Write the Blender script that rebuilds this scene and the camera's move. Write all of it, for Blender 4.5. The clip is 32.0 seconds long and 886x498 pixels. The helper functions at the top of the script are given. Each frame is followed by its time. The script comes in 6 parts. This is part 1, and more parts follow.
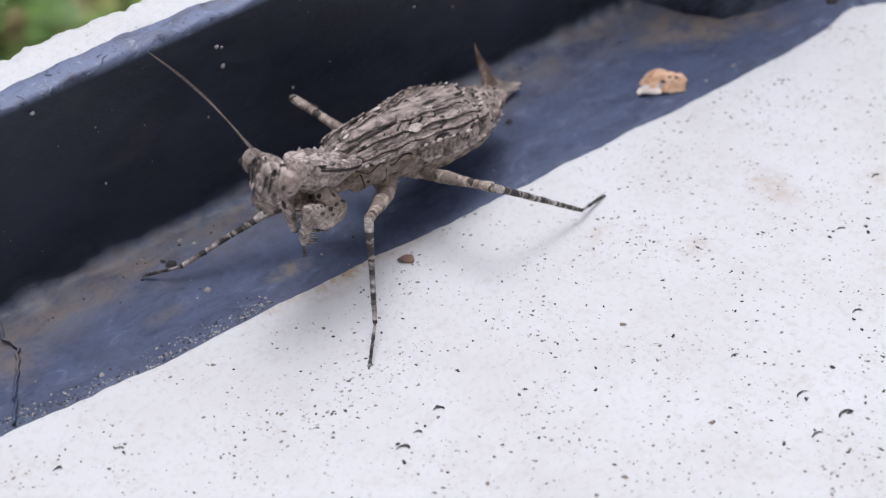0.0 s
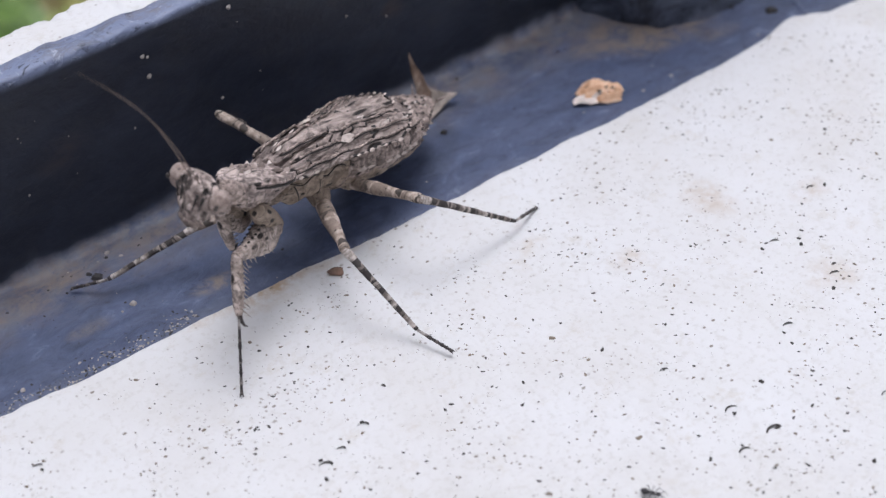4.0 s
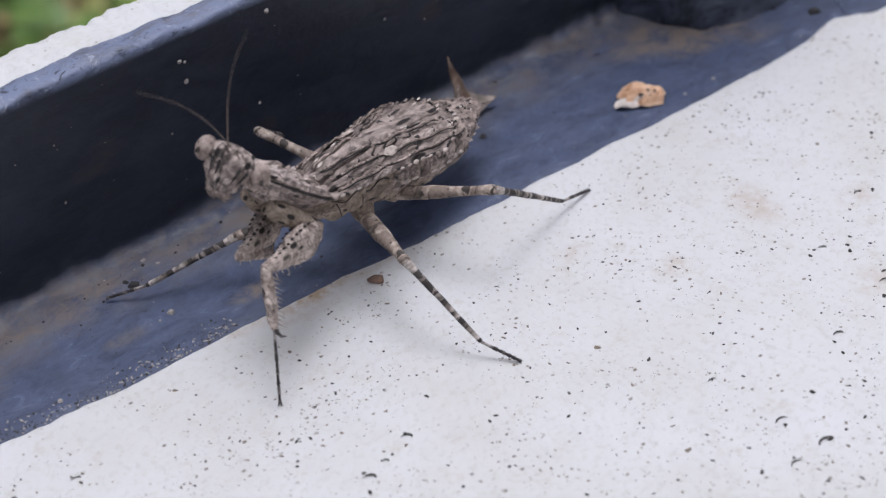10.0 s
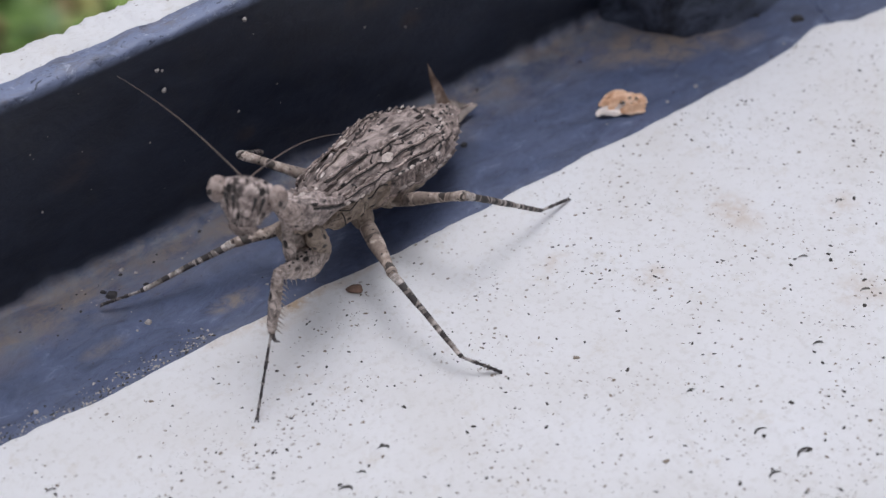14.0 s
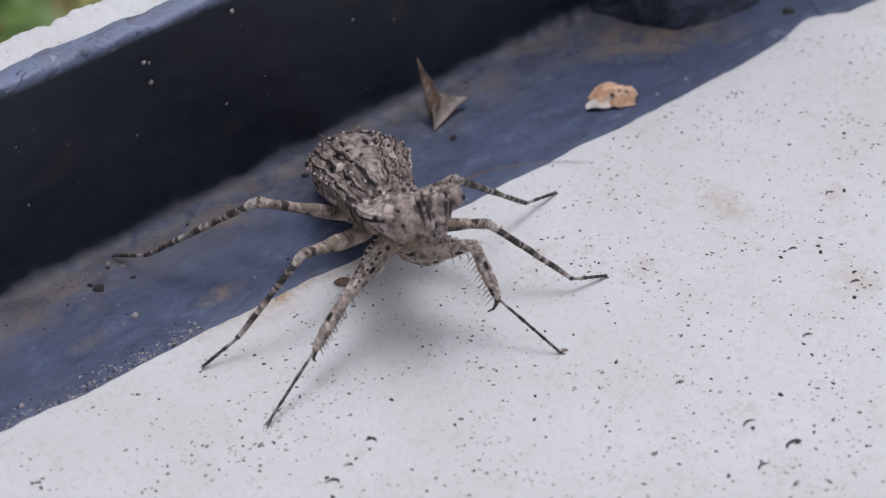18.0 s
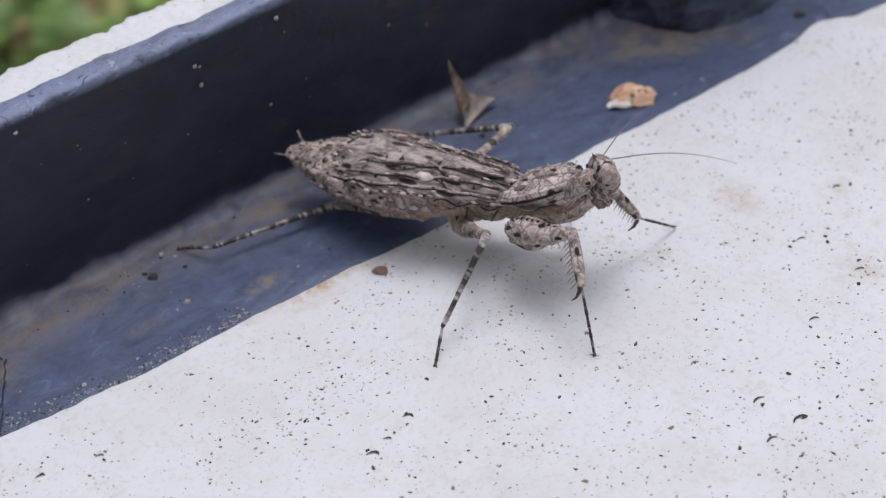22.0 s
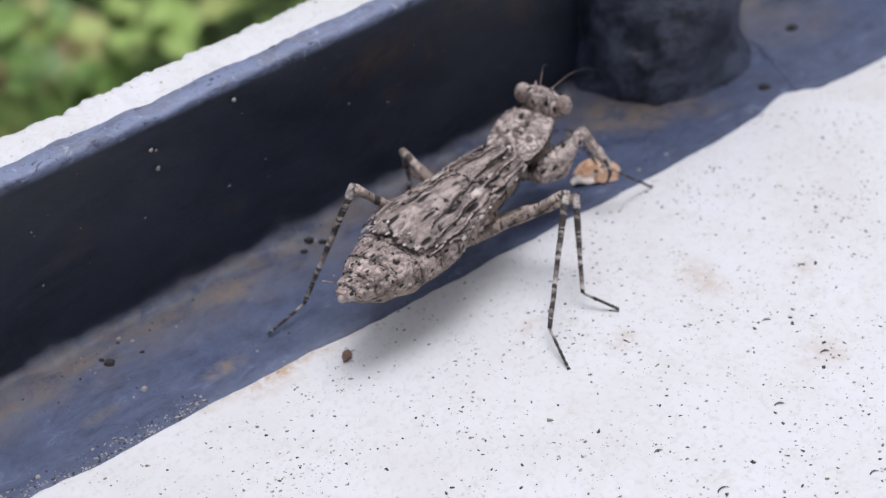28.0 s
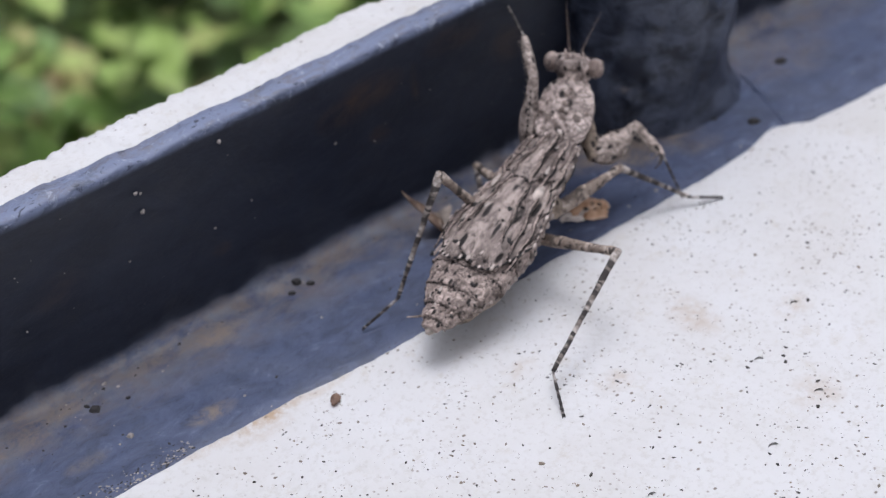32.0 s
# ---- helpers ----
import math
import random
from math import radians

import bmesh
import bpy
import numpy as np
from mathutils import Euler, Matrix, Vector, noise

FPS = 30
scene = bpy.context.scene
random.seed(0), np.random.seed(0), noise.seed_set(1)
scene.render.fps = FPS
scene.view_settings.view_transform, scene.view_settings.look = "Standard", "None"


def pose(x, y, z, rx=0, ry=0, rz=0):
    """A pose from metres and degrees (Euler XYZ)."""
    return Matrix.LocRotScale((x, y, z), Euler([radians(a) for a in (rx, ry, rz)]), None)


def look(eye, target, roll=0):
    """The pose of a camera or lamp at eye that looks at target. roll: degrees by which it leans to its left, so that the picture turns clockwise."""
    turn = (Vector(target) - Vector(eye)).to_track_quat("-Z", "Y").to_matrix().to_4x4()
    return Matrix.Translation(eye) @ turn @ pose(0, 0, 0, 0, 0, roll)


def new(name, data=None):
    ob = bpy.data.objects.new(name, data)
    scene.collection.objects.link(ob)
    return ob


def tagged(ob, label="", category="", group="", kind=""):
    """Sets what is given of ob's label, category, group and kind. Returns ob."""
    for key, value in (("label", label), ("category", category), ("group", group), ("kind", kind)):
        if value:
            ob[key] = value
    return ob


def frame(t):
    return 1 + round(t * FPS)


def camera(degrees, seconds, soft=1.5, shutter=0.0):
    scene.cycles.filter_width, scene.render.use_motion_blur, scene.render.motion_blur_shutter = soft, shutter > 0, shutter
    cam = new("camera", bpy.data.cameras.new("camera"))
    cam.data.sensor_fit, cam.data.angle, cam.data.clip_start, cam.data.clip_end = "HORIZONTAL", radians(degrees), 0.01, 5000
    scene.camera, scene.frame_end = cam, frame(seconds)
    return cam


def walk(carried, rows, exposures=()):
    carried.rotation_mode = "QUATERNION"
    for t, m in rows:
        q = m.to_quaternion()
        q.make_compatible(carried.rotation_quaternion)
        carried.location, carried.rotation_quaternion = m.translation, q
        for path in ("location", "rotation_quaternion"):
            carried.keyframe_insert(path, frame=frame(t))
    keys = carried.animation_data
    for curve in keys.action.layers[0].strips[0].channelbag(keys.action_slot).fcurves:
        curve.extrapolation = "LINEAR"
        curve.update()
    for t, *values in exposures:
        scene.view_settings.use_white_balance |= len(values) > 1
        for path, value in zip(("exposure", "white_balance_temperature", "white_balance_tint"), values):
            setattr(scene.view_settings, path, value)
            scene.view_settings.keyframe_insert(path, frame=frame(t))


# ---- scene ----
U = 0.01  # one centimetre

# camera: hand-held close-up
cam = camera(30.0, 32.0, soft=1.35)
cam.data.dof.use_dof = True
cam.data.dof.focus_distance = 0.161
cam.data.dof.aperture_fstop = 31.0
PATH = [
    (0, (-0.07306, -0.11009, 0.10825), (0.00367, -0.00350, 0.00030), -4.18),
    (0.5, (-0.07308, -0.11129, 0.10865), (0.00428, -0.00519, 0.00067), -3.88),
    (1, (-0.07235, -0.11111, 0.10876), (0.00496, -0.00488, 0.00088), -4.07),
    (1.5, (-0.07266, -0.11079, 0.10856), (0.00469, -0.00459, 0.00067), -3.95),
    (2, (-0.07200, -0.11196, 0.10840), (0.00557, -0.00647, -0.00002), -3.78),
    (2.5, (-0.07150, -0.11133, 0.10779), (0.00625, -0.00550, -0.00017), -3.86),
    (3, (-0.07019, -0.11015, 0.10758), (0.00729, -0.00404, -0.00030), -3.94),
    (3.5, (-0.06796, -0.11053, 0.10745), (0.01082, -0.00513, -0.00017), -3.52),
    (5.5, (-0.06962, -0.11334, 0.10773), (0.00923, -0.00863, -0.00052), -3.44),
    (6, (-0.06936, -0.11286, 0.10749), (0.00919, -0.00775, -0.00060), -3.57),
    (6.5, (-0.06852, -0.11289, 0.10713), (0.01048, -0.00815, -0.00098), -3.44),
    (7, (-0.06875, -0.11219, 0.10683), (0.00942, -0.00701, -0.00146), -3.71),
    (7.5, (-0.06851, -0.11072, 0.10611), (0.00956, -0.00529, -0.00202), -3.76),
    (8, (-0.06864, -0.10912, 0.10611), (0.00880, -0.00300, -0.00178), -4.01),
    (8.5, (-0.06851, -0.10812, 0.10638), (0.00897, -0.00189, -0.00138), -4.08),
    (9, (-0.06832, -0.10831, 0.10631), (0.00910, -0.00219, -0.00160), -4.05),
    (9.5, (-0.06793, -0.10836, 0.10680), (0.00981, -0.00245, -0.00109), -3.99),
    (10, (-0.06832, -0.10768, 0.10670), (0.00895, -0.00151, -0.00127), -4.12),
    (10.5, (-0.06817, -0.10718, 0.10700), (0.00906, -0.00052, -0.00051), -4.18),
    (11, (-0.06888, -0.10605, 0.10714), (0.00792, 0.00108, -0.00022), -4.38),
    (11.5, (-0.06784, -0.10555, 0.10700), (0.00947, 0.00166, 0.00010), -4.28),
    (12, (-0.06585, -0.10541, 0.10525), (0.01150, 0.00163, -0.00180), -4.29),
    (12.5, (-0.06572, -0.10576, 0.10527), (0.01164, 0.00105, -0.00201), -4.23),
    (13, (-0.06638, -0.10725, 0.10560), (0.01116, -0.00073, -0.00183), -4.10),
    (13.5, (-0.06640, -0.10803, 0.10625), (0.01129, -0.00176, -0.00133), -4.10),
    (14, (-0.06626, -0.10804, 0.10660), (0.01134, -0.00188, -0.00115), -4.08),
    (14.5, (-0.06526, -0.10860, 0.10629), (0.01242, -0.00262, -0.00157), -4.02),
    (16.5, (-0.06369, -0.10803, 0.10428), (0.01382, -0.00160, -0.00326), -4.13),
    (17, (-0.06487, -0.10778, 0.10518), (0.01187, -0.00115, -0.00271), -4.36),
    (17.5, (-0.06491, -0.10782, 0.10511), (0.01189, -0.00081, -0.00237), -4.43),
    (18, (-0.06552, -0.10853, 0.10555), (0.01224, -0.00252, -0.00222), -4.09),
    (18.5, (-0.06728, -0.10937, 0.10648), (0.00925, -0.00263, -0.00145), -4.54),
    (19, (-0.06939, -0.10953, 0.10690), (0.00611, -0.00263, -0.00159), -4.78),
    (19.5, (-0.06797, -0.10943, 0.10751), (0.00748, -0.00251, -0.00100), -4.83),
    (20, (-0.06659, -0.10897, 0.10775), (0.01026, -0.00219, 0.00008), -4.48),
    (20.5, (-0.06797, -0.11130, 0.11093), (0.00915, -0.00412, 0.00385), -4.60),
    (21, (-0.06781, -0.11512, 0.11147), (0.01035, -0.00891, 0.00419), -4.12),
    (21.5, (-0.07102, -0.11514, 0.11256), (0.00513, -0.00800, 0.00475), -4.75),
    (22, (-0.07172, -0.11568, 0.11231), (0.00404, -0.00822, 0.00455), -4.88),
    (22.5, (-0.07125, -0.11632, 0.11250), (0.00535, -0.00939, 0.00480), -4.66),
    (23, (-0.07112, -0.11660, 0.11313), (0.00505, -0.00950, 0.00529), -4.75),
    (23.5, (-0.07053, -0.11698, 0.11237), (0.00622, -0.00994, 0.00488), -4.64),
    (24, (-0.06951, -0.11731, 0.11245), (0.00761, -0.01052, 0.00499), -4.51),
    (24.5, (-0.06926, -0.11810, 0.11277), (0.00784, -0.01131, 0.00529), -4.47),
    (25, (-0.06957, -0.11883, 0.11327), (0.00783, -0.01236, 0.00570), -4.36),
    (25.5, (-0.07035, -0.11871, 0.11401), (0.00673, -0.01217, 0.00628), -4.44),
    (27.5, (-0.06879, -0.11279, 0.11631), (0.00907, -0.00511, 0.01028), -4.88),
    (28, (-0.06688, -0.11322, 0.11483), (0.01194, -0.00539, 0.00966), -4.63),
    (28.5, (-0.06361, -0.11351, 0.11453), (0.01580, -0.00540, 0.01010), -4.63),
    (29, (-0.06297, -0.11327, 0.11464), (0.01628, -0.00705, 0.01139), -4.40),
    (29.5, (-0.06340, -0.11411, 0.11558), (0.01550, -0.00748, 0.01248), -4.60),
    (30, (-0.06307, -0.11349, 0.11619), (0.01759, -0.00708, 0.01423), -4.33),
    (30.5, (-0.06299, -0.11263, 0.11611), (0.01809, -0.00604, 0.01469), -4.38),
    (31, (-0.06330, -0.11188, 0.11427), (0.01712, -0.00502, 0.01260), -4.70),
    (31.5, (-0.06442, -0.11203, 0.11424), (0.01639, -0.00483, 0.01323), -4.71),
    (32, (-0.06513, -0.11151, 0.11488), (0.01460, -0.00435, 0.01299), -4.94),
]
walk(cam, [(t, look(eye, target, roll)) for t, eye, target, roll in PATH],
     exposures=[(t, ev, 5985, 14.6) for t, ev in ((0, 0.19), (3.5, 0.19), (6, 0.06), (8, -0.03), (10.5, 0.07), (11.6, 0.22), (12.5, 0.22), (13.1, 0.02), (14, -0.08), (17, -0.21), (18, -0.19), (20, -0.14), (23, 0.02), (24, 0.0), (25.5, 0.03), (28, 0.2), (32, 0.11))])

# daylight: bright overcast sky, a wide soft sun from beyond the metal angle
SUN_ELEVATION, SUN_AZIMUTH = 82, 25  # degrees; azimuth from +x towards +y
world = bpy.data.worlds.new("sky")
scene.world = world
world.use_nodes = True
wn = world.node_tree.nodes
sky = wn.new("ShaderNodeTexSky")
sky.sky_type = "NISHITA"
sky.sun_disc = False
sky.sun_elevation = radians(SUN_ELEVATION)
sky.sun_rotation = radians(90 - SUN_AZIMUTH)
sky.air_density, sky.dust_density, sky.ozone_density = 1.0, 8.0, 1.0
veil = wn.new("ShaderNodeHueSaturation")  # thin cloud: a paler sky
veil.inputs["Saturation"].default_value = 0.15
world.node_tree.links.new(sky.outputs[0], veil.inputs["Color"])
world.node_tree.links.new(veil.outputs[0], wn["Background"].inputs[0])
wn["Background"].inputs[1].default_value = 0.12
sun = new("sun", bpy.data.lights.new("sun", "SUN"))
sun.data.energy = 0.56
sun.data.angle = radians(24)
sun.data.color = (1.0, 0.98, 0.95)
_e, _a = radians(SUN_ELEVATION), radians(SUN_AZIMUTH)
sun.matrix_world = look((math.cos(_e) * math.cos(_a), math.cos(_e) * math.sin(_a), math.sin(_e)), (0, 0, 0))

# ---------------------------------------------------------------- materials
def shader(name, roughness=0.6, metallic=0.0, specular=0.5):
    m = bpy.data.materials.new(name)
    m.use_nodes = True
    b = m.node_tree.nodes["Principled BSDF"]
    b.inputs["Roughness"].default_value = roughness
    b.inputs["Metallic"].default_value = metallic
    b.inputs["Specular IOR Level"].default_value = specular
    return m, m.node_tree.nodes, m.node_tree.links, b


def coords(nodes, links, scale=(1, 1, 1), space="Object"):
    c = nodes.new("ShaderNodeTexCoord")
    mp = nodes.new("ShaderNodeMapping")
    mp.inputs["Scale"].default_value = scale
    links.new(c.outputs[space], mp.inputs["Vector"])
    return mp.outputs["Vector"]


def tex_noise(nodes, links, vec, scale, detail=4.0, rough=0.55, distort=0.0):
    n = nodes.new("ShaderNodeTexNoise")
    n.inputs["Scale"].default_value = scale
    n.inputs["Detail"].default_value = detail
    n.inputs["Roughness"].default_value = rough
    n.inputs["Distortion"].default_value = distort
    links.new(vec, n.inputs["Vector"])
    return n.outputs["Fac"]


def tex_cells(nodes, links, vec, scale, feature="F1", out="Distance", randomness=1.0):
    n = nodes.new("ShaderNodeTexVoronoi")
    n.feature = feature
    n.inputs["Scale"].default_value = scale
    n.inputs["Randomness"].default_value = randomness
    links.new(vec, n.inputs["Vector"])
    return n.outputs[out]


def ramp(nodes, links, fac, stops, mode="LINEAR"):
    r = nodes.new("ShaderNodeValToRGB")
    r.color_ramp.interpolation = mode
    els = r.color_ramp.elements
    while len(els) < len(stops):
        els.new(0.5)
    for e, (p, c) in zip(els, stops):
        e.position = p
        e.color = (c, c, c, 1) if isinstance(c, (int, float)) else (*c, 1)
    links.new(fac, r.inputs["Fac"])
    return r.outputs["Color"]


def mix(nodes, links, fac, a, b, blend="MIX"):
    m = nodes.new("ShaderNodeMix")
    m.data_type, m.blend_type = "RGBA", blend
    for sock, v in ((m.inputs[0], fac), (m.inputs[6], a), (m.inputs[7], b)):
        if isinstance(v, (int, float)):
            sock.default_value = v
        elif isinstance(v, tuple):
            sock.default_value = (*v, 1)
        else:
            links.new(v, sock)
    return m.outputs[2]


def bump(nodes, links, bsdf, height, strength, distance, chain=None):
    b = nodes.new("ShaderNodeBump")
    b.inputs["Strength"].default_value = strength
    b.inputs["Distance"].default_value = distance
    links.new(height, b.inputs["Height"])
    if chain is not None:
        links.new(chain, b.inputs["Normal"])
    links.new(b.outputs["Normal"], bsdf.inputs["Normal"])
    return b.outputs["Normal"]


RUST_STAINS = [(-0.6, 0.05, 0.5, 0.12, 0.9), (-1.3, 0.06, 0.4, 0.08, 0.5), (0.1, 0.02, 0.45, 0.1, 0.5), (-0.7, -0.05, 0.5, 0.18, 0.4), (3.66, -1.84, 0.3, 0.45, 0.45), (2.32, -2.03, 0.25, 0.2, 0.4), (3.66, -3.55, 0.35, 0.3, 0.4), (1.72, -1.23, 0.3, 0.15, 0.35), (4.52, -2.5, 0.3, 0.2, 0.4)]  # x, y, half sizes, strength


def mat_plaster():
    m, n, l, b = shader("white_plaster", 0.75, 0, 0.25)
    v = coords(n, l)
    big = tex_noise(n, l, v, 60, 6, 0.62)
    mid = tex_noise(n, l, v, 330, 5, 0.6)
    fine = tex_noise(n, l, v, 1300, 4, 0.65)
    base = ramp(n, l, big, [(0.3, (0.575, 0.56, 0.54)), (0.5, (0.615, 0.607, 0.6)), (0.72, (0.64, 0.638, 0.642))])
    base = mix(n, l, ramp(n, l, fine, [(0.33, 0.3), (0.48, 0.0)]), base, (0.44, 0.41, 0.37))
    # yellowish stains, strongest in patches
    patch = ramp(n, l, tex_noise(n, l, v, 260, 8, 0.8), [(0.56, 0.0), (0.68, 0.5)])
    base = mix(n, l, patch, base, (0.5, 0.45, 0.38))
    # brown rust water stains where the plaster meets the metal
    sp = n.new("ShaderNodeSeparateXYZ")
    l.new(v, sp.inputs[0])
    blot = tex_noise(n, l, v, 420, 6, 0.75)
    for cx, cy, rx, ry, s in RUST_STAINS:
        parts = []
        for axis, c, r in (("X", cx, rx), ("Y", cy, ry)):
            d = n.new("ShaderNodeMath")
            d.operation = "SUBTRACT"
            l.new(sp.outputs[axis], d.inputs[0])
            d.inputs[1].default_value = c * 0.01
            q = n.new("ShaderNodeMath")
            q.operation = "DIVIDE"
            l.new(d.outputs[0], q.inputs[0])
            q.inputs[1].default_value = r * 0.01
            w = n.new("ShaderNodeMath")
            w.operation = "POWER"
            l.new(q.outputs[0], w.inputs[0])
            w.inputs[1].default_value = 2.0
            parts.append(w.outputs[0])
        far = n.new("ShaderNodeMath")
        l.new(parts[0], far.inputs[0])
        l.new(parts[1], far.inputs[1])
        spot = ramp(n, l, far.outputs[0], [(0.0, s), (1.0, 0.0)])
        base = mix(n, l, mix(n, l, 1.0, spot, ramp(n, l, blot, [(0.4, 0.0), (0.6, 1.0)]), "MULTIPLY"), base, (0.42, 0.3, 0.19))
    # pin holes, gathered in clusters
    speck = ramp(n, l, tex_cells(n, l, coords(n, l, (0.8, 1.1, 1)), 800), [(0.1, 0.9), (0.17, 0.0)])
    some = ramp(n, l, tex_noise(n, l, v, 170, 4, 0.7), [(0.52, 0.0), (0.58, 1.0)])
    hole = mix(n, l, 1.0, speck, some, "MULTIPLY")
    base = mix(n, l, hole, base, (0.17, 0.14, 0.11))
    pin = ramp(n, l, tex_cells(n, l, coords(n, l, (1.0, 0.85, 1)), 1300), [(0.12, 0.8), (0.22, 0.0)])
    crowd = ramp(n, l, tex_noise(n, l, coords(n, l, (1.1, 0.9, 1)), 230, 3, 0.6), [(0.53, 0.0), (0.59, 1.0)])
    base = mix(n, l, mix(n, l, 1.0, pin, crowd, "MULTIPLY"), base, (0.3, 0.27, 0.24))
    l.new(base, b.inputs["Base Color"])
    nrm = bump(n, l, b, mix(n, l, 0.5, big, mid), 0.5, 0.0008)
    bump(n, l, b, fine, 0.3, 0.0002, nrm)
    return m


STAINS = [(5.75, 0.72, 0.95, 0.35, 1.5), (5.3, 1.1, 0.95, 0.4, 1.6), (6.1, 0.3, 0.4, 0.16, 0.7), (-0.25, 1.48, 0.38, 0.22, 1.6), (-1.0, 0.47, 0.34, 0.14, 1.3),
          (-3.75, 1.2, 0.4, 0.5, 0.8), (-2.1, 1.65, 0.5, 0.2, 1.0), (8.3, 0.9, 0.9, 0.5, 0.5), (-3.0, 1.5, 1.1, 0.22, 1.1), (-4.7, 1.35, 0.8, 0.3, 1.2), (-0.9, 1.6, 0.7, 0.14, 1.0), (-2.3, 0.75, 0.3, 0.12, 0.6), (1.2, 1.6, 0.9, 0.2, 0.4)]  # x, y, half sizes, strength
RUST_BLOOMS = [(1.96, 1.61, 0.4, 0.22, 0.8), (2.46, 1.14, 0.2, 0.14, 0.6), (3.0, 1.57, 0.07, 0.3, 0.8), (2.4, 1.75, 0.5, 0.25, 0.7), (3.6, 1.9, 0.5, 0.2, 0.6), (0.2, 0.7, 0.15, 0.1, 0.5), (-1.7, 1.2, 0.4, 0.25, 0.4), (4.4, 1.5, 0.3, 0.3, 0.6)]  # x, z, half sizes, strength


def mat_black_paint(name="black_paint", blotch=0.0):
    """Weathered blue-black gloss paint: brush marks, dust and a painted-in sky sheen on what faces up, a few rust
    blooms.
    """
    m, n, l, b = shader(name, 0.4, 0, 0.42)

    def math_node(op, *values):
        k = n.new("ShaderNodeMath")
        k.operation = op
        for s, v in zip(k.inputs, values):
            if isinstance(v, (int, float)):
                s.default_value = v
            else:
                l.new(v, s)
        return k.outputs[0]

    v = coords(n, l)
    vs = coords(n, l, (0.55, 1, 1))
    big = tex_noise(n, l, vs, 190, 6, 0.62)
    mid = tex_noise(n, l, vs, 560, 6, 0.7, 0.8)
    fine = tex_noise(n, l, v, 1700, 4, 0.65)
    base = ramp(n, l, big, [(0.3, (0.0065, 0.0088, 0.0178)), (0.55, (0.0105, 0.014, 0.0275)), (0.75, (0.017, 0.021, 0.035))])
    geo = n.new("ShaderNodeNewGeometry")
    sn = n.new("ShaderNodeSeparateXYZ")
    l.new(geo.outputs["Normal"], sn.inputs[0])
    sp = n.new("ShaderNodeSeparateXYZ")
    l.new(v, sp.inputs[0])
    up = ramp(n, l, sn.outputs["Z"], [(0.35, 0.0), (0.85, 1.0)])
    # sky sheen painted as a paler blue on upward faces, with streaks of dust
    dusty_sheen = mix(n, l, 1.0, up, ramp(n, l, mid, [(0.3, 0.35), (0.48, 0.75), (0.66, 1.0)]), "MULTIPLY")
    base = mix(n, l, dusty_sheen, base, (0.08, 0.1, 0.172))
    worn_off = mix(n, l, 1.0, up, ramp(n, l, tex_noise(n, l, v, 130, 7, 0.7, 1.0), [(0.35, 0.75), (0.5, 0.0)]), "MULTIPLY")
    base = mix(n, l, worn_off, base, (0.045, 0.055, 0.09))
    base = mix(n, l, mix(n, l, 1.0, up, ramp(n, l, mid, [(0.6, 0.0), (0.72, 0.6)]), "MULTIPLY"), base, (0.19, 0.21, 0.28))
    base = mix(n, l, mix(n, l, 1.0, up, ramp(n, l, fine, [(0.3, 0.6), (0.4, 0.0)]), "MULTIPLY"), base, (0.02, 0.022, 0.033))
    # grey dust towards the corner and tan earth in patches
    cloud = tex_noise(n, l, vs, 260, 8, 0.75, 0.5)
    near = n.new("ShaderNodeMapRange")
    near.inputs["From Min"].default_value, near.inputs["From Max"].default_value = 0.009, 0.0165
    l.new(sp.outputs["Y"], near.inputs["Value"])
    dust = math_node("MULTIPLY", math_node("MULTIPLY", near.outputs[0], up), ramp(n, l, cloud, [(0.38, 0.0), (0.54, 0.95)]))
    base = mix(n, l, dust, base, ramp(n, l, tex_noise(n, l, v, 330, 5, 0.7), [(0.4, (0.15, 0.155, 0.18)), (0.6, (0.16, 0.13, 0.115))]))
    total = None
    for cx, cy, rx, ry, s in STAINS:
        dx = math_node("DIVIDE", math_node("SUBTRACT", sp.outputs["X"], cx * 0.01), rx * 0.01)
        dy = math_node("DIVIDE", math_node("SUBTRACT", sp.outputs["Y"], cy * 0.01), ry * 0.01)
        far = math_node("ADD", math_node("MULTIPLY", dx, dx), math_node("MULTIPLY", dy, dy))
        one = math_node("MULTIPLY", math_node("MAXIMUM", math_node("SUBTRACT", 1.0, far), 0.0), s)
        total = one if total is None else math_node("ADD", total, one)
    stain = math_node("MULTIPLY", math_node("MULTIPLY", total, up), ramp(n, l, tex_noise(n, l, v, 420, 8, 0.8, 0.6), [(0.4, 0.0), (0.62, 1.0)]))
    base = mix(n, l, stain, base, (0.19, 0.155, 0.13))
    # top edge of the upright: daylit blue-grey put into the colour, rubbed chips over it
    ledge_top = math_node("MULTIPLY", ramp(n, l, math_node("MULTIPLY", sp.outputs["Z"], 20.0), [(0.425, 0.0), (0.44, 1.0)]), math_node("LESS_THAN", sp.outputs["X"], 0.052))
    lit_edge = math_node("MULTIPLY", ledge_top, ramp(n, l, mid, [(0.34, 0.2), (0.52, 0.95)]))
    base = mix(n, l, lit_edge, base, (0.17, 0.2, 0.3))
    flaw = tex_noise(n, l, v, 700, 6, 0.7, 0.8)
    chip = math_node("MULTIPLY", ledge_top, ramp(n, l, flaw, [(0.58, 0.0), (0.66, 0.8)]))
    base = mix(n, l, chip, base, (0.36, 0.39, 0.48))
    gap = math_node("MULTIPLY", ledge_top, ramp(n, l, flaw, [(0.34, 0.9), (0.4, 0.0)]))
    base = mix(n, l, gap, base, (0.025, 0.03, 0.05))
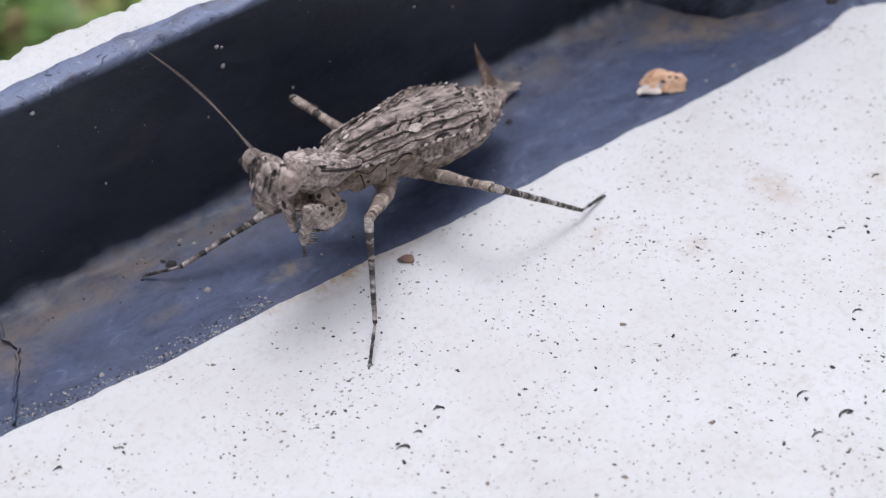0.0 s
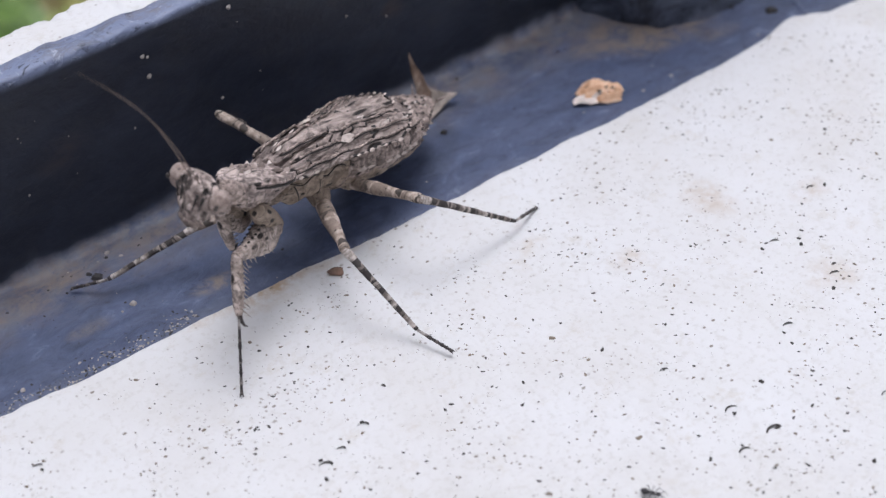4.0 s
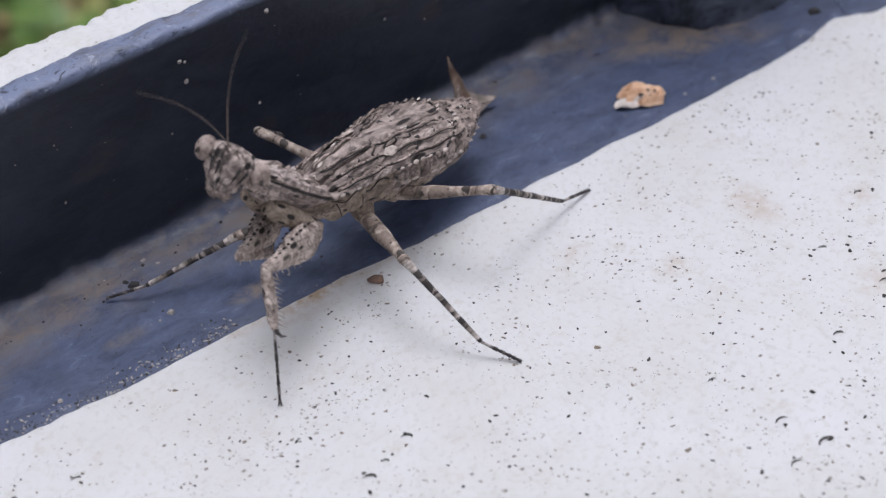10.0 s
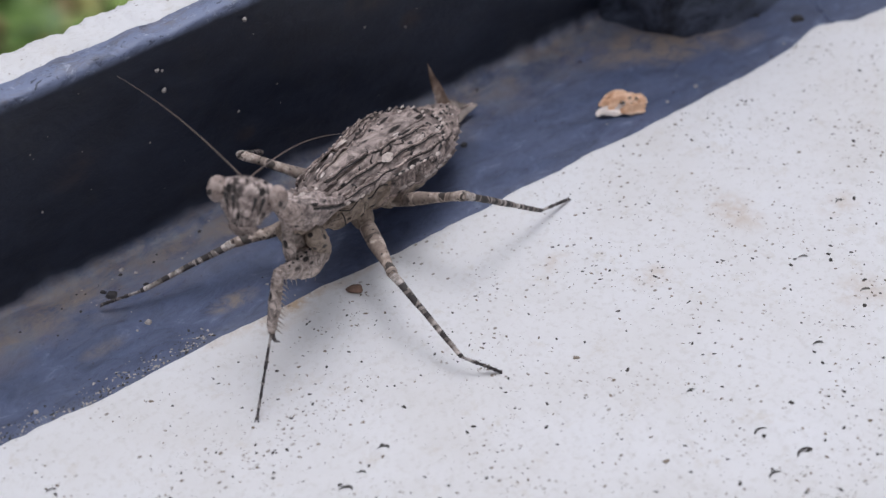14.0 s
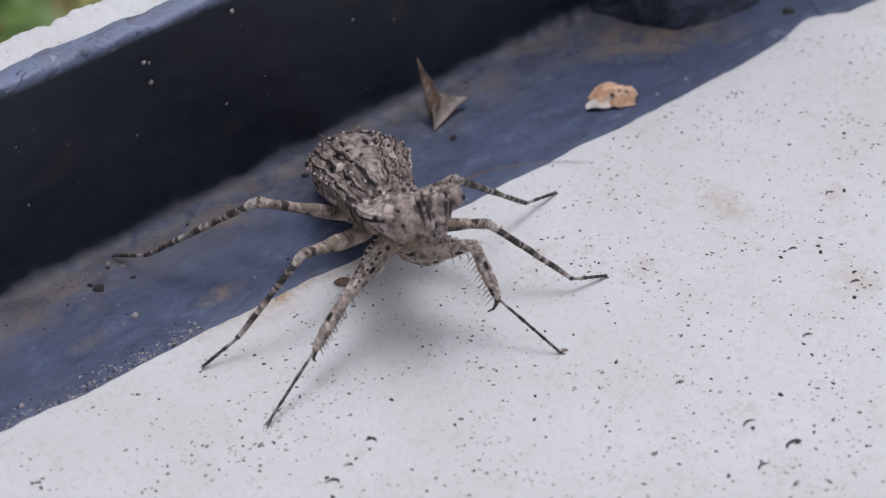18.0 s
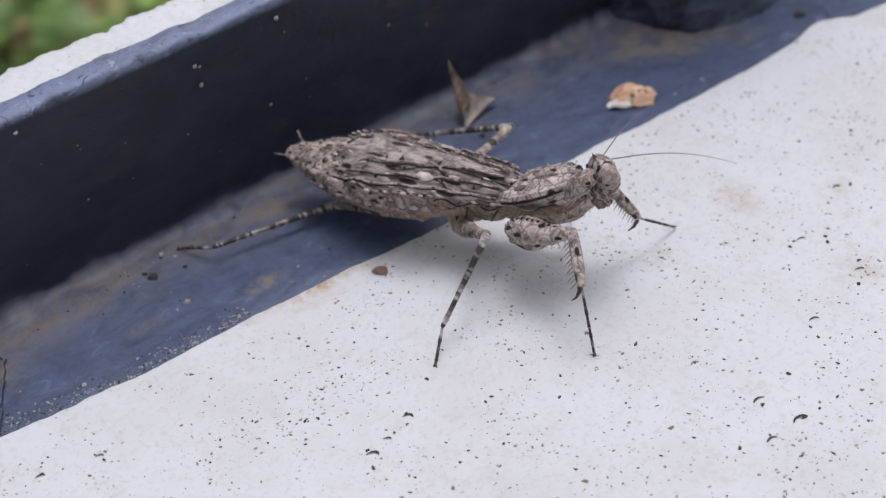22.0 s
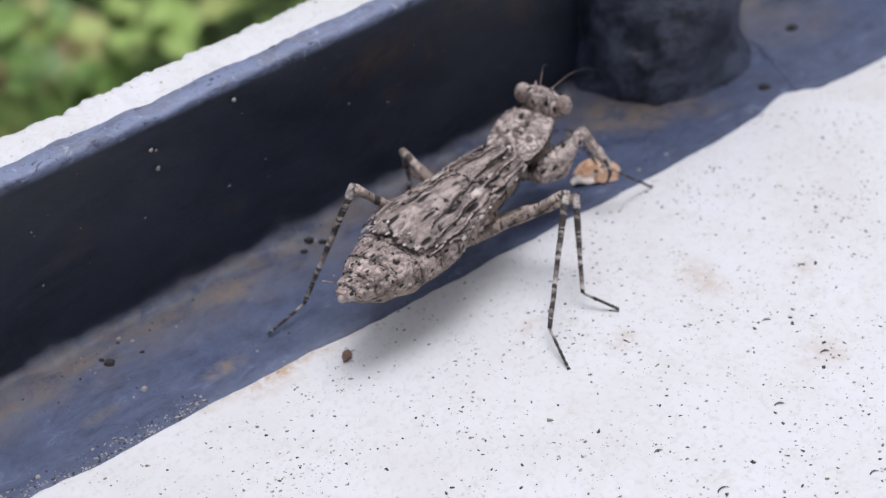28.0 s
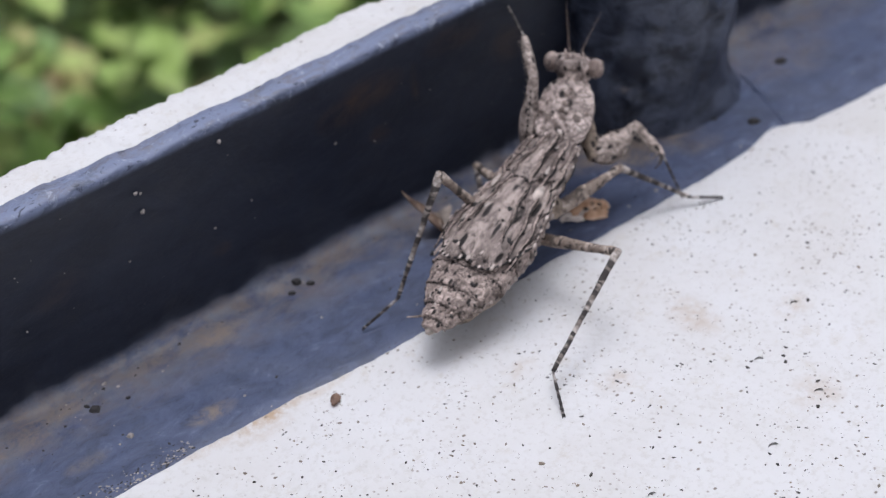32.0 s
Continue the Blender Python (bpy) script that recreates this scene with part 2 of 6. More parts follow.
    # pale blotches: the post's gloss highlights put into the colour, faint on the angle
    if blotch:
        base = mix(n, l, math_node("MULTIPLY", ramp(n, l, cloud, [(0.42, 0.0), (0.6, 1.0)]), blotch), base, (0.125, 0.145, 0.205))
    # rust showing through the upright
    bloom = None
    for cx, cz, rx, rz, s in RUST_BLOOMS:
        dx = math_node("DIVIDE", math_node("SUBTRACT", sp.outputs["X"], cx * 0.01), rx * 0.01)
        dz = math_node("DIVIDE", math_node("SUBTRACT", sp.outputs["Z"], cz * 0.01), rz * 0.01)
        far = math_node("ADD", math_node("MULTIPLY", dx, dx), math_node("MULTIPLY", dz, dz))
        one = math_node("MULTIPLY", math_node("MAXIMUM", math_node("SUBTRACT", 1.0, far), 0.0), s)
        bloom = one if bloom is None else math_node("ADD", bloom, one)
    steep = math_node("SUBTRACT", 1.0, up)
    bloom = math_node("MULTIPLY", math_node("MULTIPLY", bloom, steep), ramp(n, l, cloud, [(0.42, 0.0), (0.6, 1.0)]))
    base = mix(n, l, bloom, base, (0.06, 0.034, 0.022))
    haze = math_node("MULTIPLY", steep, ramp(n, l, tex_noise(n, l, v, 160, 7, 0.75), [(0.52, 0.0), (0.7, 0.4)]))
    base = mix(n, l, haze, base, (0.03, 0.03, 0.036))
    l.new(base, b.inputs["Base Color"])
    l.new(ramp(n, l, big, [(0.3, 0.34), (0.7, 0.56)]), b.inputs["Roughness"])
    nrm = bump(n, l, b, mix(n, l, 0.35, big, mid), 0.6, 0.0006)
    bump(n, l, b, fine, 0.3, 0.0002, nrm)
    return m


def mat_plain(name, colour, roughness=0.7, var=0.35, scale=600, relief=0.25, dist=0.0003, specular=0.4):
    m, n, l, b = shader(name, roughness, 0, specular)
    v = coords(n, l)
    f = tex_noise(n, l, v, scale, 5, 0.65)
    lo = tuple(c * (1 - var) for c in colour)
    hi = tuple(min(1, c * (1 + var)) for c in colour)
    l.new(ramp(n, l, f, [(0.3, lo), (0.7, hi)]), b.inputs["Base Color"])
    bump(n, l, b, f, relief, dist)
    return m


PLASTER = mat_plaster()
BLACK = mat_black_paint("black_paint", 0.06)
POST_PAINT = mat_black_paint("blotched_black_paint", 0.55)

# ---------------------------------------------------------------- mesh helpers
def mesh_object(name, bm, material, parent=None, label="", smooth=True):
    me = bpy.data.meshes.new(name)
    bm.normal_update()
    for f in bm.faces:
        f.smooth = smooth
    bm.to_mesh(me)
    bm.free()
    for mat in material if isinstance(material, (list, tuple)) else [material]:
        me.materials.append(mat)
    ob = new(name, me)
    if parent is not None:
        ob.parent = parent
    if label:
        ob["label"] = label
    return ob


def part(name, bm, material, parent, label="", smooth=True):
    return mesh_object(name, bm, material, parent, label, smooth)


def grid_sheet(xs, ys, place):
    """A sheet of quads; place(x, y) gives each corner."""
    bm = bmesh.new()
    rows = [[bm.verts.new(place(x, y)) for x in xs] for y in ys]
    for j in range(len(ys) - 1):
        for i in range(len(xs) - 1):
            bm.faces.new((rows[j][i], rows[j][i + 1], rows[j + 1][i + 1], rows[j + 1][i]))
    return bm


def smooth_at(knots, x):
    if x <= knots[0][0]:
        return knots[0][1]
    for (x0, y0), (x1, y1) in zip(knots, knots[1:]):
        if x <= x1:
            u = (x - x0) / (x1 - x0)
            u = u * u * (3 - 2 * u)
            return y0 + (y1 - y0) * u
    return knots[-1][1]


def rough(x, y, z, size, amount):
    return noise.noise(Vector((x / size, y / size, z / size))) * amount


# ---------------------------------------------------------------- the setting, in centimetres
FLANGE_Z = 0.0        # painted flange, level with the plaster whose thin edge laps over it
WALL_Y, WALL_TOP, WALL_THICK = 1.90, 2.24, 0.33
EDGE = [(-40, 0.55), (-6, 0.36), (-4.15, 0.29), (-3.4, 0.21), (-2.5, 0.13), (-1.5, 0.13), (-0.9, 0.1), (-0.2, 0.1), (0.5, 0.03),
        (1.3, -0.04), (2.0, -0.07), (3.0, -0.1), (4.4, -0.18), (5.7, -0.21), (6.3, -0.17), (6.95, -0.07), (7.15, -0.16), (7.4, -0.31), (8.0, -0.37), (9.3, -0.44), (40, -1.2)]


def edge_y(x):
    return smooth_at(EDGE, x) + rough(x, 0, 3, 0.5, 0.02) + rough(x, 7, 3, 0.13, 0.014)


def plaster_z(x, y):
    z = rough(x, y, 0, 2.2, 0.05) + rough(x, y, 5, 0.5, 0.014) + rough(x, y, 6, 0.16, 0.006)
    d = edge_y(x) - y
    hollow = math.exp(-((x - 0.4) / 1.2) ** 2 - ((d - 0.25) / 0.35) ** 2)  # worn hollow beside the flange
    return z * min(1, abs(d) / 0.3 + 0.3) - 0.06 * hollow


def spaced(a, b, fine_a, fine_b, step, coarse):
    """Even steps from fine_a to fine_b, wider ones out to a and b."""
    inner = list(np.arange(fine_a, fine_b + 1e-6, step))
    left = [fine_a - coarse * (1.5 ** k) for k in range(14) if fine_a - coarse * (1.5 ** k) > a]
    right = [fine_b + coarse * (1.5 ** k) for k in range(14) if fine_b + coarse * (1.5 ** k) < b]
    return [a] + left[::-1] + inner + right + [b]


def plaster_point(x, d):
    """d: distance from the lapped edge towards the near side."""
    y = edge_y(x) - d
    lap = smooth_at([(0, -0.02), (0.006, 0.004), (0.03, 0.014), (0.12, 0.016), (0.5, 0.0)], d)
    return (x * U, y * U, (plaster_z(x, y) + lap) * U)


xs = spaced(-60, 60, -5, 10, 0.06, 0.4)
ds = [30, 20, 14, 10] + [8 - 0.08 * k for k in range(93)] + [0.5, 0.4, 0.3, 0.22, 0.16, 0.12, 0.08, 0.05, 0.03, 0.015, 0.006, 0.0]
sill = mesh_object("floor_plaster", grid_sheet(xs, ds, plaster_point), PLASTER)
tagged(sill, "white-painted rough plaster sill with dark pits and stains", "sill", kind="structure")

# plaster body under the sill and the ledge behind the metal
def ledge_point(x, s):
    # s runs from the metal's back, over the top, round the broken edge and down the outside
    if s <= 1:
        y = WALL_Y + WALL_THICK - 0.02 + s * (0.7 + rough(x, 0, 11, 0.6, 0.06) + rough(x, 3, 11, 0.17, 0.05) + rough(x, 5, 11, 0.06, 0.04) + 0.015 * (x - 1))
        z = WALL_TOP - 0.03 + rough(x, y, 21, 0.3, 0.05) + rough(x, y, 22, 0.09, 0.02) - 0.1 * s ** 4
        return (x * U, y * U, z * U)
    x0, y0, z0 = ledge_point(x, 1.0)
    d = s - 1
    return (x0, y0 + (0.12 * d + rough(x, d, 31, 0.5, 0.08)) * U, z0 - d * 3.5 * U - (0.25 * U if d > 0 else 0))


LEDGE_S = [0, 0.15, 0.3, 0.45, 0.6, 0.75, 0.85, 0.93, 1.0, 1.02, 1.1, 1.25, 1.5, 2, 4, 8]
xs2 = spaced(-60, 60, -5, 8, 0.025, 0.4)
ledge = mesh_object("wall_plaster_ledge", grid_sheet(xs2, LEDGE_S, ledge_point), PLASTER)
tagged(ledge, "broken white plaster ledge behind the black metal", "ledge", kind="structure")


def angle_section(x):
    """Points of the angle's section from its front edge to the back of its upright, with the weld's bulge in the corner."""
    e = edge_y(x)
    zf = FLANGE_Z + rough(x, 1, 41, 1.4, 0.008)
    top = WALL_TOP + rough(x, 2, 43, 1.1, 0.03) + rough(x, 6, 43, 0.22, 0.022) + rough(x, 8, 43, 0.08, 0.01)
    out = [(e - 0.4, zf - 0.3), (e - 0.2, zf - 0.16), (e - 0.05, zf - 0.03), (e + 0.05, zf)]
    for k in range(1, 19):
        y = e + 0.08 + (WALL_Y - 0.3 - e - 0.08) * k / 18
        out.append((y, zf + (rough(x, y, 45, 0.45, 0.018) + rough(x * 0.7, y, 46, 0.13, 0.008)) * min(1, k / 4)))
    for k in range(1, 9):
        a = k / 8 * math.pi / 2
        r = 0.22 + rough(x, 0, 47, 0.5, 0.16) + rough(x, 2, 47, 0.16, 0.1)
        out.append((WALL_Y - r + r * math.sin(a), zf + r - r * math.cos(a)))
    for k in range(1, 9):
        z = 0.3 + (top - 0.1 - 0.3) * k / 8
        out.append((WALL_Y + rough(x, z, 49, 0.8, 0.02), z))
    for k in range(1, 5):
        a = k / 4 * math.pi / 2
        out.append((WALL_Y + 0.07 - 0.07 * math.cos(a) + rough(x, k, 53, 0.15, 0.02), top - 0.07 + 0.07 * math.sin(a)))
    back = WALL_Y + WALL_THICK + rough(x, 4, 51, 0.7, 0.03)
    out += [(WALL_Y + 0.18, top + 0.01), (back - 0.04, top + 0.005), (back, top - 0.04), (back, top - 0.4)]
    return out


xs3 = spaced(-60, 60, -5, 10, 0.05, 0.4)
bm = bmesh.new()
lines = [[bm.verts.new((x * U, y * U, z * U)) for y, z in angle_section(x)] for x in xs3]
for a, b in zip(lines, lines[1:]):
    for i in range(len(a) - 1):
        bm.faces.new((a[i], b[i], b[i + 1], a[i + 1]))
angle = new("metal_angle")
tagged(angle, "black-painted steel angle bar with dust in its corner", "metal angle", kind="structure")
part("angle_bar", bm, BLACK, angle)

# round post welded to the angle
POST_X, POST_Y, POST_R = 6.47, 1.8, 1.15
bm = bmesh.new()
rings = []
for k in range(80):
    z = k * 0.08
    ring = []
    for j in range(96):
        a = 2 * math.pi * j / 96
        lump = max(0.0, noise.noise(Vector((math.cos(a) * 2.2, math.sin(a) * 2.2, z * 1.8 + 4)))) ** 2
        r = POST_R + (0.08 + 0.14 * max(0.0, math.cos(a))) * math.exp(-z / 0.25) + rough(math.cos(a) * 1.2, math.sin(a) * 1.2, z, 0.35, 0.07) + rough(math.cos(a), math.sin(a), z, 0.9, 0.1) + lump * rough(math.cos(a) * 1.2, math.sin(a) * 1.2, z, 0.12, 0.7)
        ring.append(bm.verts.new(((POST_X + r * math.cos(a)) * U, (POST_Y + r * math.sin(a)) * U, (FLANGE_Z + z) * U)))
    rings.append(ring)
for a, b in zip(rings, rings[1:]):
    for j in range(96):
        bm.faces.new((a[j], a[(j + 1) % 96], b[(j + 1) % 96], b[j]))
post = mesh_object("metal_post", bm, POST_PAINT)
tagged(post, "lumpy black-painted round steel post welded to the angle", "post", kind="structure")

# plastered wall under the sill, down to the ground
bm = bmesh.new()
bmesh.ops.create_cube(bm, size=1.0)
for v in bm.verts:
    v.co = Vector((v.co.x * 118, -13.6 + v.co.y * 31.5, -29.0 + v.co.z * 56)) * U
bmesh.ops.bevel(bm, geom=bm.edges[:], offset=0.004, segments=2, affect="EDGES")
base = mesh_object("wall_below", bm, PLASTER, None, "", False)
tagged(base, "white plastered wall below the sill", "wall", kind="structure")

# far ground and foliage
GROUND_Z = -55
GROUND = mat_plain("undergrowth", (0.06, 0.085, 0.025), 0.9, 0.6, 14, 0.5, 0.02)
bm = grid_sheet(spaced(-60000, 60000, -200, 300, 20, 30), spaced(-60000, 60000, -100, 500, 20, 30),
                lambda x, y: (x * U, y * U, (GROUND_Z + rough(x, y, 0, 60, 8)) * U))
ground = mesh_object("ground", bm, GROUND)
tagged(ground, "green weedy ground below the ledge", "ground", kind="structure")


def mat_leaf():
    m, n, l, b = shader("leaf", 0.5, 0, 0.4)
    g = n.new("ShaderNodeNewGeometry")
    l.new(ramp(n, l, g.outputs["Random Per Island"], [(0.0, (0.07, 0.12, 0.03)), (0.35, (0.15, 0.25, 0.055)), (0.65, (0.25, 0.37, 0.085)), (0.85, (0.36, 0.45, 0.13)), (1.0, (0.32, 0.17, 0.1))]), b.inputs["Base Color"])
    b.inputs["Transmission Weight"].default_value = 0.0
    return m


LEAF = mat_leaf()
rng = random.Random(5)
bm = bmesh.new()
for k in range(14000):
    x, y = rng.uniform(-45, 165) + rng.gauss(0, 25), rng.uniform(15, 190) + abs(rng.gauss(0, 25))
    z = GROUND_Z + rng.uniform(2, 16) + 9 * noise.noise(Vector((x / 22, y / 22, 0)))
    L, w = (rng.uniform(1.4, 3.6) if rng.random() < 0.55 else rng.uniform(3.5, 7.0)), rng.uniform(0.7, 1.15)
    m4 = Matrix.Translation((x, y, z)) @ Euler((rng.uniform(-0.7, 0.7), rng.uniform(-0.7, 0.7), rng.uniform(0, 6.3))).to_matrix().to_4x4()
    out = [(0, 0, 0), (0.3 * L, 0.32 * w * L, 0.06 * L), (0.65 * L, 0.27 * w * L, 0.08 * L), (L, 0, -0.05 * L), (0.65 * L, -0.27 * w * L, 0.08 * L), (0.3 * L, -0.32 * w * L, 0.06 * L)]
    vs = [bm.verts.new((m4 @ Vector(p)) * U) for p in out]
    bm.faces.new((vs[0], vs[1], vs[2], vs[3]))
    bm.faces.new((vs[0], vs[3], vs[4], vs[5]))
weeds = mesh_object("weeds", bm, LEAF, None, "", False)
tagged(weeds, "dense green weeds with some dry leaves on the ground", "plants", kind="stuff")
# ---------------------------------------------------------------- the mantis
def mat_cuticle(name, light, dark, scale=1.0, cracks=0.8, stretch=(1, 1, 1), rough_v=0.62, plates=1.0):
    """Bark-like insect cuticle: small plates of uneven tone, black gaps between some of them, pale flecks."""
    m, n, l, b = shader(name, rough_v, 0, 0.3)
    v = coords(n, l, stretch)
    big = tex_noise(n, l, v, 520 * scale, 7, 0.7, 0.8)
    fine = tex_noise(n, l, v, 2300 * scale, 4, 0.6)
    mid = tuple(0.45 * a + 0.55 * c for a, c in zip(light, dark))
    base = ramp(n, l, big, [(0.38, dark), (0.47, mid), (0.56, light)])
    blot = ramp(n, l, tex_noise(n, l, v, 1100 * scale, 5, 0.7, 1.2), [(0.36, 0.85), (0.46, 0.0)])
    base = mix(n, l, blot, base, tuple(c * 0.6 for c in dark))
    pale = ramp(n, l, tex_noise(n, l, v, 800 * scale, 4, 0.6, 0.6), [(0.58, 0.0), (0.68, 0.7)])
    base = mix(n, l, pale, base, tuple(min(0.8, c * 1.25) for c in light))
    warp = n.new("ShaderNodeMix")
    warp.data_type = "VECTOR"
    warp.inputs[0].default_value = 0.0011 / scale
    l.new(v, warp.inputs[4])
    nz = n.new("ShaderNodeTexNoise")
    nz.inputs["Scale"].default_value = 900 * scale
    l.new(v, nz.inputs["Vector"])
    l.new(nz.outputs["Color"], warp.inputs[5])
    wv = warp.outputs[1]
    # each plate a tone of its own
    tone = n.new("ShaderNodeSeparateColor")
    l.new(tex_cells(n, l, wv, 1000 * scale, "F1", "Color"), tone.inputs[0])
    base = mix(n, l, ramp(n, l, tone.outputs[0], [(0.0, 0.75 * plates), (0.3, 0.2 * plates), (0.45, 0.0)]), base, tuple(c * 0.75 for c in dark))
    base = mix(n, l, ramp(n, l, tone.outputs[1], [(0.6, 0.0), (0.95, 0.75 * plates)]), base, tuple(min(0.8, c * 1.3) for c in light))
    base = mix(n, l, ramp(n, l, fine, [(0.34, 0.3), (0.48, 0.0)]), base, tuple(c * 0.7 for c in dark))
    edge = tex_cells(n, l, wv, 1000 * scale, "DISTANCE_TO_EDGE")
    where = ramp(n, l, tex_noise(n, l, v, 480 * scale, 3), [(0.45, 0.15), (0.55, 1.0)])
    crack = mix(n, l, 1.0, ramp(n, l, edge, [(0.035, cracks), (0.12, 0.0)]), where, "MULTIPLY")
    base = mix(n, l, crack, base, (0.024, 0.02, 0.019))
    dash = coords(n, l, (stretch[0] * 0.5, stretch[1], stretch[2]))
    dot = ramp(n, l, tex_cells(n, l, dash, 1000 * scale), [(0.2, 1.0), (0.29, 0.0)])
    dot = mix(n, l, 1.0, dot, ramp(n, l, tex_noise(n, l, v, 420 * scale, 3), [(0.4, 0.0), (0.46, 1.0)]), "MULTIPLY")
    base = mix(n, l, dot, base, (0.02, 0.016, 0.015))
    l.new(base, b.inputs["Base Color"])
    h = mix(n, l, 1.0 - 0.65 * plates, ramp(n, l, edge, [(0.0, 0.0), (0.3, 1.0)]), big)
    nrm = bump(n, l, b, h, 0.85, 0.0005)
    bump(n, l, b, fine, 0.3, 0.0001, nrm)
    return m


def mat_banded(name, light, dark, bands, black=(0.03, 0.026, 0.026), least=0.46, start=-1.0, round_about=0.3):
    """Limb cuticle: soft uneven dark rings, brown smudges and dots on a paler ground."""
    m, n, l, b = shader(name, 0.6, 0, 0.2)
    v = coords(n, l)
    vb = coords(n, l, (1, round_about, round_about))
    fine = tex_noise(n, l, v, 1900, 4, 0.65)
    base = ramp(n, l, fine, [(0.36, dark), (0.6, light)])
    smudge = ramp(n, l, tex_noise(n, l, vb, bands * 0.6, 3, 0.6, 0.6), [(0.46, 0.0), (0.56, 0.75)])
    base = mix(n, l, smudge, base, tuple(c * 0.6 for c in dark))
    ring = ramp(n, l, tex_noise(n, l, vb, bands, 3, 0.6, 0.6), [(least - 0.01, 0.0), (least + 0.06, 0.92)])
    far = n.new("ShaderNodeSeparateXYZ")
    l.new(v, far.inputs[0])
    out = n.new("ShaderNodeMapRange")
    out.inputs["From Min"].default_value, out.inputs["From Max"].default_value = start, start + 0.003
    l.new(far.outputs["X"], out.inputs["Value"])
    base = mix(n, l, mix(n, l, 1.0, ring, out.outputs[0], "MULTIPLY"), base, black)
    dot = ramp(n, l, tex_cells(n, l, v, 1500), [(0.16, 0.9), (0.26, 0.0)])
    dot = mix(n, l, 1.0, dot, ramp(n, l, tex_noise(n, l, v, 500, 3), [(0.46, 0.0), (0.53, 1.0)]), "MULTIPLY")
    base = mix(n, l, dot, base, black)
    l.new(base, b.inputs["Base Color"])
    bump(n, l, b, fine, 0.4, 0.0002)
    return m


LIGHT, DARK = (0.52, 0.415, 0.365), (0.115, 0.088, 0.077)
CUTICLE = mat_cuticle("mottled_cuticle", LIGHT, DARK, 1.2, 0.5, plates=0.45)
WING = mat_cuticle("wing_cover", (0.46, 0.375, 0.335), (0.1, 0.077, 0.069), 0.75, 0.4, (0.55, 1, 1), plates=0.4)
BELLY = mat_cuticle("belly_cuticle", (0.38, 0.3, 0.235), (0.16, 0.12, 0.09), 1.0, 0.12, plates=0.15)
SHIELD = mat_cuticle("shield_cuticle", (0.58, 0.475, 0.43), (0.15, 0.114, 0.1), 0.8, 0.6, plates=0.35)
FEMUR = mat_cuticle("spotted_femur", (0.58, 0.48, 0.425), (0.17, 0.13, 0.108), 1.0, 0.55, plates=0.3)
LIMB = mat_banded("banded_limb", (0.55, 0.49, 0.445), (0.24, 0.2, 0.175), 1100, least=0.49)
THIGH = mat_banded("spotted_thigh", (0.55, 0.46, 0.39), (0.28, 0.215, 0.175), 950, (0.035, 0.03, 0.028), 0.535, 0.001, 0.75)
FOOT = mat_banded("banded_foot", (0.38, 0.345, 0.32), (0.16, 0.135, 0.125), 1000)
EYE = mat_cuticle("eye", (0.46, 0.37, 0.325), (0.24, 0.175, 0.15), 1.5, 0.1, (1, 1, 1), 0.35, 0.1)
DARKHORN = mat_plain("dark_horn", (0.05, 0.04, 0.036), 0.45, 0.4, 1500)
HAIR = mat_plain("antenna_brown", (0.16, 0.12, 0.1), 0.5, 0.4, 1500)
PALESPINE = mat_plain("pale_spine", (0.34, 0.29, 0.25), 0.45, 0.3, 1500)

HIPS = {"M": (-0.56, 0.21, -0.4), "H": (-1.03, 0.21, -0.34)}  # hip joints on the body
SIZE = dict(chest=0.9, mid=(1.0, 1.02, 0.42), hind=(1.2, 1.45, 0.5), front=(0.55, 0.8, 0.55, 0.8))


def basis(origin, x, up):
    x = x.normalized()
    z = (up - x * up.dot(x)).normalized()
    y = z.cross(x)
    return Matrix(((x.x, y.x, z.x, origin.x * U), (x.y, y.y, z.y, origin.y * U), (x.z, y.z, z.z, origin.z * U), (0, 0, 0, 1)))


def tube(bm, stations, sides=14, wobble=0.0, seed=0.0):
    """A closed limb through stations (x, y, z, ry, rz), in centimetres."""
    rings = []
    for k, (x, y, z, ry, rz) in enumerate(stations):
        ring = []
        for j in range(sides):
            a = 2 * math.pi * j / sides
            w = 1 + (rough(x * 3 + seed, math.cos(a), math.sin(a), 0.35, wobble) if wobble else 0)
            ring.append(bm.verts.new((x * U, (y + ry * w * math.cos(a)) * U, (z + rz * w * math.sin(a)) * U)))
        rings.append(ring)
    for p, q in zip(rings, rings[1:]):
        for j in range(sides):
            bm.faces.new((p[j], q[j], q[(j + 1) % sides], p[(j + 1) % sides]))
    bm.faces.new(rings[0])
    bm.faces.new(rings[-1][::-1])
    return rings


def profile(knots, n):
    """n stations through knots, eased."""
    out = []
    for k in range(n):
        u = knots[0][0] + (knots[-1][0] - knots[0][0]) * k / (n - 1)
        out.append([u] + [smooth_at([(p[0], p[i]) for p in knots], u) for i in range(1, len(knots[0]))])
    return out


def thorn(bm, root, tip, r, sides=6):
    root, tip = Vector(root), Vector(tip)
    d = (tip - root).normalized()
    s = d.orthogonal().normalized()
    t = d.cross(s)
    ring = [bm.verts.new((root + (s * math.cos(a) + t * math.sin(a)) * r) * U) for a in (2 * math.pi * j / sides for j in range(sides))]
    end = bm.verts.new(tip * U)
    for j in range(sides):
        bm.faces.new((ring[j], ring[(j + 1) % sides], end))
    bm.faces.new(ring[::-1])


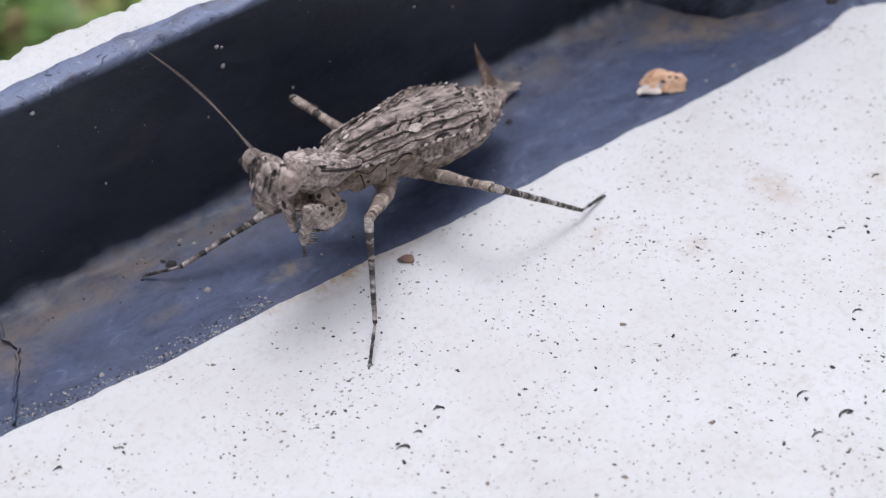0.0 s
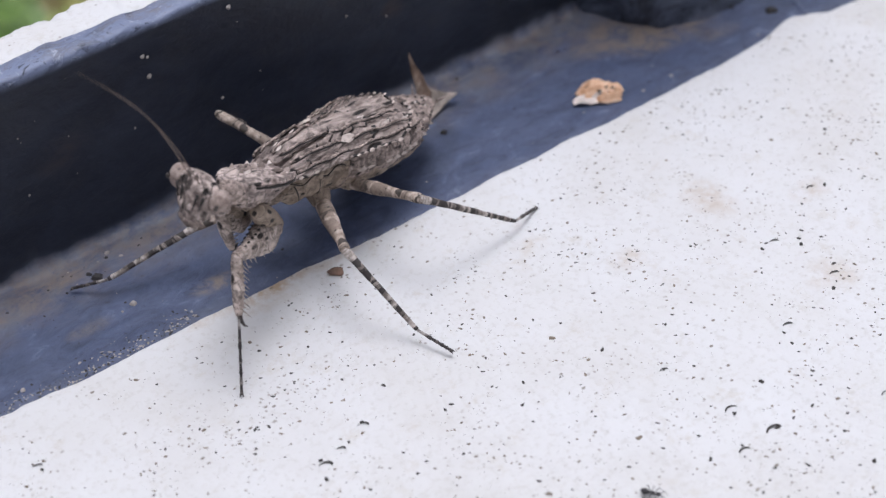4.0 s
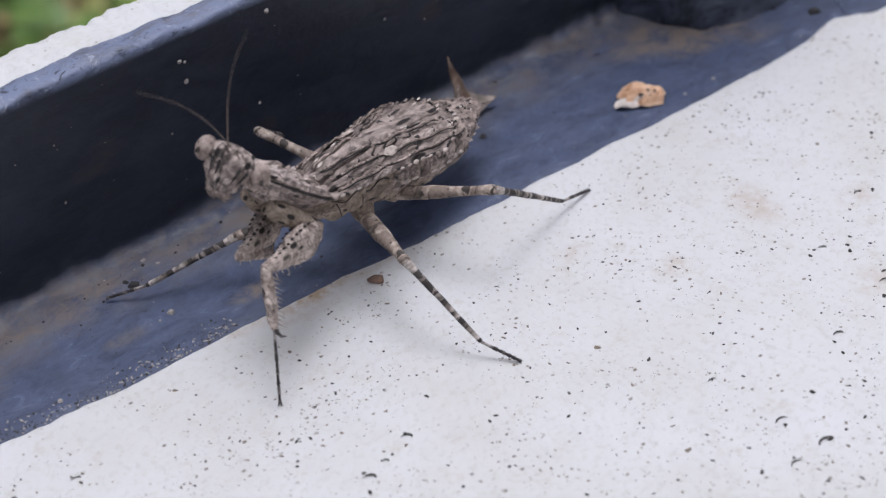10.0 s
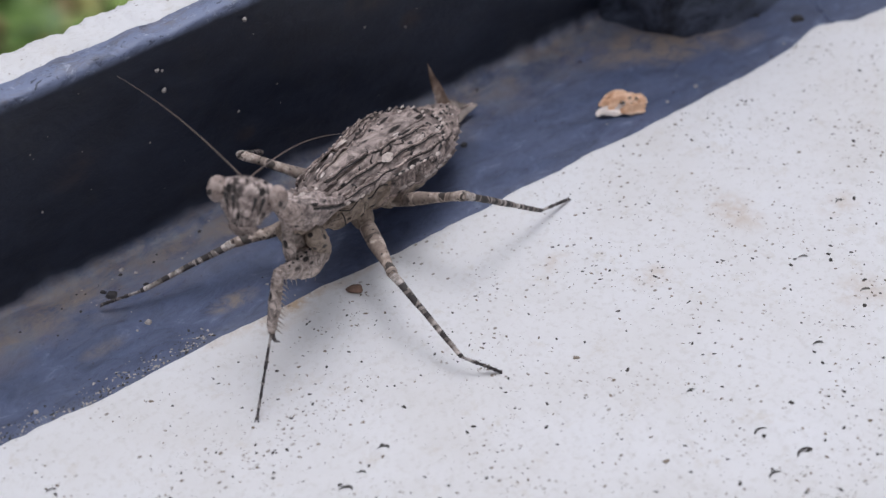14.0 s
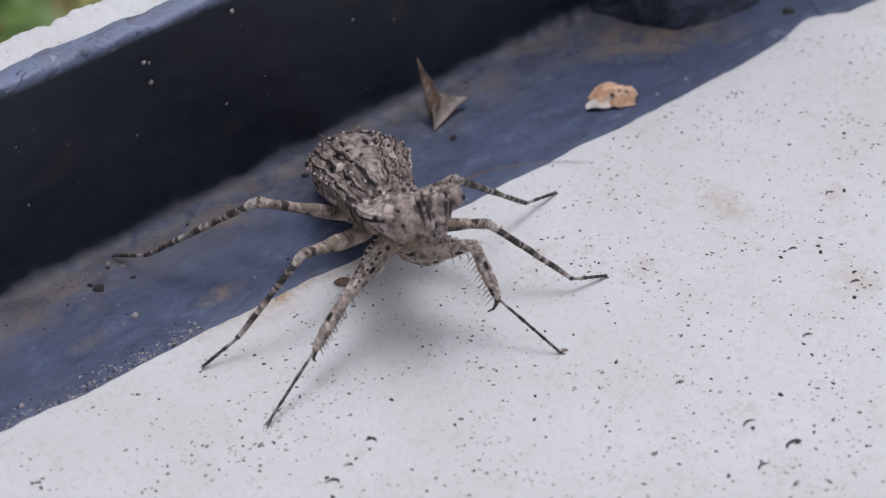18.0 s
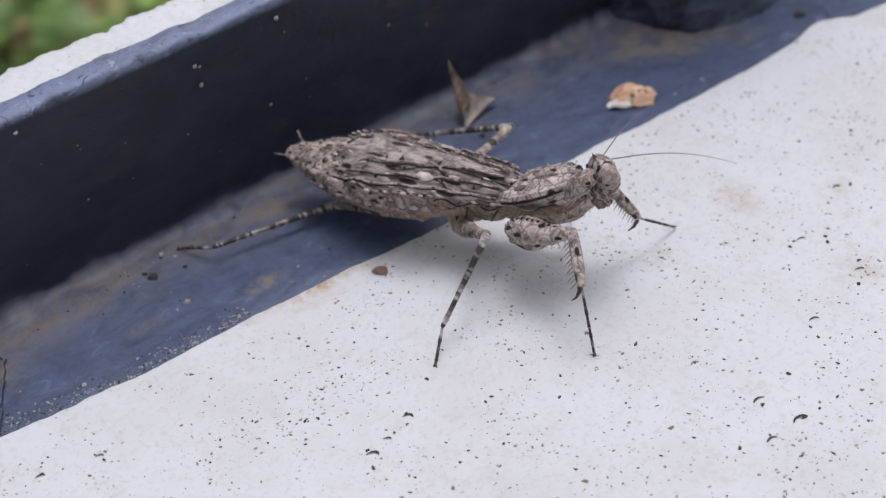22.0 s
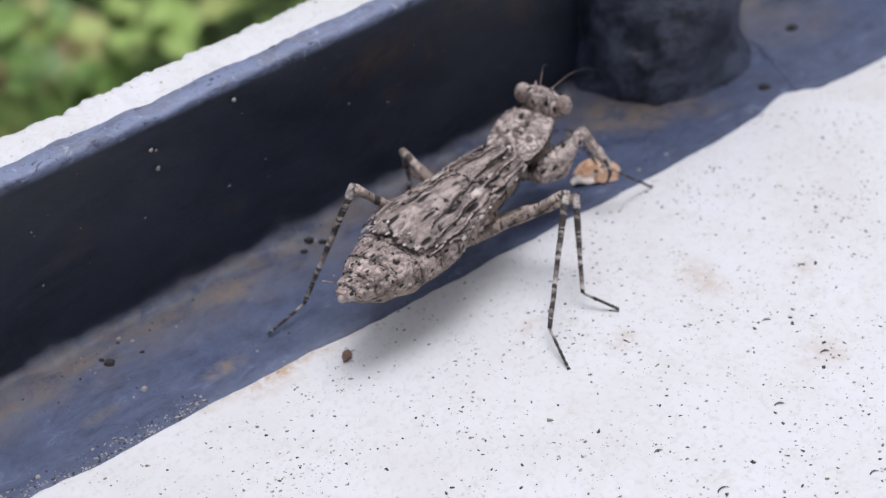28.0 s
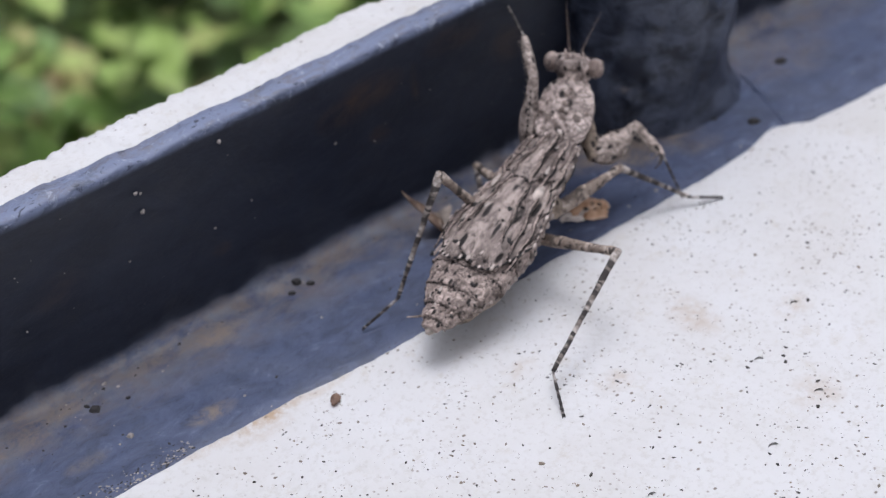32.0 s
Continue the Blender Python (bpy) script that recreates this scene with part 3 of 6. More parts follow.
def wire(points, r0, r1, sides=8):
    """A thin tapering tube through 3D points in centimetres."""
    bm = bmesh.new()
    pts = [Vector(p) for p in points]
    rings = []
    for k, p in enumerate(pts):
        d = (pts[min(k + 1, len(pts) - 1)] - pts[max(k - 1, 0)]).normalized()
        s = d.cross(Vector((0.1, 0.2, 1))).normalized()
        t = d.cross(s)
        r = r0 + (r1 - r0) * k / (len(pts) - 1)
        rings.append([bm.verts.new((p + (s * math.cos(a) + t * math.sin(a)) * r) * U) for a in (2 * math.pi * j / sides for j in range(sides))])
    for p, q in zip(rings, rings[1:]):
        for j in range(sides):
            bm.faces.new((p[j], q[j], q[(j + 1) % sides], p[(j + 1) % sides]))
    bm.faces.new(rings[0])
    bm.faces.new(rings[-1][::-1])
    return bm


# body along -x from the wing base to the tail: x, half width, height above and below the axis
BODY = [(-2.79, 0.05, 0.03, 0.04), (-2.7, 0.1, 0.05, 0.09), (-2.54, 0.19, 0.08, 0.2), (-2.3, 0.31, 0.13, 0.33), (-1.95, 0.42, 0.19, 0.42), (-1.48, 0.46, 0.25, 0.43),
        (-0.98, 0.39, 0.25, 0.39), (-0.58, 0.31, 0.23, 0.34), (-0.2, 0.28, 0.21, 0.31), (0.02, 0.21, 0.16, 0.24), (0.12, 0.1, 0.1, 0.12)]


def body_point(x, a, grow=1.0, lift=0.0):
    w = smooth_at([(k[0], k[1]) for k in BODY], x) * grow + lift
    up = smooth_at([(k[0], k[2]) for k in BODY], x) * grow + lift
    down = smooth_at([(k[0], k[3]) for k in BODY], x) * grow + lift
    c, s = math.cos(a), math.sin(a)
    side = abs(c) ** 0.85 * (1 if c >= 0 else -1)
    return Vector((x, w * side, (up if s > 0 else down) * s - 0.02))


def scale_bumps(p, size, amount):
    d = noise.voronoi(Vector((p.x * 0.7, p.y, p.z)) / size)[0]
    return (0.45 - d[0]) * amount


def segment_mesh(x0, x1, flare, seed):
    """One ring of the abdomen; its rear rim stands proud and carries small lobes."""
    bm = bmesh.new()
    nx, na = 14, 72
    rows = []
    for i in range(nx + 1):
        u = i / nx
        x = x0 + (x1 - x0) * u
        ring = []
        for j in range(na):
            a = 2 * math.pi * j / na
            dorsal = max(0.0, math.sin(a) + 0.35)
            lobe = 0.01 * max(0, math.sin(a * 11 + seed)) * dorsal + 0.022 * math.exp(-((abs(math.cos(a)) - 0.97) / 0.06) ** 2) * (math.sin(a) > -0.5)
            rim = flare * (1 - u) ** 3 * (0.5 + dorsal) + lobe * (1 - u) ** 2
            p = body_point(x, a, 1.0, rim)
            q = scale_bumps(p + Vector((seed, 0, 0)), 0.085, 0.016 * min(1, dorsal + 0.15))
            p = body_point(x, a, 1.0, rim + q + rough(p.x + seed, p.y, p.z, 0.2, 0.012))
            ring.append(bm.verts.new(p * U))
        rows.append(ring)
    for p, q in zip(rows, rows[1:]):
        for j in range(na):
            bm.faces.new((p[j], p[(j + 1) % na], q[(j + 1) % na], q[j]))
    bm.faces.new(rows[0][::-1])
    bm.faces.new(rows[-1])
    for f in bm.faces:
        c = f.calc_center_median() / U
        f.material_index = 1 if c.z < -0.13 and abs(c.y) < 0.9 * smooth_at([(k[0], k[1]) for k in BODY], c.x) else 0
    return bm


def fold_x(v):
    """Where the thick front half of a wing ends, across the wing."""
    return -0.7 - 0.07 * math.sin(v * 7.0) - 0.03 * math.sin(v * 23.0)


def wing_mesh(side, over):
    """A short leathery forewing lying along the abdomen, ridged and knobbly."""
    bm = bmesh.new()
    ni, nj = 70, 40
    rows = []
    for i in range(ni + 1):
        row = []
        for j in range(nj + 1):
            v = j / nj
            ang = radians(104 - 84 * v)
            tip = 2.02 - 0.25 * (2 * v - 0.9) ** 2 - 0.3 * v ** 3
            u = i / ni
            x = 0.02 - tip * u
            base = 0.03 + 0.025 * (over if v < 0.3 else 0) + 0.035 * u * u
            fold = fold_x(v)
            if x > fold:
                base += 0.045 * max(0.0, min(1.0, (x + 0.02) / fold))
            vein = 0.014 * math.cos(v * 26 + u * 5) + 0.006 * math.sin(u * 38 + v * 9)
            p = body_point(x, ang, 1.0, base)
            k = scale_bumps(p + Vector((over * 3.0, side, 0)), 0.1, 0.02) * (0.25 + 0.9 * u) + vein * (1 - 0.4 * u)
            edge = 0.012 * math.sin(u * 60) * max(0, v - 0.88) / 0.12 + 0.035 * max(0.0, v - 0.8) / 0.2
            p = body_point(x, ang, 1.0, base + k + edge)
            row.append(bm.verts.new(Vector((p.x, p.y * side, p.z)) * U))
        rows.append(row)
    for p, q in zip(rows, rows[1:]):
        for j in range(nj):
            f = (p[j], p[j + 1], q[j + 1], q[j])
            bm.faces.new(f if side < 0 else f[::-1])
    geom = bmesh.ops.extrude_face_region(bm, geom=bm.faces[:])
    for e in geom["geom"]:
        if isinstance(e, bmesh.types.BMVert):
            c = e.co / U
            e.co = Vector((c.x + 0.01, c.y * 0.95, c.z - 0.022)) * U
    bmesh.ops.recalc_face_normals(bm, faces=bm.faces[:])
    return bm


def thorax_mesh():
    bm = bmesh.new()
    na, rows = 56, []
    for i in range(31):
        x = 0.12 - 1.1 * i / 30
        ring = []
        for j in range(na):
            a = 2 * math.pi * j / na
            p = body_point(x, a)
            q = rough(p.x, p.y, p.z, 0.12, 0.03) - 0.03 * math.exp(-((x + 0.5) / 0.05) ** 2) - 0.03 * math.exp(-((x + 0.05) / 0.04) ** 2)
            ring.append(bm.verts.new(body_point(x, a, 0.96, q) * U))
        rows.append(ring)
    for p, q in zip(rows, rows[1:]):
        for j in range(na):
            bm.faces.new((p[j], q[j], q[(j + 1) % na], p[(j + 1) % na]))
    bm.faces.new(rows[0])
    bm.faces.new(rows[-1][::-1])
    return bm


SHIELD_WIDE = [(-0.02, 0.18), (0.1, 0.27), (0.28, 0.315), (0.5, 0.32), (0.68, 0.285), (0.82, 0.225), (0.93, 0.14)]


def shield_mesh():
    """Front chest: a saddle-shaped shield with flared rims over a narrower underside."""
    L = SIZE["chest"]
    bm = bmesh.new()
    na, rows = 64, []
    for i in range(45):
        x = -0.02 + (L + 0.05) * i / 44
        w = smooth_at(SHIELD_WIDE, x)
        end = min(1, 0.25 + math.sin(math.pi * min(1, max(0, (x + 0.05) / (L + 0.1)))) * 1.1)
        groove = 0.035 * math.exp(-((x - 0.36) / 0.05) ** 2)
        ring = []
        for j in range(na):
            a = 2 * math.pi * j / na
            c, s = math.cos(a), math.sin(a)
            if s >= 0:
                y = w * c
                z = 0.02 + 0.14 * end * s ** 0.7 - groove * s + 0.07 * abs(c) ** 9
                z += scale_bumps(Vector((x, y, 0)), 0.16, 0.016) * s + rough(x, y, 3, 0.12, 0.008)
                z += 0.035 * math.exp(-((abs(y) - 0.12) / 0.05) ** 2 - ((x - 0.55) / 0.15) ** 2)
            else:
                y = w * c * (0.68 + 0.32 * (1 + s) ** 4)
                z = 0.02 + (0.2 + 0.04 * max(0, min(1, (x - 0.15) / 0.4))) * end * s
            ring.append(bm.verts.new((x * U, y * U, z * U)))
        rows.append(ring)
    for p, q in zip(rows, rows[1:]):
        for j in range(na):
            bm.faces.new((p[j], q[j], q[(j + 1) % na], p[(j + 1) % na]))
    bm.faces.new(rows[0])
    bm.faces.new(rows[-1][::-1])
    bmesh.ops.recalc_face_normals(bm, faces=bm.faces[:])
    for f in bm.faces:
        f.material_index = 1 if f.calc_center_median().z / U < -0.17 else 0
    return bm


def head_mesh():
    """A broad triangular head: a bar between the eyes that narrows to the mouth."""
    bm = bmesh.new()
    prof = [(-0.44, 0.05, 0.05, 0.08), (-0.4, 0.12, 0.1, 0.07), (-0.31, 0.18, 0.15, 0.04), (-0.2, 0.24, 0.17, 0.02),
            (-0.08, 0.29, 0.16, 0.0), (0.04, 0.29, 0.13, -0.01), (0.11, 0.23, 0.1, -0.01), (0.15, 0.1, 0.04, -0.01)]
    na, rows = 48, []
    for i in range(36):
        z = -0.44 + 0.59 * i / 35
        zz = z * 0.68 if z < 0 else z
        w, d, o = (0.88 * smooth_at([(k[0], k[n]) for k in prof], z) for n in (1, 2, 3))
        ring = []
        for j in range(na):
            a = 2 * math.pi * j / na
            r = 1 + rough(math.cos(a) * 2, math.sin(a) * 2, z * 8, 0.5, 0.16)
            ring.append(bm.verts.new(((o + d * r * math.cos(a)) * U, w * r * math.sin(a) * U, zz * U)))
        rows.append(ring)
    for p, q in zip(rows, rows[1:]):
        for j in range(na):
            bm.faces.new((p[j], p[(j + 1) % na], q[(j + 1) % na], q[j]))
    bm.faces.new(rows[0][::-1])
    bm.faces.new(rows[-1])
    for y in (-0.1, 0.0, 0.1):
        thorn(bm, (0.03, y, 0.1), (0.06, y * 1.1, 0.19), 0.035)
    return bm


def ball(cx, cy, cz, rx, ry, rz, lumpy=0.0):
    bm = bmesh.new()
    bmesh.ops.create_uvsphere(bm, u_segments=24, v_segments=16, radius=1.0)
    for v in bm.verts:
        k = 1 + (rough(v.co.x, v.co.y, v.co.z, 0.5, lumpy) if lumpy else 0)
        v.co = Vector((cx + v.co.x * rx * k, cy + v.co.y * ry * k, cz + v.co.z * rz * k)) * U
    return bm


def segment_leg(length, knots, wobble, seed, sides=14, n=18):
    bm = bmesh.new()
    tube(bm, [(k[0] * length, 0, k[2] if len(k) > 2 else 0, k[1], k[1]) for k in profile([tuple(q) for q in knots], n)], sides, wobble, seed)
    return bm


def front_femur_mesh():
    L = SIZE["front"][1]
    bm = bmesh.new()
    st = []
    for x, h, w in profile([(-0.04, 0.05, 0.05), (0.06, 0.13, 0.1), (0.25, 0.175, 0.115), (0.45, 0.155, 0.1), (0.65, 0.11, 0.075), (0.85, 0.07, 0.06), (1.02, 0.05, 0.05)], 24):
        st.append((x * L, 0, -0.03 * math.sin(max(0, min(1, x)) * math.pi), w, h))
    tube(bm, st, 20, 0.16, 3.0)
    return bm


def spines(owner, L, x0, x1, count, z, length, lean):
    """Two rows of single spines under a grasping joint."""
    for k in range(count):
        u = k / (count - 1)
        for s in (-1, 1):
            bm = bmesh.new()
            x = (x0 + (x1 - x0) * u) * L
            ln = length * (1 if k % 2 == 0 else 0.65)
            zz = z * (1 - 0.45 * u)
            thorn(bm, (x, s * 0.04, zz), (x + lean * ln, s * 0.07, zz - ln), 0.0095, 5)
            part("spine", bm, PALESPINE, owner)


def foot_mesh(L, r):
    """Five beaded joints and two small claws."""
    bm = bmesh.new()
    joints = [0, 0.42, 0.6, 0.74, 0.86, 1.0]
    st = []
    for a, b in zip(joints, joints[1:]):
        st += [(a * L, 0, 0, r * 0.75, r * 0.75), ((a + 0.6 * (b - a)) * L, 0, 0, r * 0.9, r * 0.9), ((b - 0.02) * L, 0, 0, r * 1.15, r * 1.15)]
    tube(bm, st, 8)
    for s in (-1, 1):
        thorn(bm, (L * 0.98, s * 0.008, 0), (L * 1.05, s * 0.024, -0.012), 0.01, 5)
    return bm


mantis = new("mantis")
tagged(mantis, "mottled grey-brown bark mantis with short wings and banded legs", "mantis")
part("thorax", thorax_mesh(), BELLY, mantis, "tan underside plates of the chest")
abdomen = part("abdomen", ball(-1.42, 0, -0.08, 0.75, 0.3, 0.22, 0.05), BELLY, mantis, "broad segmented abdomen")
cuts = [-0.81, -1.1, -1.4, -1.67, -1.95, -2.22, -2.44, -2.61, -2.75]
for k in range(len(cuts) - 1):
    part("abdomen_segment", segment_mesh(cuts[k + 1] - (0.04 if k < 7 else 0), cuts[k], 0.014 if k < 7 else 0.0, k * 1.7), [CUTICLE, BELLY], abdomen)
for s in (-1, 1):
    part("tail_feeler", wire([(-2.58 - 0.028 * k, s * (0.09 + 0.014 * k + 0.001 * k * k), 0.0 + 0.006 * k + 0.001 * k * k) for k in range(8)], 0.02, 0.007), CUTICLE, abdomen, "short pale curved tail feeler")
part("tail_tip", ball(-2.735, 0, -0.05, 0.07, 0.055, 0.045, 0.1), PALESPINE, abdomen, "pale tail tip")
wing_l = part("wing_cover", wing_mesh(1, 0.0), WING, mantis, "left knobbly grey wing cover")
wing_r = part("wing_cover", wing_mesh(-1, 1.0), WING, mantis, "right knobbly grey wing cover lying over the other")

def lobe(bm, p, nrm, back, size, lift, wide=1.0):
    """A small scale: flush in front, its rear edge raised."""
    side = nrm.cross(back).normalized() * wide
    front = bm.verts.new((p - back * size - nrm * 0.01) * U)
    rim = [bm.verts.new((p + back * (size * c) + side * (size * 0.62 * s) - nrm * 0.008) * U) for c, s in ((-0.3, -0.9), (0.5, -0.75), (0.9, 0.0), (0.5, 0.75), (-0.3, 0.9))]
    top = [bm.verts.new((p + back * (size * c) + side * (size * 0.5 * s) + nrm * (lift * h)) * U) for c, s, h in ((-0.1, -0.5, 0.6), (0.62, 0.0, 1.0), (-0.1, 0.5, 0.6))]
    for f in ((front, rim[0], top[0]), (rim[0], rim[1], top[0]), (rim[1], rim[2], top[1]), (rim[1], top[1], top[0]), (rim[2], rim[3], top[1]),
              (rim[3], top[2], top[1]), (rim[3], rim[4], top[2]), (rim[4], front, top[2]), (front, top[0], top[2]), (top[0], top[1], top[2])):
        bm.faces.new(f)


def mat_scales():
    m, n, l, b = shader("pale_scales", 0.55, 0, 0.35)
    g = n.new("ShaderNodeObjectInfo")
    f = tex_noise(n, l, coords(n, l), 1500, 4, 0.6)
    c = ramp(n, l, g.outputs["Random"], [(0.0, (0.15, 0.115, 0.1)), (0.35, (0.25, 0.197, 0.172)), (0.7, (0.38, 0.305, 0.27)), (0.9, (0.5, 0.42, 0.375)), (1.0, (0.66, 0.58, 0.53))])
    l.new(mix(n, l, ramp(n, l, f, [(0.35, 0.5), (0.6, 0.0)]), c, (0.12, 0.09, 0.075)), b.inputs["Base Color"])
    return m


SCALES = mat_scales()


def flake_rows(owner, x0, x1, a0, a1, rows, step, grow, size, seed, mirror=0):
    """Long flakes in uneven rows along the body, each a part of its own; the black dashes behind them come back as one mesh; angles in degrees."""
    g = random.Random(seed)
    black = bmesh.new()
    for r in range(rows):
        a_row = a0 + (a1 - a0) * (r + 0.5) / rows
        x = x0 + g.uniform(0, step)
        while x < x1:
            s = size * g.uniform(0.55, 1.2)
            ang = radians(a_row + g.gauss(0, 0.22) * (a1 - a0) / rows)
            q, w, e = body_point(x, ang, 1.0, grow), body_point(x - 0.03, ang, 1.0, grow), body_point(x, ang + 0.05, 1.0, grow)
            back = (w - q).normalized()
            nrm = (e - q).cross(back).normalized()
            if nrm.dot(Vector((0, q.y, q.z + 0.02))) < 0:
                nrm = -nrm
            if mirror:
                q, back, nrm = (Vector((k.x, k.y * mirror, k.z)) for k in (q, back, nrm))
            back = (back + nrm.cross(back) * g.gauss(0, 0.28)).normalized()
            if g.random() < 0.85:
                flake = bmesh.new()
                lobe(flake, q, nrm, back, s * 1.45, 0.008 + s * g.uniform(0.06, 0.2), g.uniform(0.38, 0.62))
                part("flake", flake, SCALES, owner)
            if g.random() < 0.7:
                lobe(black, q + back * s * 0.95 + nrm * 0.004, nrm, (nrm.cross(back) + back * g.uniform(-0.4, 1.0)).normalized(), s * g.uniform(0.5, 0.95), 0.014)
            x += step * g.uniform(0.7, 1.4)
    return black


PATCH = mat_plain("pale_patch", (0.52, 0.44, 0.39), 0.55, 0.35, 900)
BLACKMARK = mat_plain("black_marking", (0.024, 0.02, 0.019), 0.6, 0.5, 1500)
for owner, mirror, seed in ((wing_l, 0, 1), (wing_r, -1, 2)):
    side = mirror or 1
    over = 1.0 if mirror else 0.0
    black = flake_rows(owner, -1.9, -0.95, 26, 98, 6, 0.26, 0.055, 0.07, seed, mirror)
    tagged(part("dash_pattern", black, BLACKMARK, owner, "short black dashes"), kind="stuff")
    black = flake_rows(owner, -0.66, -0.08, 34, 92, 4, 0.27, 0.075, 0.05, seed + 5, mirror)
    tagged(part("speck_pattern", black, BLACKMARK, owner, "fine black specks"), kind="stuff")

    def wing_rim(v, u, grow):
        tip_x = 2.02 - 0.25 * (2 * v - 0.9) ** 2 - 0.3 * v ** 3
        q = body_point(0.02 - tip_x * u, radians(104 - 84 * v), 1.0, grow + 0.025 * (over if v < 0.3 else 0) + 0.035 * u * u)
        return Vector((q.x - (0.012 if u == 1.0 else 0), q.y * side, q.z))

    # outer margin, then round the rear end to the middle of the back
    walk_round = [(0.99, k / 30) for k in range(2, 30)] + [(0.99 - 0.97 * k / 20, 1.0) for k in range(21)]
    part("wing_edge", wire([wing_rim(v, u, 0.024 + 0.025 * (v > 0.8)) for v, u in walk_round], 0.016, 0.014, 6), BLACKMARK, owner, "black line under the wing's edge")
    for k, (v, u) in enumerate(walk_round):
        if k % 2 == 0:
            q = wing_rim(v, u, 0.045 + 0.03 * (v > 0.8))
            beads = bmesh.new()
            lobe(beads, q, Vector((-0.5 if u == 1.0 else 0.0, side * (0.9 if v > 0.6 else 0.3), 0.6)).normalized(), Vector((-1, 0, 0)), 0.04 + 0.01 * math.sin(k * 2.3), 0.012, 0.8)
            part("edge_bead", beads, PATCH if k % 4 == 0 else SCALES, owner)
    folds = [(0.02 + 0.96 * k / 16) for k in range(17)]
    line = []
    for v in folds:
        q = body_point(fold_x(v) - 0.012, radians(104 - 84 * v), 1.0, 0.05 + 0.025 * (over if v < 0.3 else 0))
        line.append((q.x, q.y * side, q.z))
    part("wing_fold", wire(line, 0.01, 0.007, 6), BLACKMARK, owner, "black ragged fold across the wing")
    # raised pale veins with a black line along their lower side
    for first, last, ends in ((36, 33, 1.85), (60, 47, 1.72), (84, 66, 1.6)):
        vein, line = [], []
        for k in range(31):
            a = first + (last - first) * k / 30 + 1.2 * math.sin(k * 0.9 + first)
            step = 0.045 if -0.04 - ends * k / 30 > -0.7 else 0.0
            q = body_point(-0.04 - ends * k / 30, radians(a), 1.0, 0.05 + step + 0.05 * (k / 30) ** 2 + 0.006 * math.sin(k * 1.9))
            w = body_point(-0.04 - ends * k / 30, radians(a - 3.0), 1.0, 0.046 + step + 0.05 * (k / 30) ** 2 + 0.012 * math.sin(k * 1.3 + first))
            vein.append((q.x, q.y * side, q.z))
            line.append((w.x, w.y * side, w.z))
        part("wing_vein", wire(vein, 0.014, 0.009, 6), CUTICLE, owner, "pale raised wing vein")
        part("vein_line", wire(line, 0.009, 0.006, 6), BLACKMARK, owner, "broken black line beside the vein")
    patch = bmesh.new()
    q = body_point(-0.86, radians(55), 1.0, 0.066)
    lobe(patch, Vector((q.x, q.y * side, q.z)), Vector((0, 0.55 * side, 0.83)), Vector((-1, 0, 0)), 0.12, 0.02, 0.75)
    part("pale_patch", patch, PATCH, owner, "smooth pale oval patch")
black = flake_rows(abdomen, -2.66, -1.55, 10, 170, 11, 0.17, 0.008, 0.045, 3)
tagged(part("dash_pattern", black, BLACKMARK, abdomen, "short black dashes"), kind="stuff")
for k in range(2, 8):  # dark gap behind each ring of the abdomen
    ring = [body_point(cuts[k] - 0.045 + 0.012 * math.sin(j * 2.1), radians(-12 + 204 * j / 40), 1.0, 0.006) for j in range(41)]
    part("segment_line", wire(ring, 0.004, 0.004, 6), BLACKMARK, abdomen, "black gap between two rings")
for k in range(13):
    for s in (-1, 1):
        x = -0.85 - 0.128 * k
        fringe = bmesh.new()
        p = body_point(x, radians(-14 if s > 0 else 194), 1.0, 0.014)
        lobe(fringe, p, Vector((0, s, 0.1)).normalized(), Vector((-1, 0, 0)), 0.055 - 0.0015 * k, 0.03)
        part("flank_lobe", fringe, PATCH if k % 3 else SCALES, abdomen)

chest = part("chest_shield", shield_mesh(), [SHIELD, BELLY], mantis, "saddle-shaped grey shield with flared rims")
marks = ((0.1, 0.0, 0.05), (0.2, 0.05, 0.05), (0.2, -0.05, 0.05), (0.3, 0.0, 0.06), (0.4, 0.03, 0.05), (0.4, -0.03, 0.05), (0.5, 0.0, 0.055), (0.57, 0.1, 0.045), (0.57, -0.1, 0.045), (0.62, 0.0, 0.055), (0.72, 0.03, 0.045), (0.72, -0.03, 0.045), (0.17, 0.2, 0.05), (0.17, -0.2, 0.05), (0.4, 0.26, 0.04), (0.4, -0.26, 0.04))
for x, y, s in marks:
    bm = bmesh.new()
    lobe(bm, Vector((x, y, 0.155 + 0.02 * (abs(x - 0.45) < 0.2) - 0.6 * y * y)), Vector((0, 0, 1)), Vector((-0.8, 0.6 if y > 0 else -0.6, 0)).normalized(), s, 0.03)
    part("shield_bump", bm, SCALES, chest, "cream bump")
for sgn in (-1, 1):
    rim, line = [], []
    for k in range(25):
        x = 0.02 + (SIZE["chest"] - 0.05) * k / 24
        w = smooth_at(SHIELD_WIDE, x)
        rim.append((x, sgn * w * 0.985, 0.082 + rough(x, sgn, 0, 0.1, 0.02)))
        line.append((x, sgn * w * 0.995, 0.05))
    part("shield_rim", wire(rim, 0.016, 0.014, 7), SHIELD, chest, "pale flared rim")
    part("rim_line", wire(line, 0.012, 0.012, 6), BLACKMARK, chest, "black line under the rim")
BLOTCH = mat_plain("brown_blotch", (0.13, 0.1, 0.085), 0.6, 0.6, 1200)
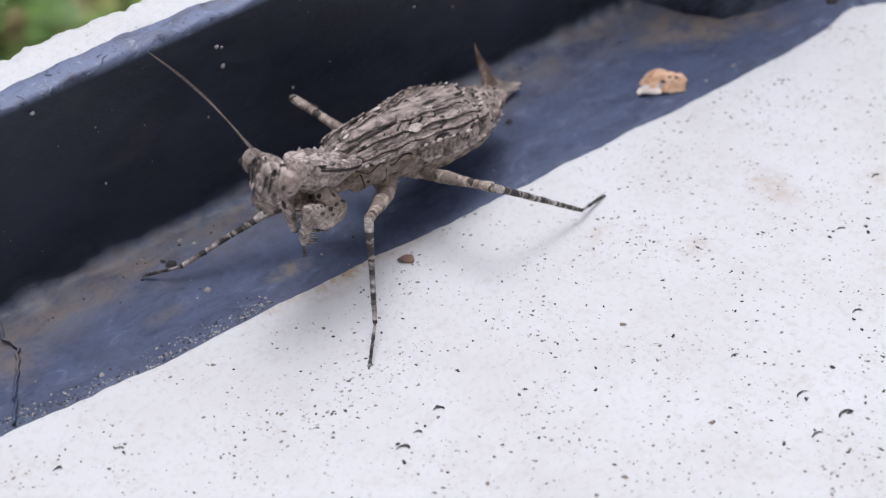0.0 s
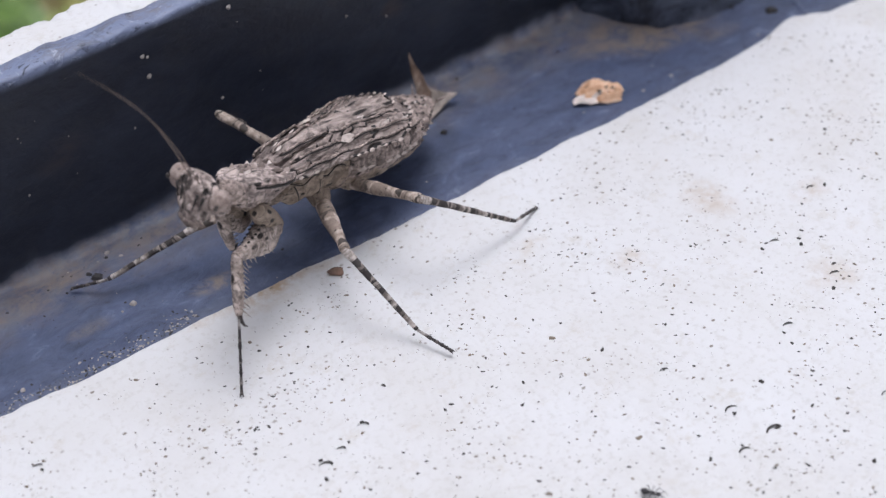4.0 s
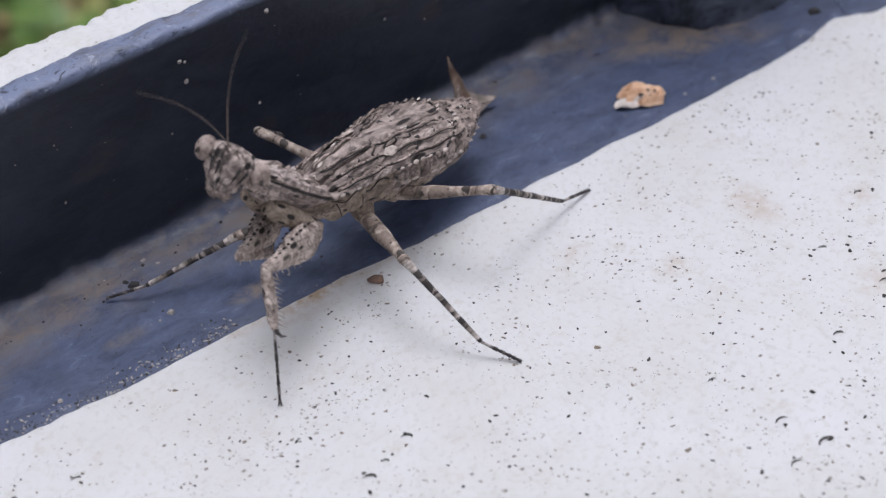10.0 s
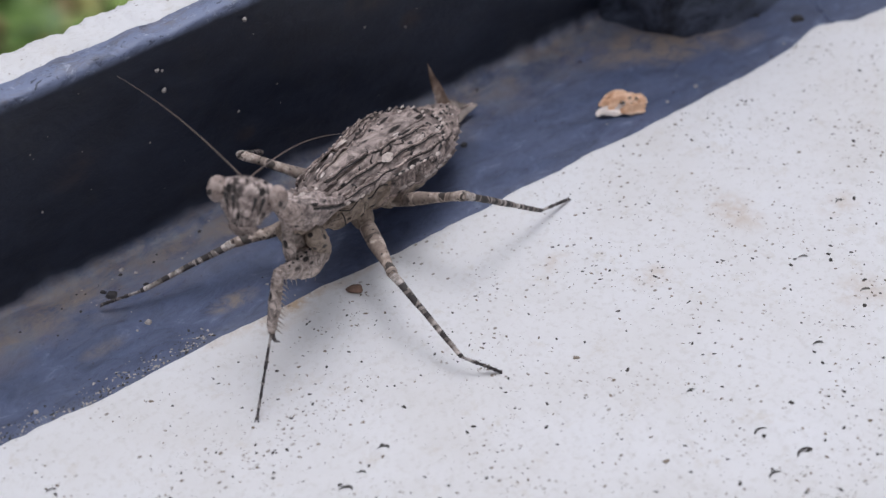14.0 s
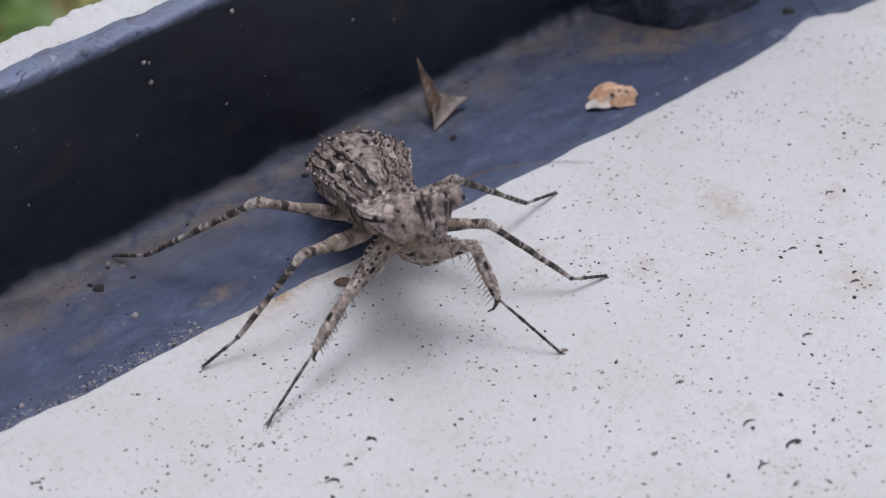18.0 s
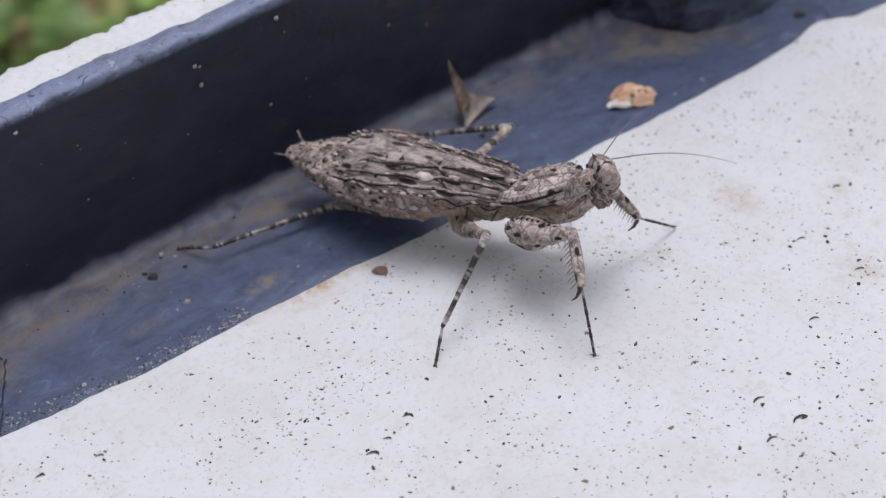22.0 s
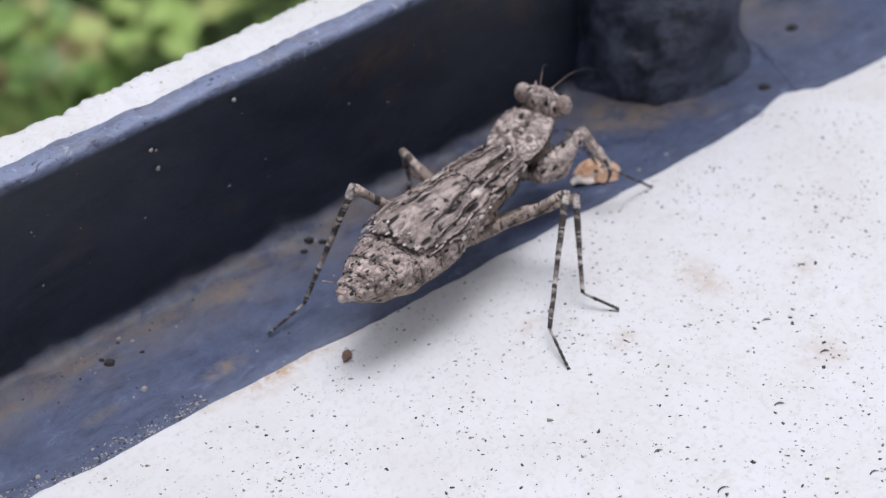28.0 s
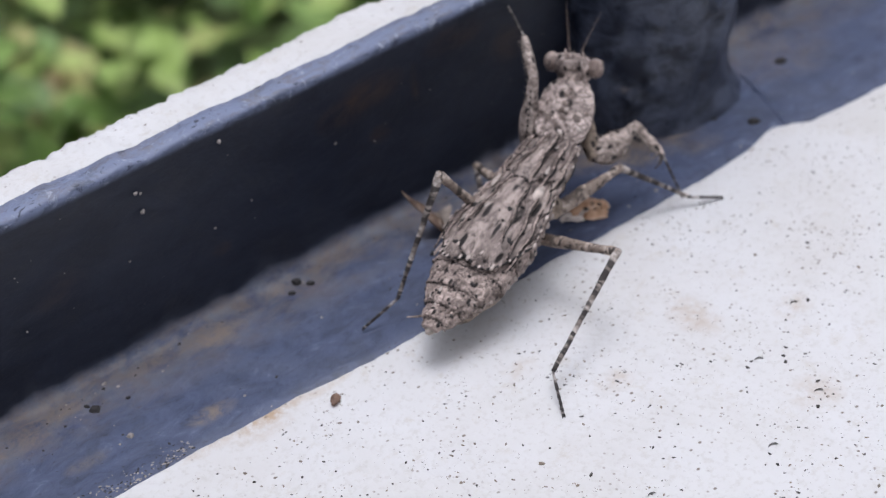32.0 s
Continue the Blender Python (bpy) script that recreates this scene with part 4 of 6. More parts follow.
for x, y, s in ((0.3, 0.15, 0.085), (0.3, -0.15, 0.085), (0.52, 0.19, 0.07), (0.52, -0.19, 0.07), (0.66, 0.12, 0.05), (0.66, -0.12, 0.05), (0.14, 0.12, 0.05), (0.14, -0.12, 0.05)):
    bm = bmesh.new()
    lobe(bm, Vector((x, y, 0.16 - 0.05 * (x > 0.7) - 0.04 * (x < 0.16) - 0.7 * y * y)), Vector((0, 0, 1)), Vector((-0.9, 0.3 if y > 0 else -0.3, 0)).normalized(), s, 0.012, 1.2)
    part("shield_blotch", bm, BLOTCH, chest, "dark brown oval blotch")
part("neck", wire([(0.75, 0, -0.03), (0.88, 0, -0.02), (1.0, 0, 0.02), (1.12, 0, 0.06)], 0.13, 0.09, 16), CUTICLE, chest, "mottled neck")
FACE = mat_cuticle("striped_face", (0.6, 0.495, 0.445), (0.15, 0.11, 0.097), 1.0, 0.8, (1, 1, 0.6), plates=0.5)
head = part("head", head_mesh(), FACE, mantis, "broad triangular head")
EYE_Y = 0.265
for s in (-1, 1):
    part("eye", ball(0.0, s * EYE_Y, 0.0, 0.105, 0.095, 0.125), EYE, head, "pinkish brown bulging eye")
    part("pupil", ball(0.1, s * (EYE_Y + 0.05), 0.01, 0.022, 0.02, 0.03), DARKHORN, head, "small black pupil spot")
bm = bmesh.new()
for y in (-0.17, -0.1, 0.1, 0.17):
    thorn(bm, (0.135 - abs(y) * 0.1, y, 0.04), (0.2 - abs(y) * 0.35, y * 0.75, -0.15), 0.018)
part("stripe_pattern", bm, BLACKMARK, head, "black stripes down the face")
part("mouth", ball(0.09, 0, -0.28, 0.09, 0.11, 0.08, 0.5), CUTICLE, head, "pale jointed mouthparts")


def antenna_mesh(s):
    return wire([(0.08 * k, s * 0.01 * math.sin(k / 7.0), 0.12 * math.sin(math.pi * k / 23)) for k in range(24)], 0.007, 0.002, 6)


antennae = []
for s in (1, -1):
    a = part("antenna", antenna_mesh(s), HAIR, head, "long thin brown antenna")
    antennae.append(a)

# black seams between the plates of the flanks
for s in (-1, 1):
    for path in ([(-0.75 + 0.05 * k, 2 + 7 * math.sin(k * 0.9)) for k in range(16)], [(-0.06 - 0.02 * k, -6 - 7 * k) for k in range(7)], [(-0.38 - 0.015 * k, -4 - 8 * k) for k in range(7)]):
        seam = [body_point(x, radians(ang), 0.97, 0.006) for x, ang in path]
        part("flank_seam", wire([(q.x, q.y * s, q.z) for q in seam], 0.008, 0.005, 6), BLACKMARK, mantis, "black seam between flank plates")

LEGS = {}
for side, word in ((1, "left"), (-1, "right")):
    c, f, t, s = SIZE["front"]
    coxa = part("front_coxa", segment_leg(c, [(-0.1, 0.07), (0.2, 0.11), (0.6, 0.1), (1.05, 0.075)], 0.15, side), BELLY, mantis, f"tan {word} front hip joint")
    femur = part("front_femur", front_femur_mesh(), FEMUR, mantis, f"swollen spotted {word} grasping thigh")
    dots = bmesh.new()
    for k in range(12):
        u = 0.04 + 0.08 * k
        h = smooth_at([(0, 0.1), (0.06, 0.13), (0.25, 0.175), (0.45, 0.155), (0.65, 0.11), (0.85, 0.07), (1.02, 0.05)], u)
        for sd in (-1, 1):
            thorn(dots, (u * f - 0.015, sd * h * 0.36, h * 0.92 - 0.03), (u * f + 0.03, sd * h * 0.38, h * 0.96 - 0.02), 0.015, 5)
    part("dot_row", dots, BLACKMARK, femur, "black dots along the upper edge")
    spines(femur, f, 0.3, 0.92, 7, -0.13, 0.085, 0.2)
    tibia = part("front_tibia", segment_leg(t, [(-0.05, 0.045), (0.1, 0.055), (0.5, 0.06), (0.85, 0.05), (1.0, 0.03)], 0.2, side + 4), FEMUR, mantis, f"spined {word} grasping shin")
    spines(tibia, t, 0.16, 0.92, 11, -0.03, 0.11, 0.55)
    hook = [(t * 0.95, 0, -0.01), (t * 1.06, 0, -0.04), (t * 1.14, 0, -0.1), (t * 1.16, 0, -0.18)]
    part("claw", wire(hook, 0.03, 0.006), DARKHORN, tibia, "dark curved claw")
    tarsus = part("front_foot", foot_mesh(s, 0.016), FOOT, mantis, f"thin banded {word} front foot")
    LEGS["L" if side > 0 else "R"] = {"F": (coxa, femur, tibia, tarsus)}
    for kind, word2 in (("M", "middle"), ("H", "hind")):
        f2, t2, s2 = SIZE["mid" if kind == "M" else "hind"]
        root = Vector((HIPS[kind][0], HIPS[kind][1] * side, HIPS[kind][2]))
        hip = bmesh.new()
        tube(hip, [(0.3 * u - 0.26, 0.0, 0.0, r, r * 1.15) for u, r in ((0, 0.07), (0.25, 0.12), (0.55, 0.125), (0.85, 0.095), (1.05, 0.06))], 14, 0.12, side + 2)
        coxa = part(f"{word2}_coxa", hip, BELLY, mantis, f"stout tan {word} {word2} hip joint")
        coxa.matrix_local = basis(root, Vector((0.1 if kind == "M" else -0.35, 0.55 * side, -0.75)), Vector((1, 0, 0.3)))
        mid_leg = kind == "M"
        fe = part(f"{word2}_femur", segment_leg(f2, [(-0.06, 0.055), (0.1, 0.085 if mid_leg else 0.07), (0.35, 0.085 if mid_leg else 0.068), (0.65, 0.062 if mid_leg else 0.05), (0.85, 0.046), (0.94, 0.056), (1.02, 0.042)], 0.16, side + 7), THIGH, mantis, f"banded {word} {word2} thigh")
        ti = part(f"{word2}_tibia", segment_leg(t2, [(-0.02, 0.042), (0.05, 0.045), (0.15, 0.036), (0.4, 0.031), (0.7, 0.026), (0.94, 0.025), (1.0, 0.021)], 0.3, side + 9, 10), LIMB, mantis, f"banded {word} {word2} shin")
        ta = part(f"{word2}_foot", foot_mesh(s2, 0.018), FOOT, mantis, f"banded {word} {word2} foot")
        LEGS["L" if side > 0 else "R"][kind] = (fe, ti, ta)

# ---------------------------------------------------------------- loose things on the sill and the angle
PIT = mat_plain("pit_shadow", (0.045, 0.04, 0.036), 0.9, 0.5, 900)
CRUMB = mat_plain("grey_crumb", (0.2, 0.165, 0.13), 0.9, 0.5, 900)
BROWN = mat_plain("brown_grain", (0.2, 0.125, 0.09), 0.7, 0.5, 700, 0.6, 0.0004)


def pit_ring(bm, x, y, r, turn, squash, z):
    """The shade inside a small open pit, drawn as a broken dark crescent on the plaster."""
    n = 9
    span = 3.2
    outer, inner = [], []
    for k in range(n):
        a = turn + span * (k / (n - 1) - 0.5)
        w = 0.5 * r * math.sin(math.pi * (k + 0.6) / (n + 0.2))
        ox, oy = math.cos(a) * r, math.sin(a) * r * squash
        outer.append(bm.verts.new(((x + ox) * U, (y + oy) * U, z * U)))
        inner.append(bm.verts.new(((x + ox * (1 - w / r)) * U, (y + oy * (1 - w / r)) * U, (z + 0.008) * U)))
    for k in range(n - 1):
        bm.faces.new((outer[k], outer[k + 1], inner[k + 1], inner[k]))


def pebble(bm, x, y, z, r, rng, flat=0.5, sides=7):
    ring = [(rng.uniform(0.7, 1.2) * r, 2 * math.pi * k / sides) for k in range(sides)]
    low = [bm.verts.new(((x + q * math.cos(a)) * U, (y + q * math.sin(a)) * U, z * U)) for q, a in ring]
    top = [bm.verts.new(((x + 0.6 * q * math.cos(a)) * U, (y + 0.6 * q * math.sin(a)) * U, (z + flat * r) * U)) for q, a in ring]
    for k in range(sides):
        bm.faces.new((low[k], low[(k + 1) % sides], top[(k + 1) % sides], top[k]))
    bm.faces.new(top)


def nick(bm, x, y, z, r, rng):
    """A flat uneven nick in the plaster, longer one way."""
    turn, long = rng.uniform(0, math.pi), rng.uniform(0.8, 1.5)
    c, s = math.cos(turn), math.sin(turn)
    ring = []
    for k in range(6):
        a = 2 * math.pi * k / 6
        q = r * rng.uniform(0.55, 1.25)
        u, w = q * long * math.cos(a), q * 0.75 * math.sin(a)
        ring.append(bm.verts.new(((x + u * c - w * s) * U, (y + u * s + w * c) * U, z * U)))
    peak = bm.verts.new((x * U, y * U, (z + 0.3 * r) * U))
    for k in range(6):
        bm.faces.new((ring[k], ring[(k + 1) % 6], peak))


def plaster_top(x, y):
    return plaster_point(x, edge_y(x) - y)[2] / U + 0.006


# the larger pits, each in its place: x, y, radius
PITS_NEAR = [(2.74, -3.79, 0.05), (2.58, -3.98, 0.03), (1.44, -3.43, 0.04), (2.0, -4.13, 0.035), (1.55, -4.18, 0.06), (1.65, -4.61, 0.075), (1.88, -4.63, 0.03), (1.27, -4.61, 0.055),
             (0.97, -4.48, 0.03), (0.75, -4.11, 0.03), (1.44, -4.03, 0.02), (1.55, -5.09, 0.03), (1.21, -2.84, 0.03), (-1.43, -2.24, 0.045), (-1.65, -2.31, 0.065), (-1.1, -2.13, 0.055),
             (-1.09, -2.93, 0.03), (-0.64, -1.84, 0.03), (-0.32, -2.45, 0.025), (-0.41, -2.47, 0.025), (0.16, -2.89, 0.025), (0.18, -2.24, 0.02), (-1.22, -0.63, 0.03), (-1.86, -1.5, 0.03)]
PITS_MORE = [(3.62, -2.82, 0.045), (2.72, -4.99, 0.045), (3.68, -3.56, 0.05), (4.56, -2.48, 0.045), (-0.35, -3.7, 0.025), (0.45, -1.67, 0.025), (3.85, -2.95, 0.03), (3.5, -3.7, 0.035), (3.8, -3.45, 0.03), (4.7, -2.55, 0.03), (2.9, -4.9, 0.03), (2.3, -4.3, 0.03), (2.45, -4.35, 0.025), (5.45, -1.9, 0.035), (6.55, -1.05, 0.03)]
PITS_FAR = [(-1.97, -1.4, 0.025), (-3.6, -0.58, 0.045), (-4.15, -0.43, 0.045), (-4.05, -0.28, 0.025), (-0.26, -0.43, 0.025), (0.51, -1.12, 0.025), (1.7, -2.19, 0.025), (1.17, -2.3, 0.02),
            (2.04, -3.15, 0.02), (2.94, -2.31, 0.025), (3.24, -2.5, 0.03), (6.55, -1.03, 0.025), (4.28, -1.91, 0.02), (3.2, -3.03, 0.02), (3.05, -4.3, 0.025), (2.53, -4.71, 0.02),
            (0.93, -3.86, 0.02), (0.36, -4.08, 0.03), (0.1, -3.11, 0.02), (-1.03, -2.64, 0.02), (1.1, -4.21, 0.03), (3.79, -3.03, 0.03), (3.69, -1.89, 0.02), (0.58, -3.37, 0.02)]
rng = random.Random(11)
bm = bmesh.new()
bm2 = bmesh.new()
# pits are dark marks on the surface, their inner shade given as colour
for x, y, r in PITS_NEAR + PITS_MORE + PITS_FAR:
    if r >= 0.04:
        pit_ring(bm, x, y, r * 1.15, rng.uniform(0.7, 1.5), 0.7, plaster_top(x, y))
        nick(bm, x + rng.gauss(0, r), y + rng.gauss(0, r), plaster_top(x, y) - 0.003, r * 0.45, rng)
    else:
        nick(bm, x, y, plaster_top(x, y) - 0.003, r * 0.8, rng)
for k in range(21000):
    x, y = rng.uniform(-6, 9.5), rng.uniform(-6.6, -0.15)
    dense = noise.noise(Vector((x / 0.9, y / 0.9, 2.0))) + 0.5 * noise.noise(Vector((x / 0.3, y / 0.3, 5.0)))
    if y > edge_y(x) - 0.06 or dense < rng.uniform(-0.4, 0.8):
        continue
    r = 0.0045 + 0.017 * rng.random() ** 4
    if rng.random() < 0.05:
        r *= 1.5
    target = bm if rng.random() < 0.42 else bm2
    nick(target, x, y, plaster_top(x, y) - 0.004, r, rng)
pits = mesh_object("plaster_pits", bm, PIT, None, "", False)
tagged(pits, "many small dark pits and crumbs in the white plaster", "pits", kind="stuff")
crumbs = mesh_object("plaster_crumbs", bm2, CRUMB, None, "", False)
tagged(crumbs, "fine grey grit scattered over the white plaster", "grit", kind="stuff")

# brown grain beside the flange
bm = bmesh.new()
bmesh.ops.create_icosphere(bm, subdivisions=3, radius=1.0)
for v in bm.verts:
    k = 1 + rough(v.co.x, v.co.y, v.co.z, 0.7, 0.25)
    v.co = Vector((v.co.x * 0.085 * k * (1 - 0.25 * v.co.x), v.co.y * 0.048 * k, v.co.z * 0.045 * k)) * U
grain = mesh_object("grain", bm, BROWN)
grain.matrix_world = pose(0.04 * U, -0.19 * U, (plaster_z(0.04, -0.19) + 0.045) * U, 0, 0, -35)
tagged(grain, "small brown seed grain lying on the white plaster", "grain")

# orange-brown dry flake with a pale torn edge
def mat_flake():
    m, n, l, b = shader("dry_flake", 0.55, 0, 0.3)
    v = coords(n, l)
    f = tex_noise(n, l, v, 500, 5, 0.6)
    base = ramp(n, l, f, [(0.34, (0.45, 0.23, 0.12)), (0.5, (0.66, 0.42, 0.27)), (0.68, (0.76, 0.58, 0.44))])
    l.new(base, b.inputs["Base Color"])
    bump(n, l, b, f, 0.4, 0.0004)
    return m


FLAKE, PALE = mat_flake(), mat_plain("pale_flake", (0.62, 0.55, 0.5), 0.6, 0.25, 600)
flake = new("dry_flake")
flake.matrix_world = pose(4.13 * U, 0.3 * U, (FLANGE_Z + 0.02) * U, 0, 0, -32)
tagged(flake, "curled orange-brown dry seed husk on the black flange", "seed husk")


def husk(lx, ly, h, seed, thick=0.02):
    bm = bmesh.new()
    n, rows = 22, []
    for i in range(9):
        r = i / 8
        row = []
        for j in range(n):
            a = 2 * math.pi * j / n
            e = 1 + rough(math.cos(a) * 2 + seed, math.sin(a) * 2, 0, 0.8, 0.28)
            x, y = lx * r * e * math.cos(a), ly * r * e * math.sin(a)
            z = h * (1 - r ** 3.2) + rough(x * 4, y * 4 + seed, 1, 0.3, 0.05) + 0.016 * math.sin(y * 60 + x * 9) + 0.02 * (math.cos(a * 3) * r)
            row.append(bm.verts.new((x * U, y * U, max(0.0, z) * U)))
        rows.append(row)
    for p, q in zip(rows, rows[1:]):
        for j in range(n):
            bm.faces.new((p[j], q[j], q[(j + 1) % n], p[(j + 1) % n]))
    bmesh.ops.remove_doubles(bm, verts=bm.verts[:], dist=1e-7)
    return bm


body = part("husk", husk(0.26, 0.17, 0.12, 1.0), FLAKE, flake, "orange-brown rounded husk")
body.matrix_local = pose(0.0, 0.03 * U, 0)
pale = part("torn_skin", husk(0.2, 0.1, 0.05, 4.0), PALE, flake, "whitish torn skin")
pale.matrix_local = pose(-0.13 * U, -0.11 * U, 0.002 * U, 0, 0, 12)
for k, (x, y, turn) in enumerate(((0.13, -0.15, -6), (0.03, -0.17, 4), (0.22, -0.03, 60))):
    lip = part("folded_lip", husk(0.1, 0.05, 0.07 + 0.02 * (k % 2), 7.0 + k), FLAKE, flake, "curled orange lip")
    lip.matrix_local = pose(x * U, y * U, 0.002 * U, 0, 0, turn)
# holes drawn as small dark lumps, the shade inside them put into the colour
for k, (x, y, z) in enumerate(((-0.05, -0.02, 0.118), (0.06, -0.04, 0.112), (-0.02, -0.09, 0.09), (0.15, -0.03, 0.085), (0.1, -0.1, 0.07), (-0.14, 0.0, 0.09))):
    bm = bmesh.new()
    pebble(bm, 0, 0, 0, 0.022 + 0.005 * (k % 3), rng, 0.35)
    hole = part("dark_hole", bm, PIT, flake, "dark hole")
    hole.matrix_local = pose(x * U, y * U, z * U)


# dry leaf tip standing up like a thorn
def mat_dry_leaf():
    m, n, l, b = shader("dry_leaf", 0.6, 0, 0.3)
    v = coords(n, l)
    f = tex_noise(n, l, v, 260, 5, 0.65)
    l.new(ramp(n, l, f, [(0.36, (0.06, 0.035, 0.024)), (0.5, (0.17, 0.115, 0.085)), (0.66, (0.42, 0.34, 0.28))]), b.inputs["Base Color"])
    bump(n, l, b, f, 0.5, 0.0005)
    return m


DRY = mat_dry_leaf()
PALE_LEAF = mat_plain("pale_dry_leaf", (0.29, 0.24, 0.205), 0.65, 0.65, 260, 0.5, 0.0004)


def shard(corners, bulge, thick=0.012, n=12):
    """A curled triangular scrap between three corners."""
    a, b, c = (Vector(p) for p in corners)
    nrm = (b - a).cross(c - a).normalized()
    bm = bmesh.new()
    rows = []
    for i in range(n + 1):
        row = []
        for j in range(n + 1):
            u, v = i / n, j / n
            p = a.lerp(b.lerp(c, v), u)
            p = p + nrm * (bulge * math.sin(math.pi * v) * u + rough(p.x * 3, p.y * 3, p.z * 3, 0.5, 0.03))
            row.append(bm.verts.new(p * U))
        rows.append(row)
    for p, q in zip(rows, rows[1:]):
        for j in range(n):
            bm.faces.new((p[j], q[j], q[j + 1], p[j + 1]))
    bmesh.ops.remove_doubles(bm, verts=bm.verts[:], dist=1e-7)
    geom = bmesh.ops.extrude_face_region(bm, geom=bm.faces[:])
    for e in geom["geom"]:
        if isinstance(e, bmesh.types.BMVert):
            e.co = e.co - nrm * thick * U
    bmesh.ops.recalc_face_normals(bm, faces=bm.faces[:])
    return bm


leaf_tip = new("dry_leaf_scrap")
tagged(leaf_tip, "curled brown dry leaf scrap with a thorn-like tip on the flange", "dry leaf")
part("pointed_tip", shard([(-0.06, 0.26, 0.74), (-0.13, 0.0, 0.1), (0.1, 0.08, 0.22)], 0.05), DRY, leaf_tip, "brown pointed tip")
part("curled_base", shard([(-0.18, -0.12, 0.0), (0.4, 0.0, 0.12), (0.0, 0.12, 0.34)], -0.08), PALE_LEAF, leaf_tip, "pale grey curled base")

# specks stuck to the metal
SPECK = mat_plain("pale_speck", (0.3, 0.27, 0.25), 0.7, 0.4, 900)
GRIT = mat_plain("dark_grit", (0.03, 0.028, 0.028), 0.8, 0.5, 900)
SPECKS_WALL = [(-0.66, 1.9, 0.045), (-0.61, 1.87, 0.03), (-0.63, 1.65, 0.055), (-0.89, 1.14, 0.025), (0.16, 1.02, 0.03), (0.39, 2.03, 0.05), (-2.15, 0.93, 0.025), (-2.71, 2.05, 0.045), (1.82, 1.32, 0.03), (2.35, 1.1, 0.02)]
bm = bmesh.new()
for x, z, r in SPECKS_WALL:
    r *= 0.72
    ring = [bm.verts.new(((x + rng.uniform(0.6, 1.1) * r * math.cos(a)) * U, (WALL_Y - 0.02) * U, (z + rng.uniform(0.6, 1.1) * r * math.sin(a)) * U)) for a in (2 * math.pi * k / 7 for k in range(7))]
    tip = bm.verts.new((x * U, (WALL_Y - 0.02 - 0.7 * r) * U, z * U))
    for k in range(7):
        bm.faces.new((ring[k], ring[(k + 1) % 7], tip))
for k in range(34):
    x, z = rng.uniform(-4.5, 5), rng.uniform(0.25, 2.15)
    r = 0.004 + 0.01 * rng.random() ** 3
    ring = [bm.verts.new(((x + r * math.cos(a)) * U, (WALL_Y - 0.012) * U, (z + r * math.sin(a)) * U)) for a in (2 * math.pi * k / 5 for k in range(5))]
    tip = bm.verts.new((x * U, (WALL_Y - 0.02 - 0.7 * r) * U, z * U))
    for k in range(5):
        bm.faces.new((ring[k], ring[(k + 1) % 5], tip))
specks = mesh_object("wall_specks", bm, SPECK, None, "", False)
tagged(specks, "pale dirt specks stuck to the black upright", "specks", kind="stuff")
bm, bm2 = bmesh.new(), bmesh.new()
for k in range(420):
    x = rng.uniform(-5, 9.5)
    y = edge_y(x) + 0.03 + (1.75 - edge_y(x)) * rng.random() ** rng.choice((0.5, 1.0, 2.5))
    if noise.noise(Vector((x / 0.7, y / 0.4, 9.0))) < rng.uniform(-0.5, 0.4):
        continue
    r = 0.005 + 0.015 * rng.random() ** 3
    pebble(bm if rng.random() < 0.3 else bm2, x, y, FLANGE_Z - 0.004, r, rng, 0.6, 6)
for k in range(420):
    x = rng.uniform(-4.6, -1.4)
    y = edge_y(x) + 0.02 + abs(rng.gauss(0, 0.12))
    nick(bm if rng.random() < 0.55 else bm2, x, y, FLANGE_Z + 0.003, 0.008 + 0.014 * rng.random() ** 2, rng)
for x, y, r in ((-1.79, 0.78, 0.04), (-3.22, 0.4, 0.03), (5.0, 0.02, 0.03), (4.55, 0.02, 0.025)):
    pebble(bm, x, y, FLANGE_Z, r, rng, 0.5)
for x, y, r in ((2.35, 0.95, 0.045), (-1.86, 1.38, 0.07), (0.9, 1.62, 0.07), (1.0, 1.5, 0.05), (0.75, 1.5, 0.04), (6.9, 0.2, 0.08), (8.2, 0.9, 0.09), (6.6, 0.6, 0.05)):
    pebble(bm2, x, y, FLANGE_Z, r, rng, 0.5, 9)
for k in range(130):  # soil crumbs caught in the corner
    if k < 70:
        x, y = rng.gauss(-1.9, 0.45), rng.gauss(1.5, 0.13)
    else:
        x, y = rng.uniform(-1.2, 3.2), rng.gauss(1.7, 0.07)
    if y < 1.82:
        pebble(bm2 if rng.random() < 0.75 else bm, x, y, FLANGE_Z - 0.004, 0.007 + 0.026 * rng.random() ** 3, rng, 0.7, 7)
light_grit = mesh_object("pale_grit", bm, SPECK, None, "", False)
tagged(light_grit, "pale grit lying on the painted flange", "grit", kind="stuff")
dark_grit = mesh_object("dark_grit", bm2, GRIT, None, "", False)
tagged(dark_grit, "dark grit and soil crumbs on the painted flange", "grit", kind="stuff")

# seams where the next pieces of the angle are welded on
SEAM = [[(7.15, -0.14, -0.03), (7.25, 0.1, -0.025), (7.33, 0.3, -0.03), (7.45, 0.55, -0.025), (7.6, 0.92, -0.02), (7.65, 1.4, 0.0)],
        [(-3.62, 1.85, 0.12), (-3.72, 1.5, 0.05), (-3.68, 1.25, 0.03), (-3.85, 0.95, 0.03), (-4.05, 0.6, 0.03), (-4.2, 0.3, 0.02)]]
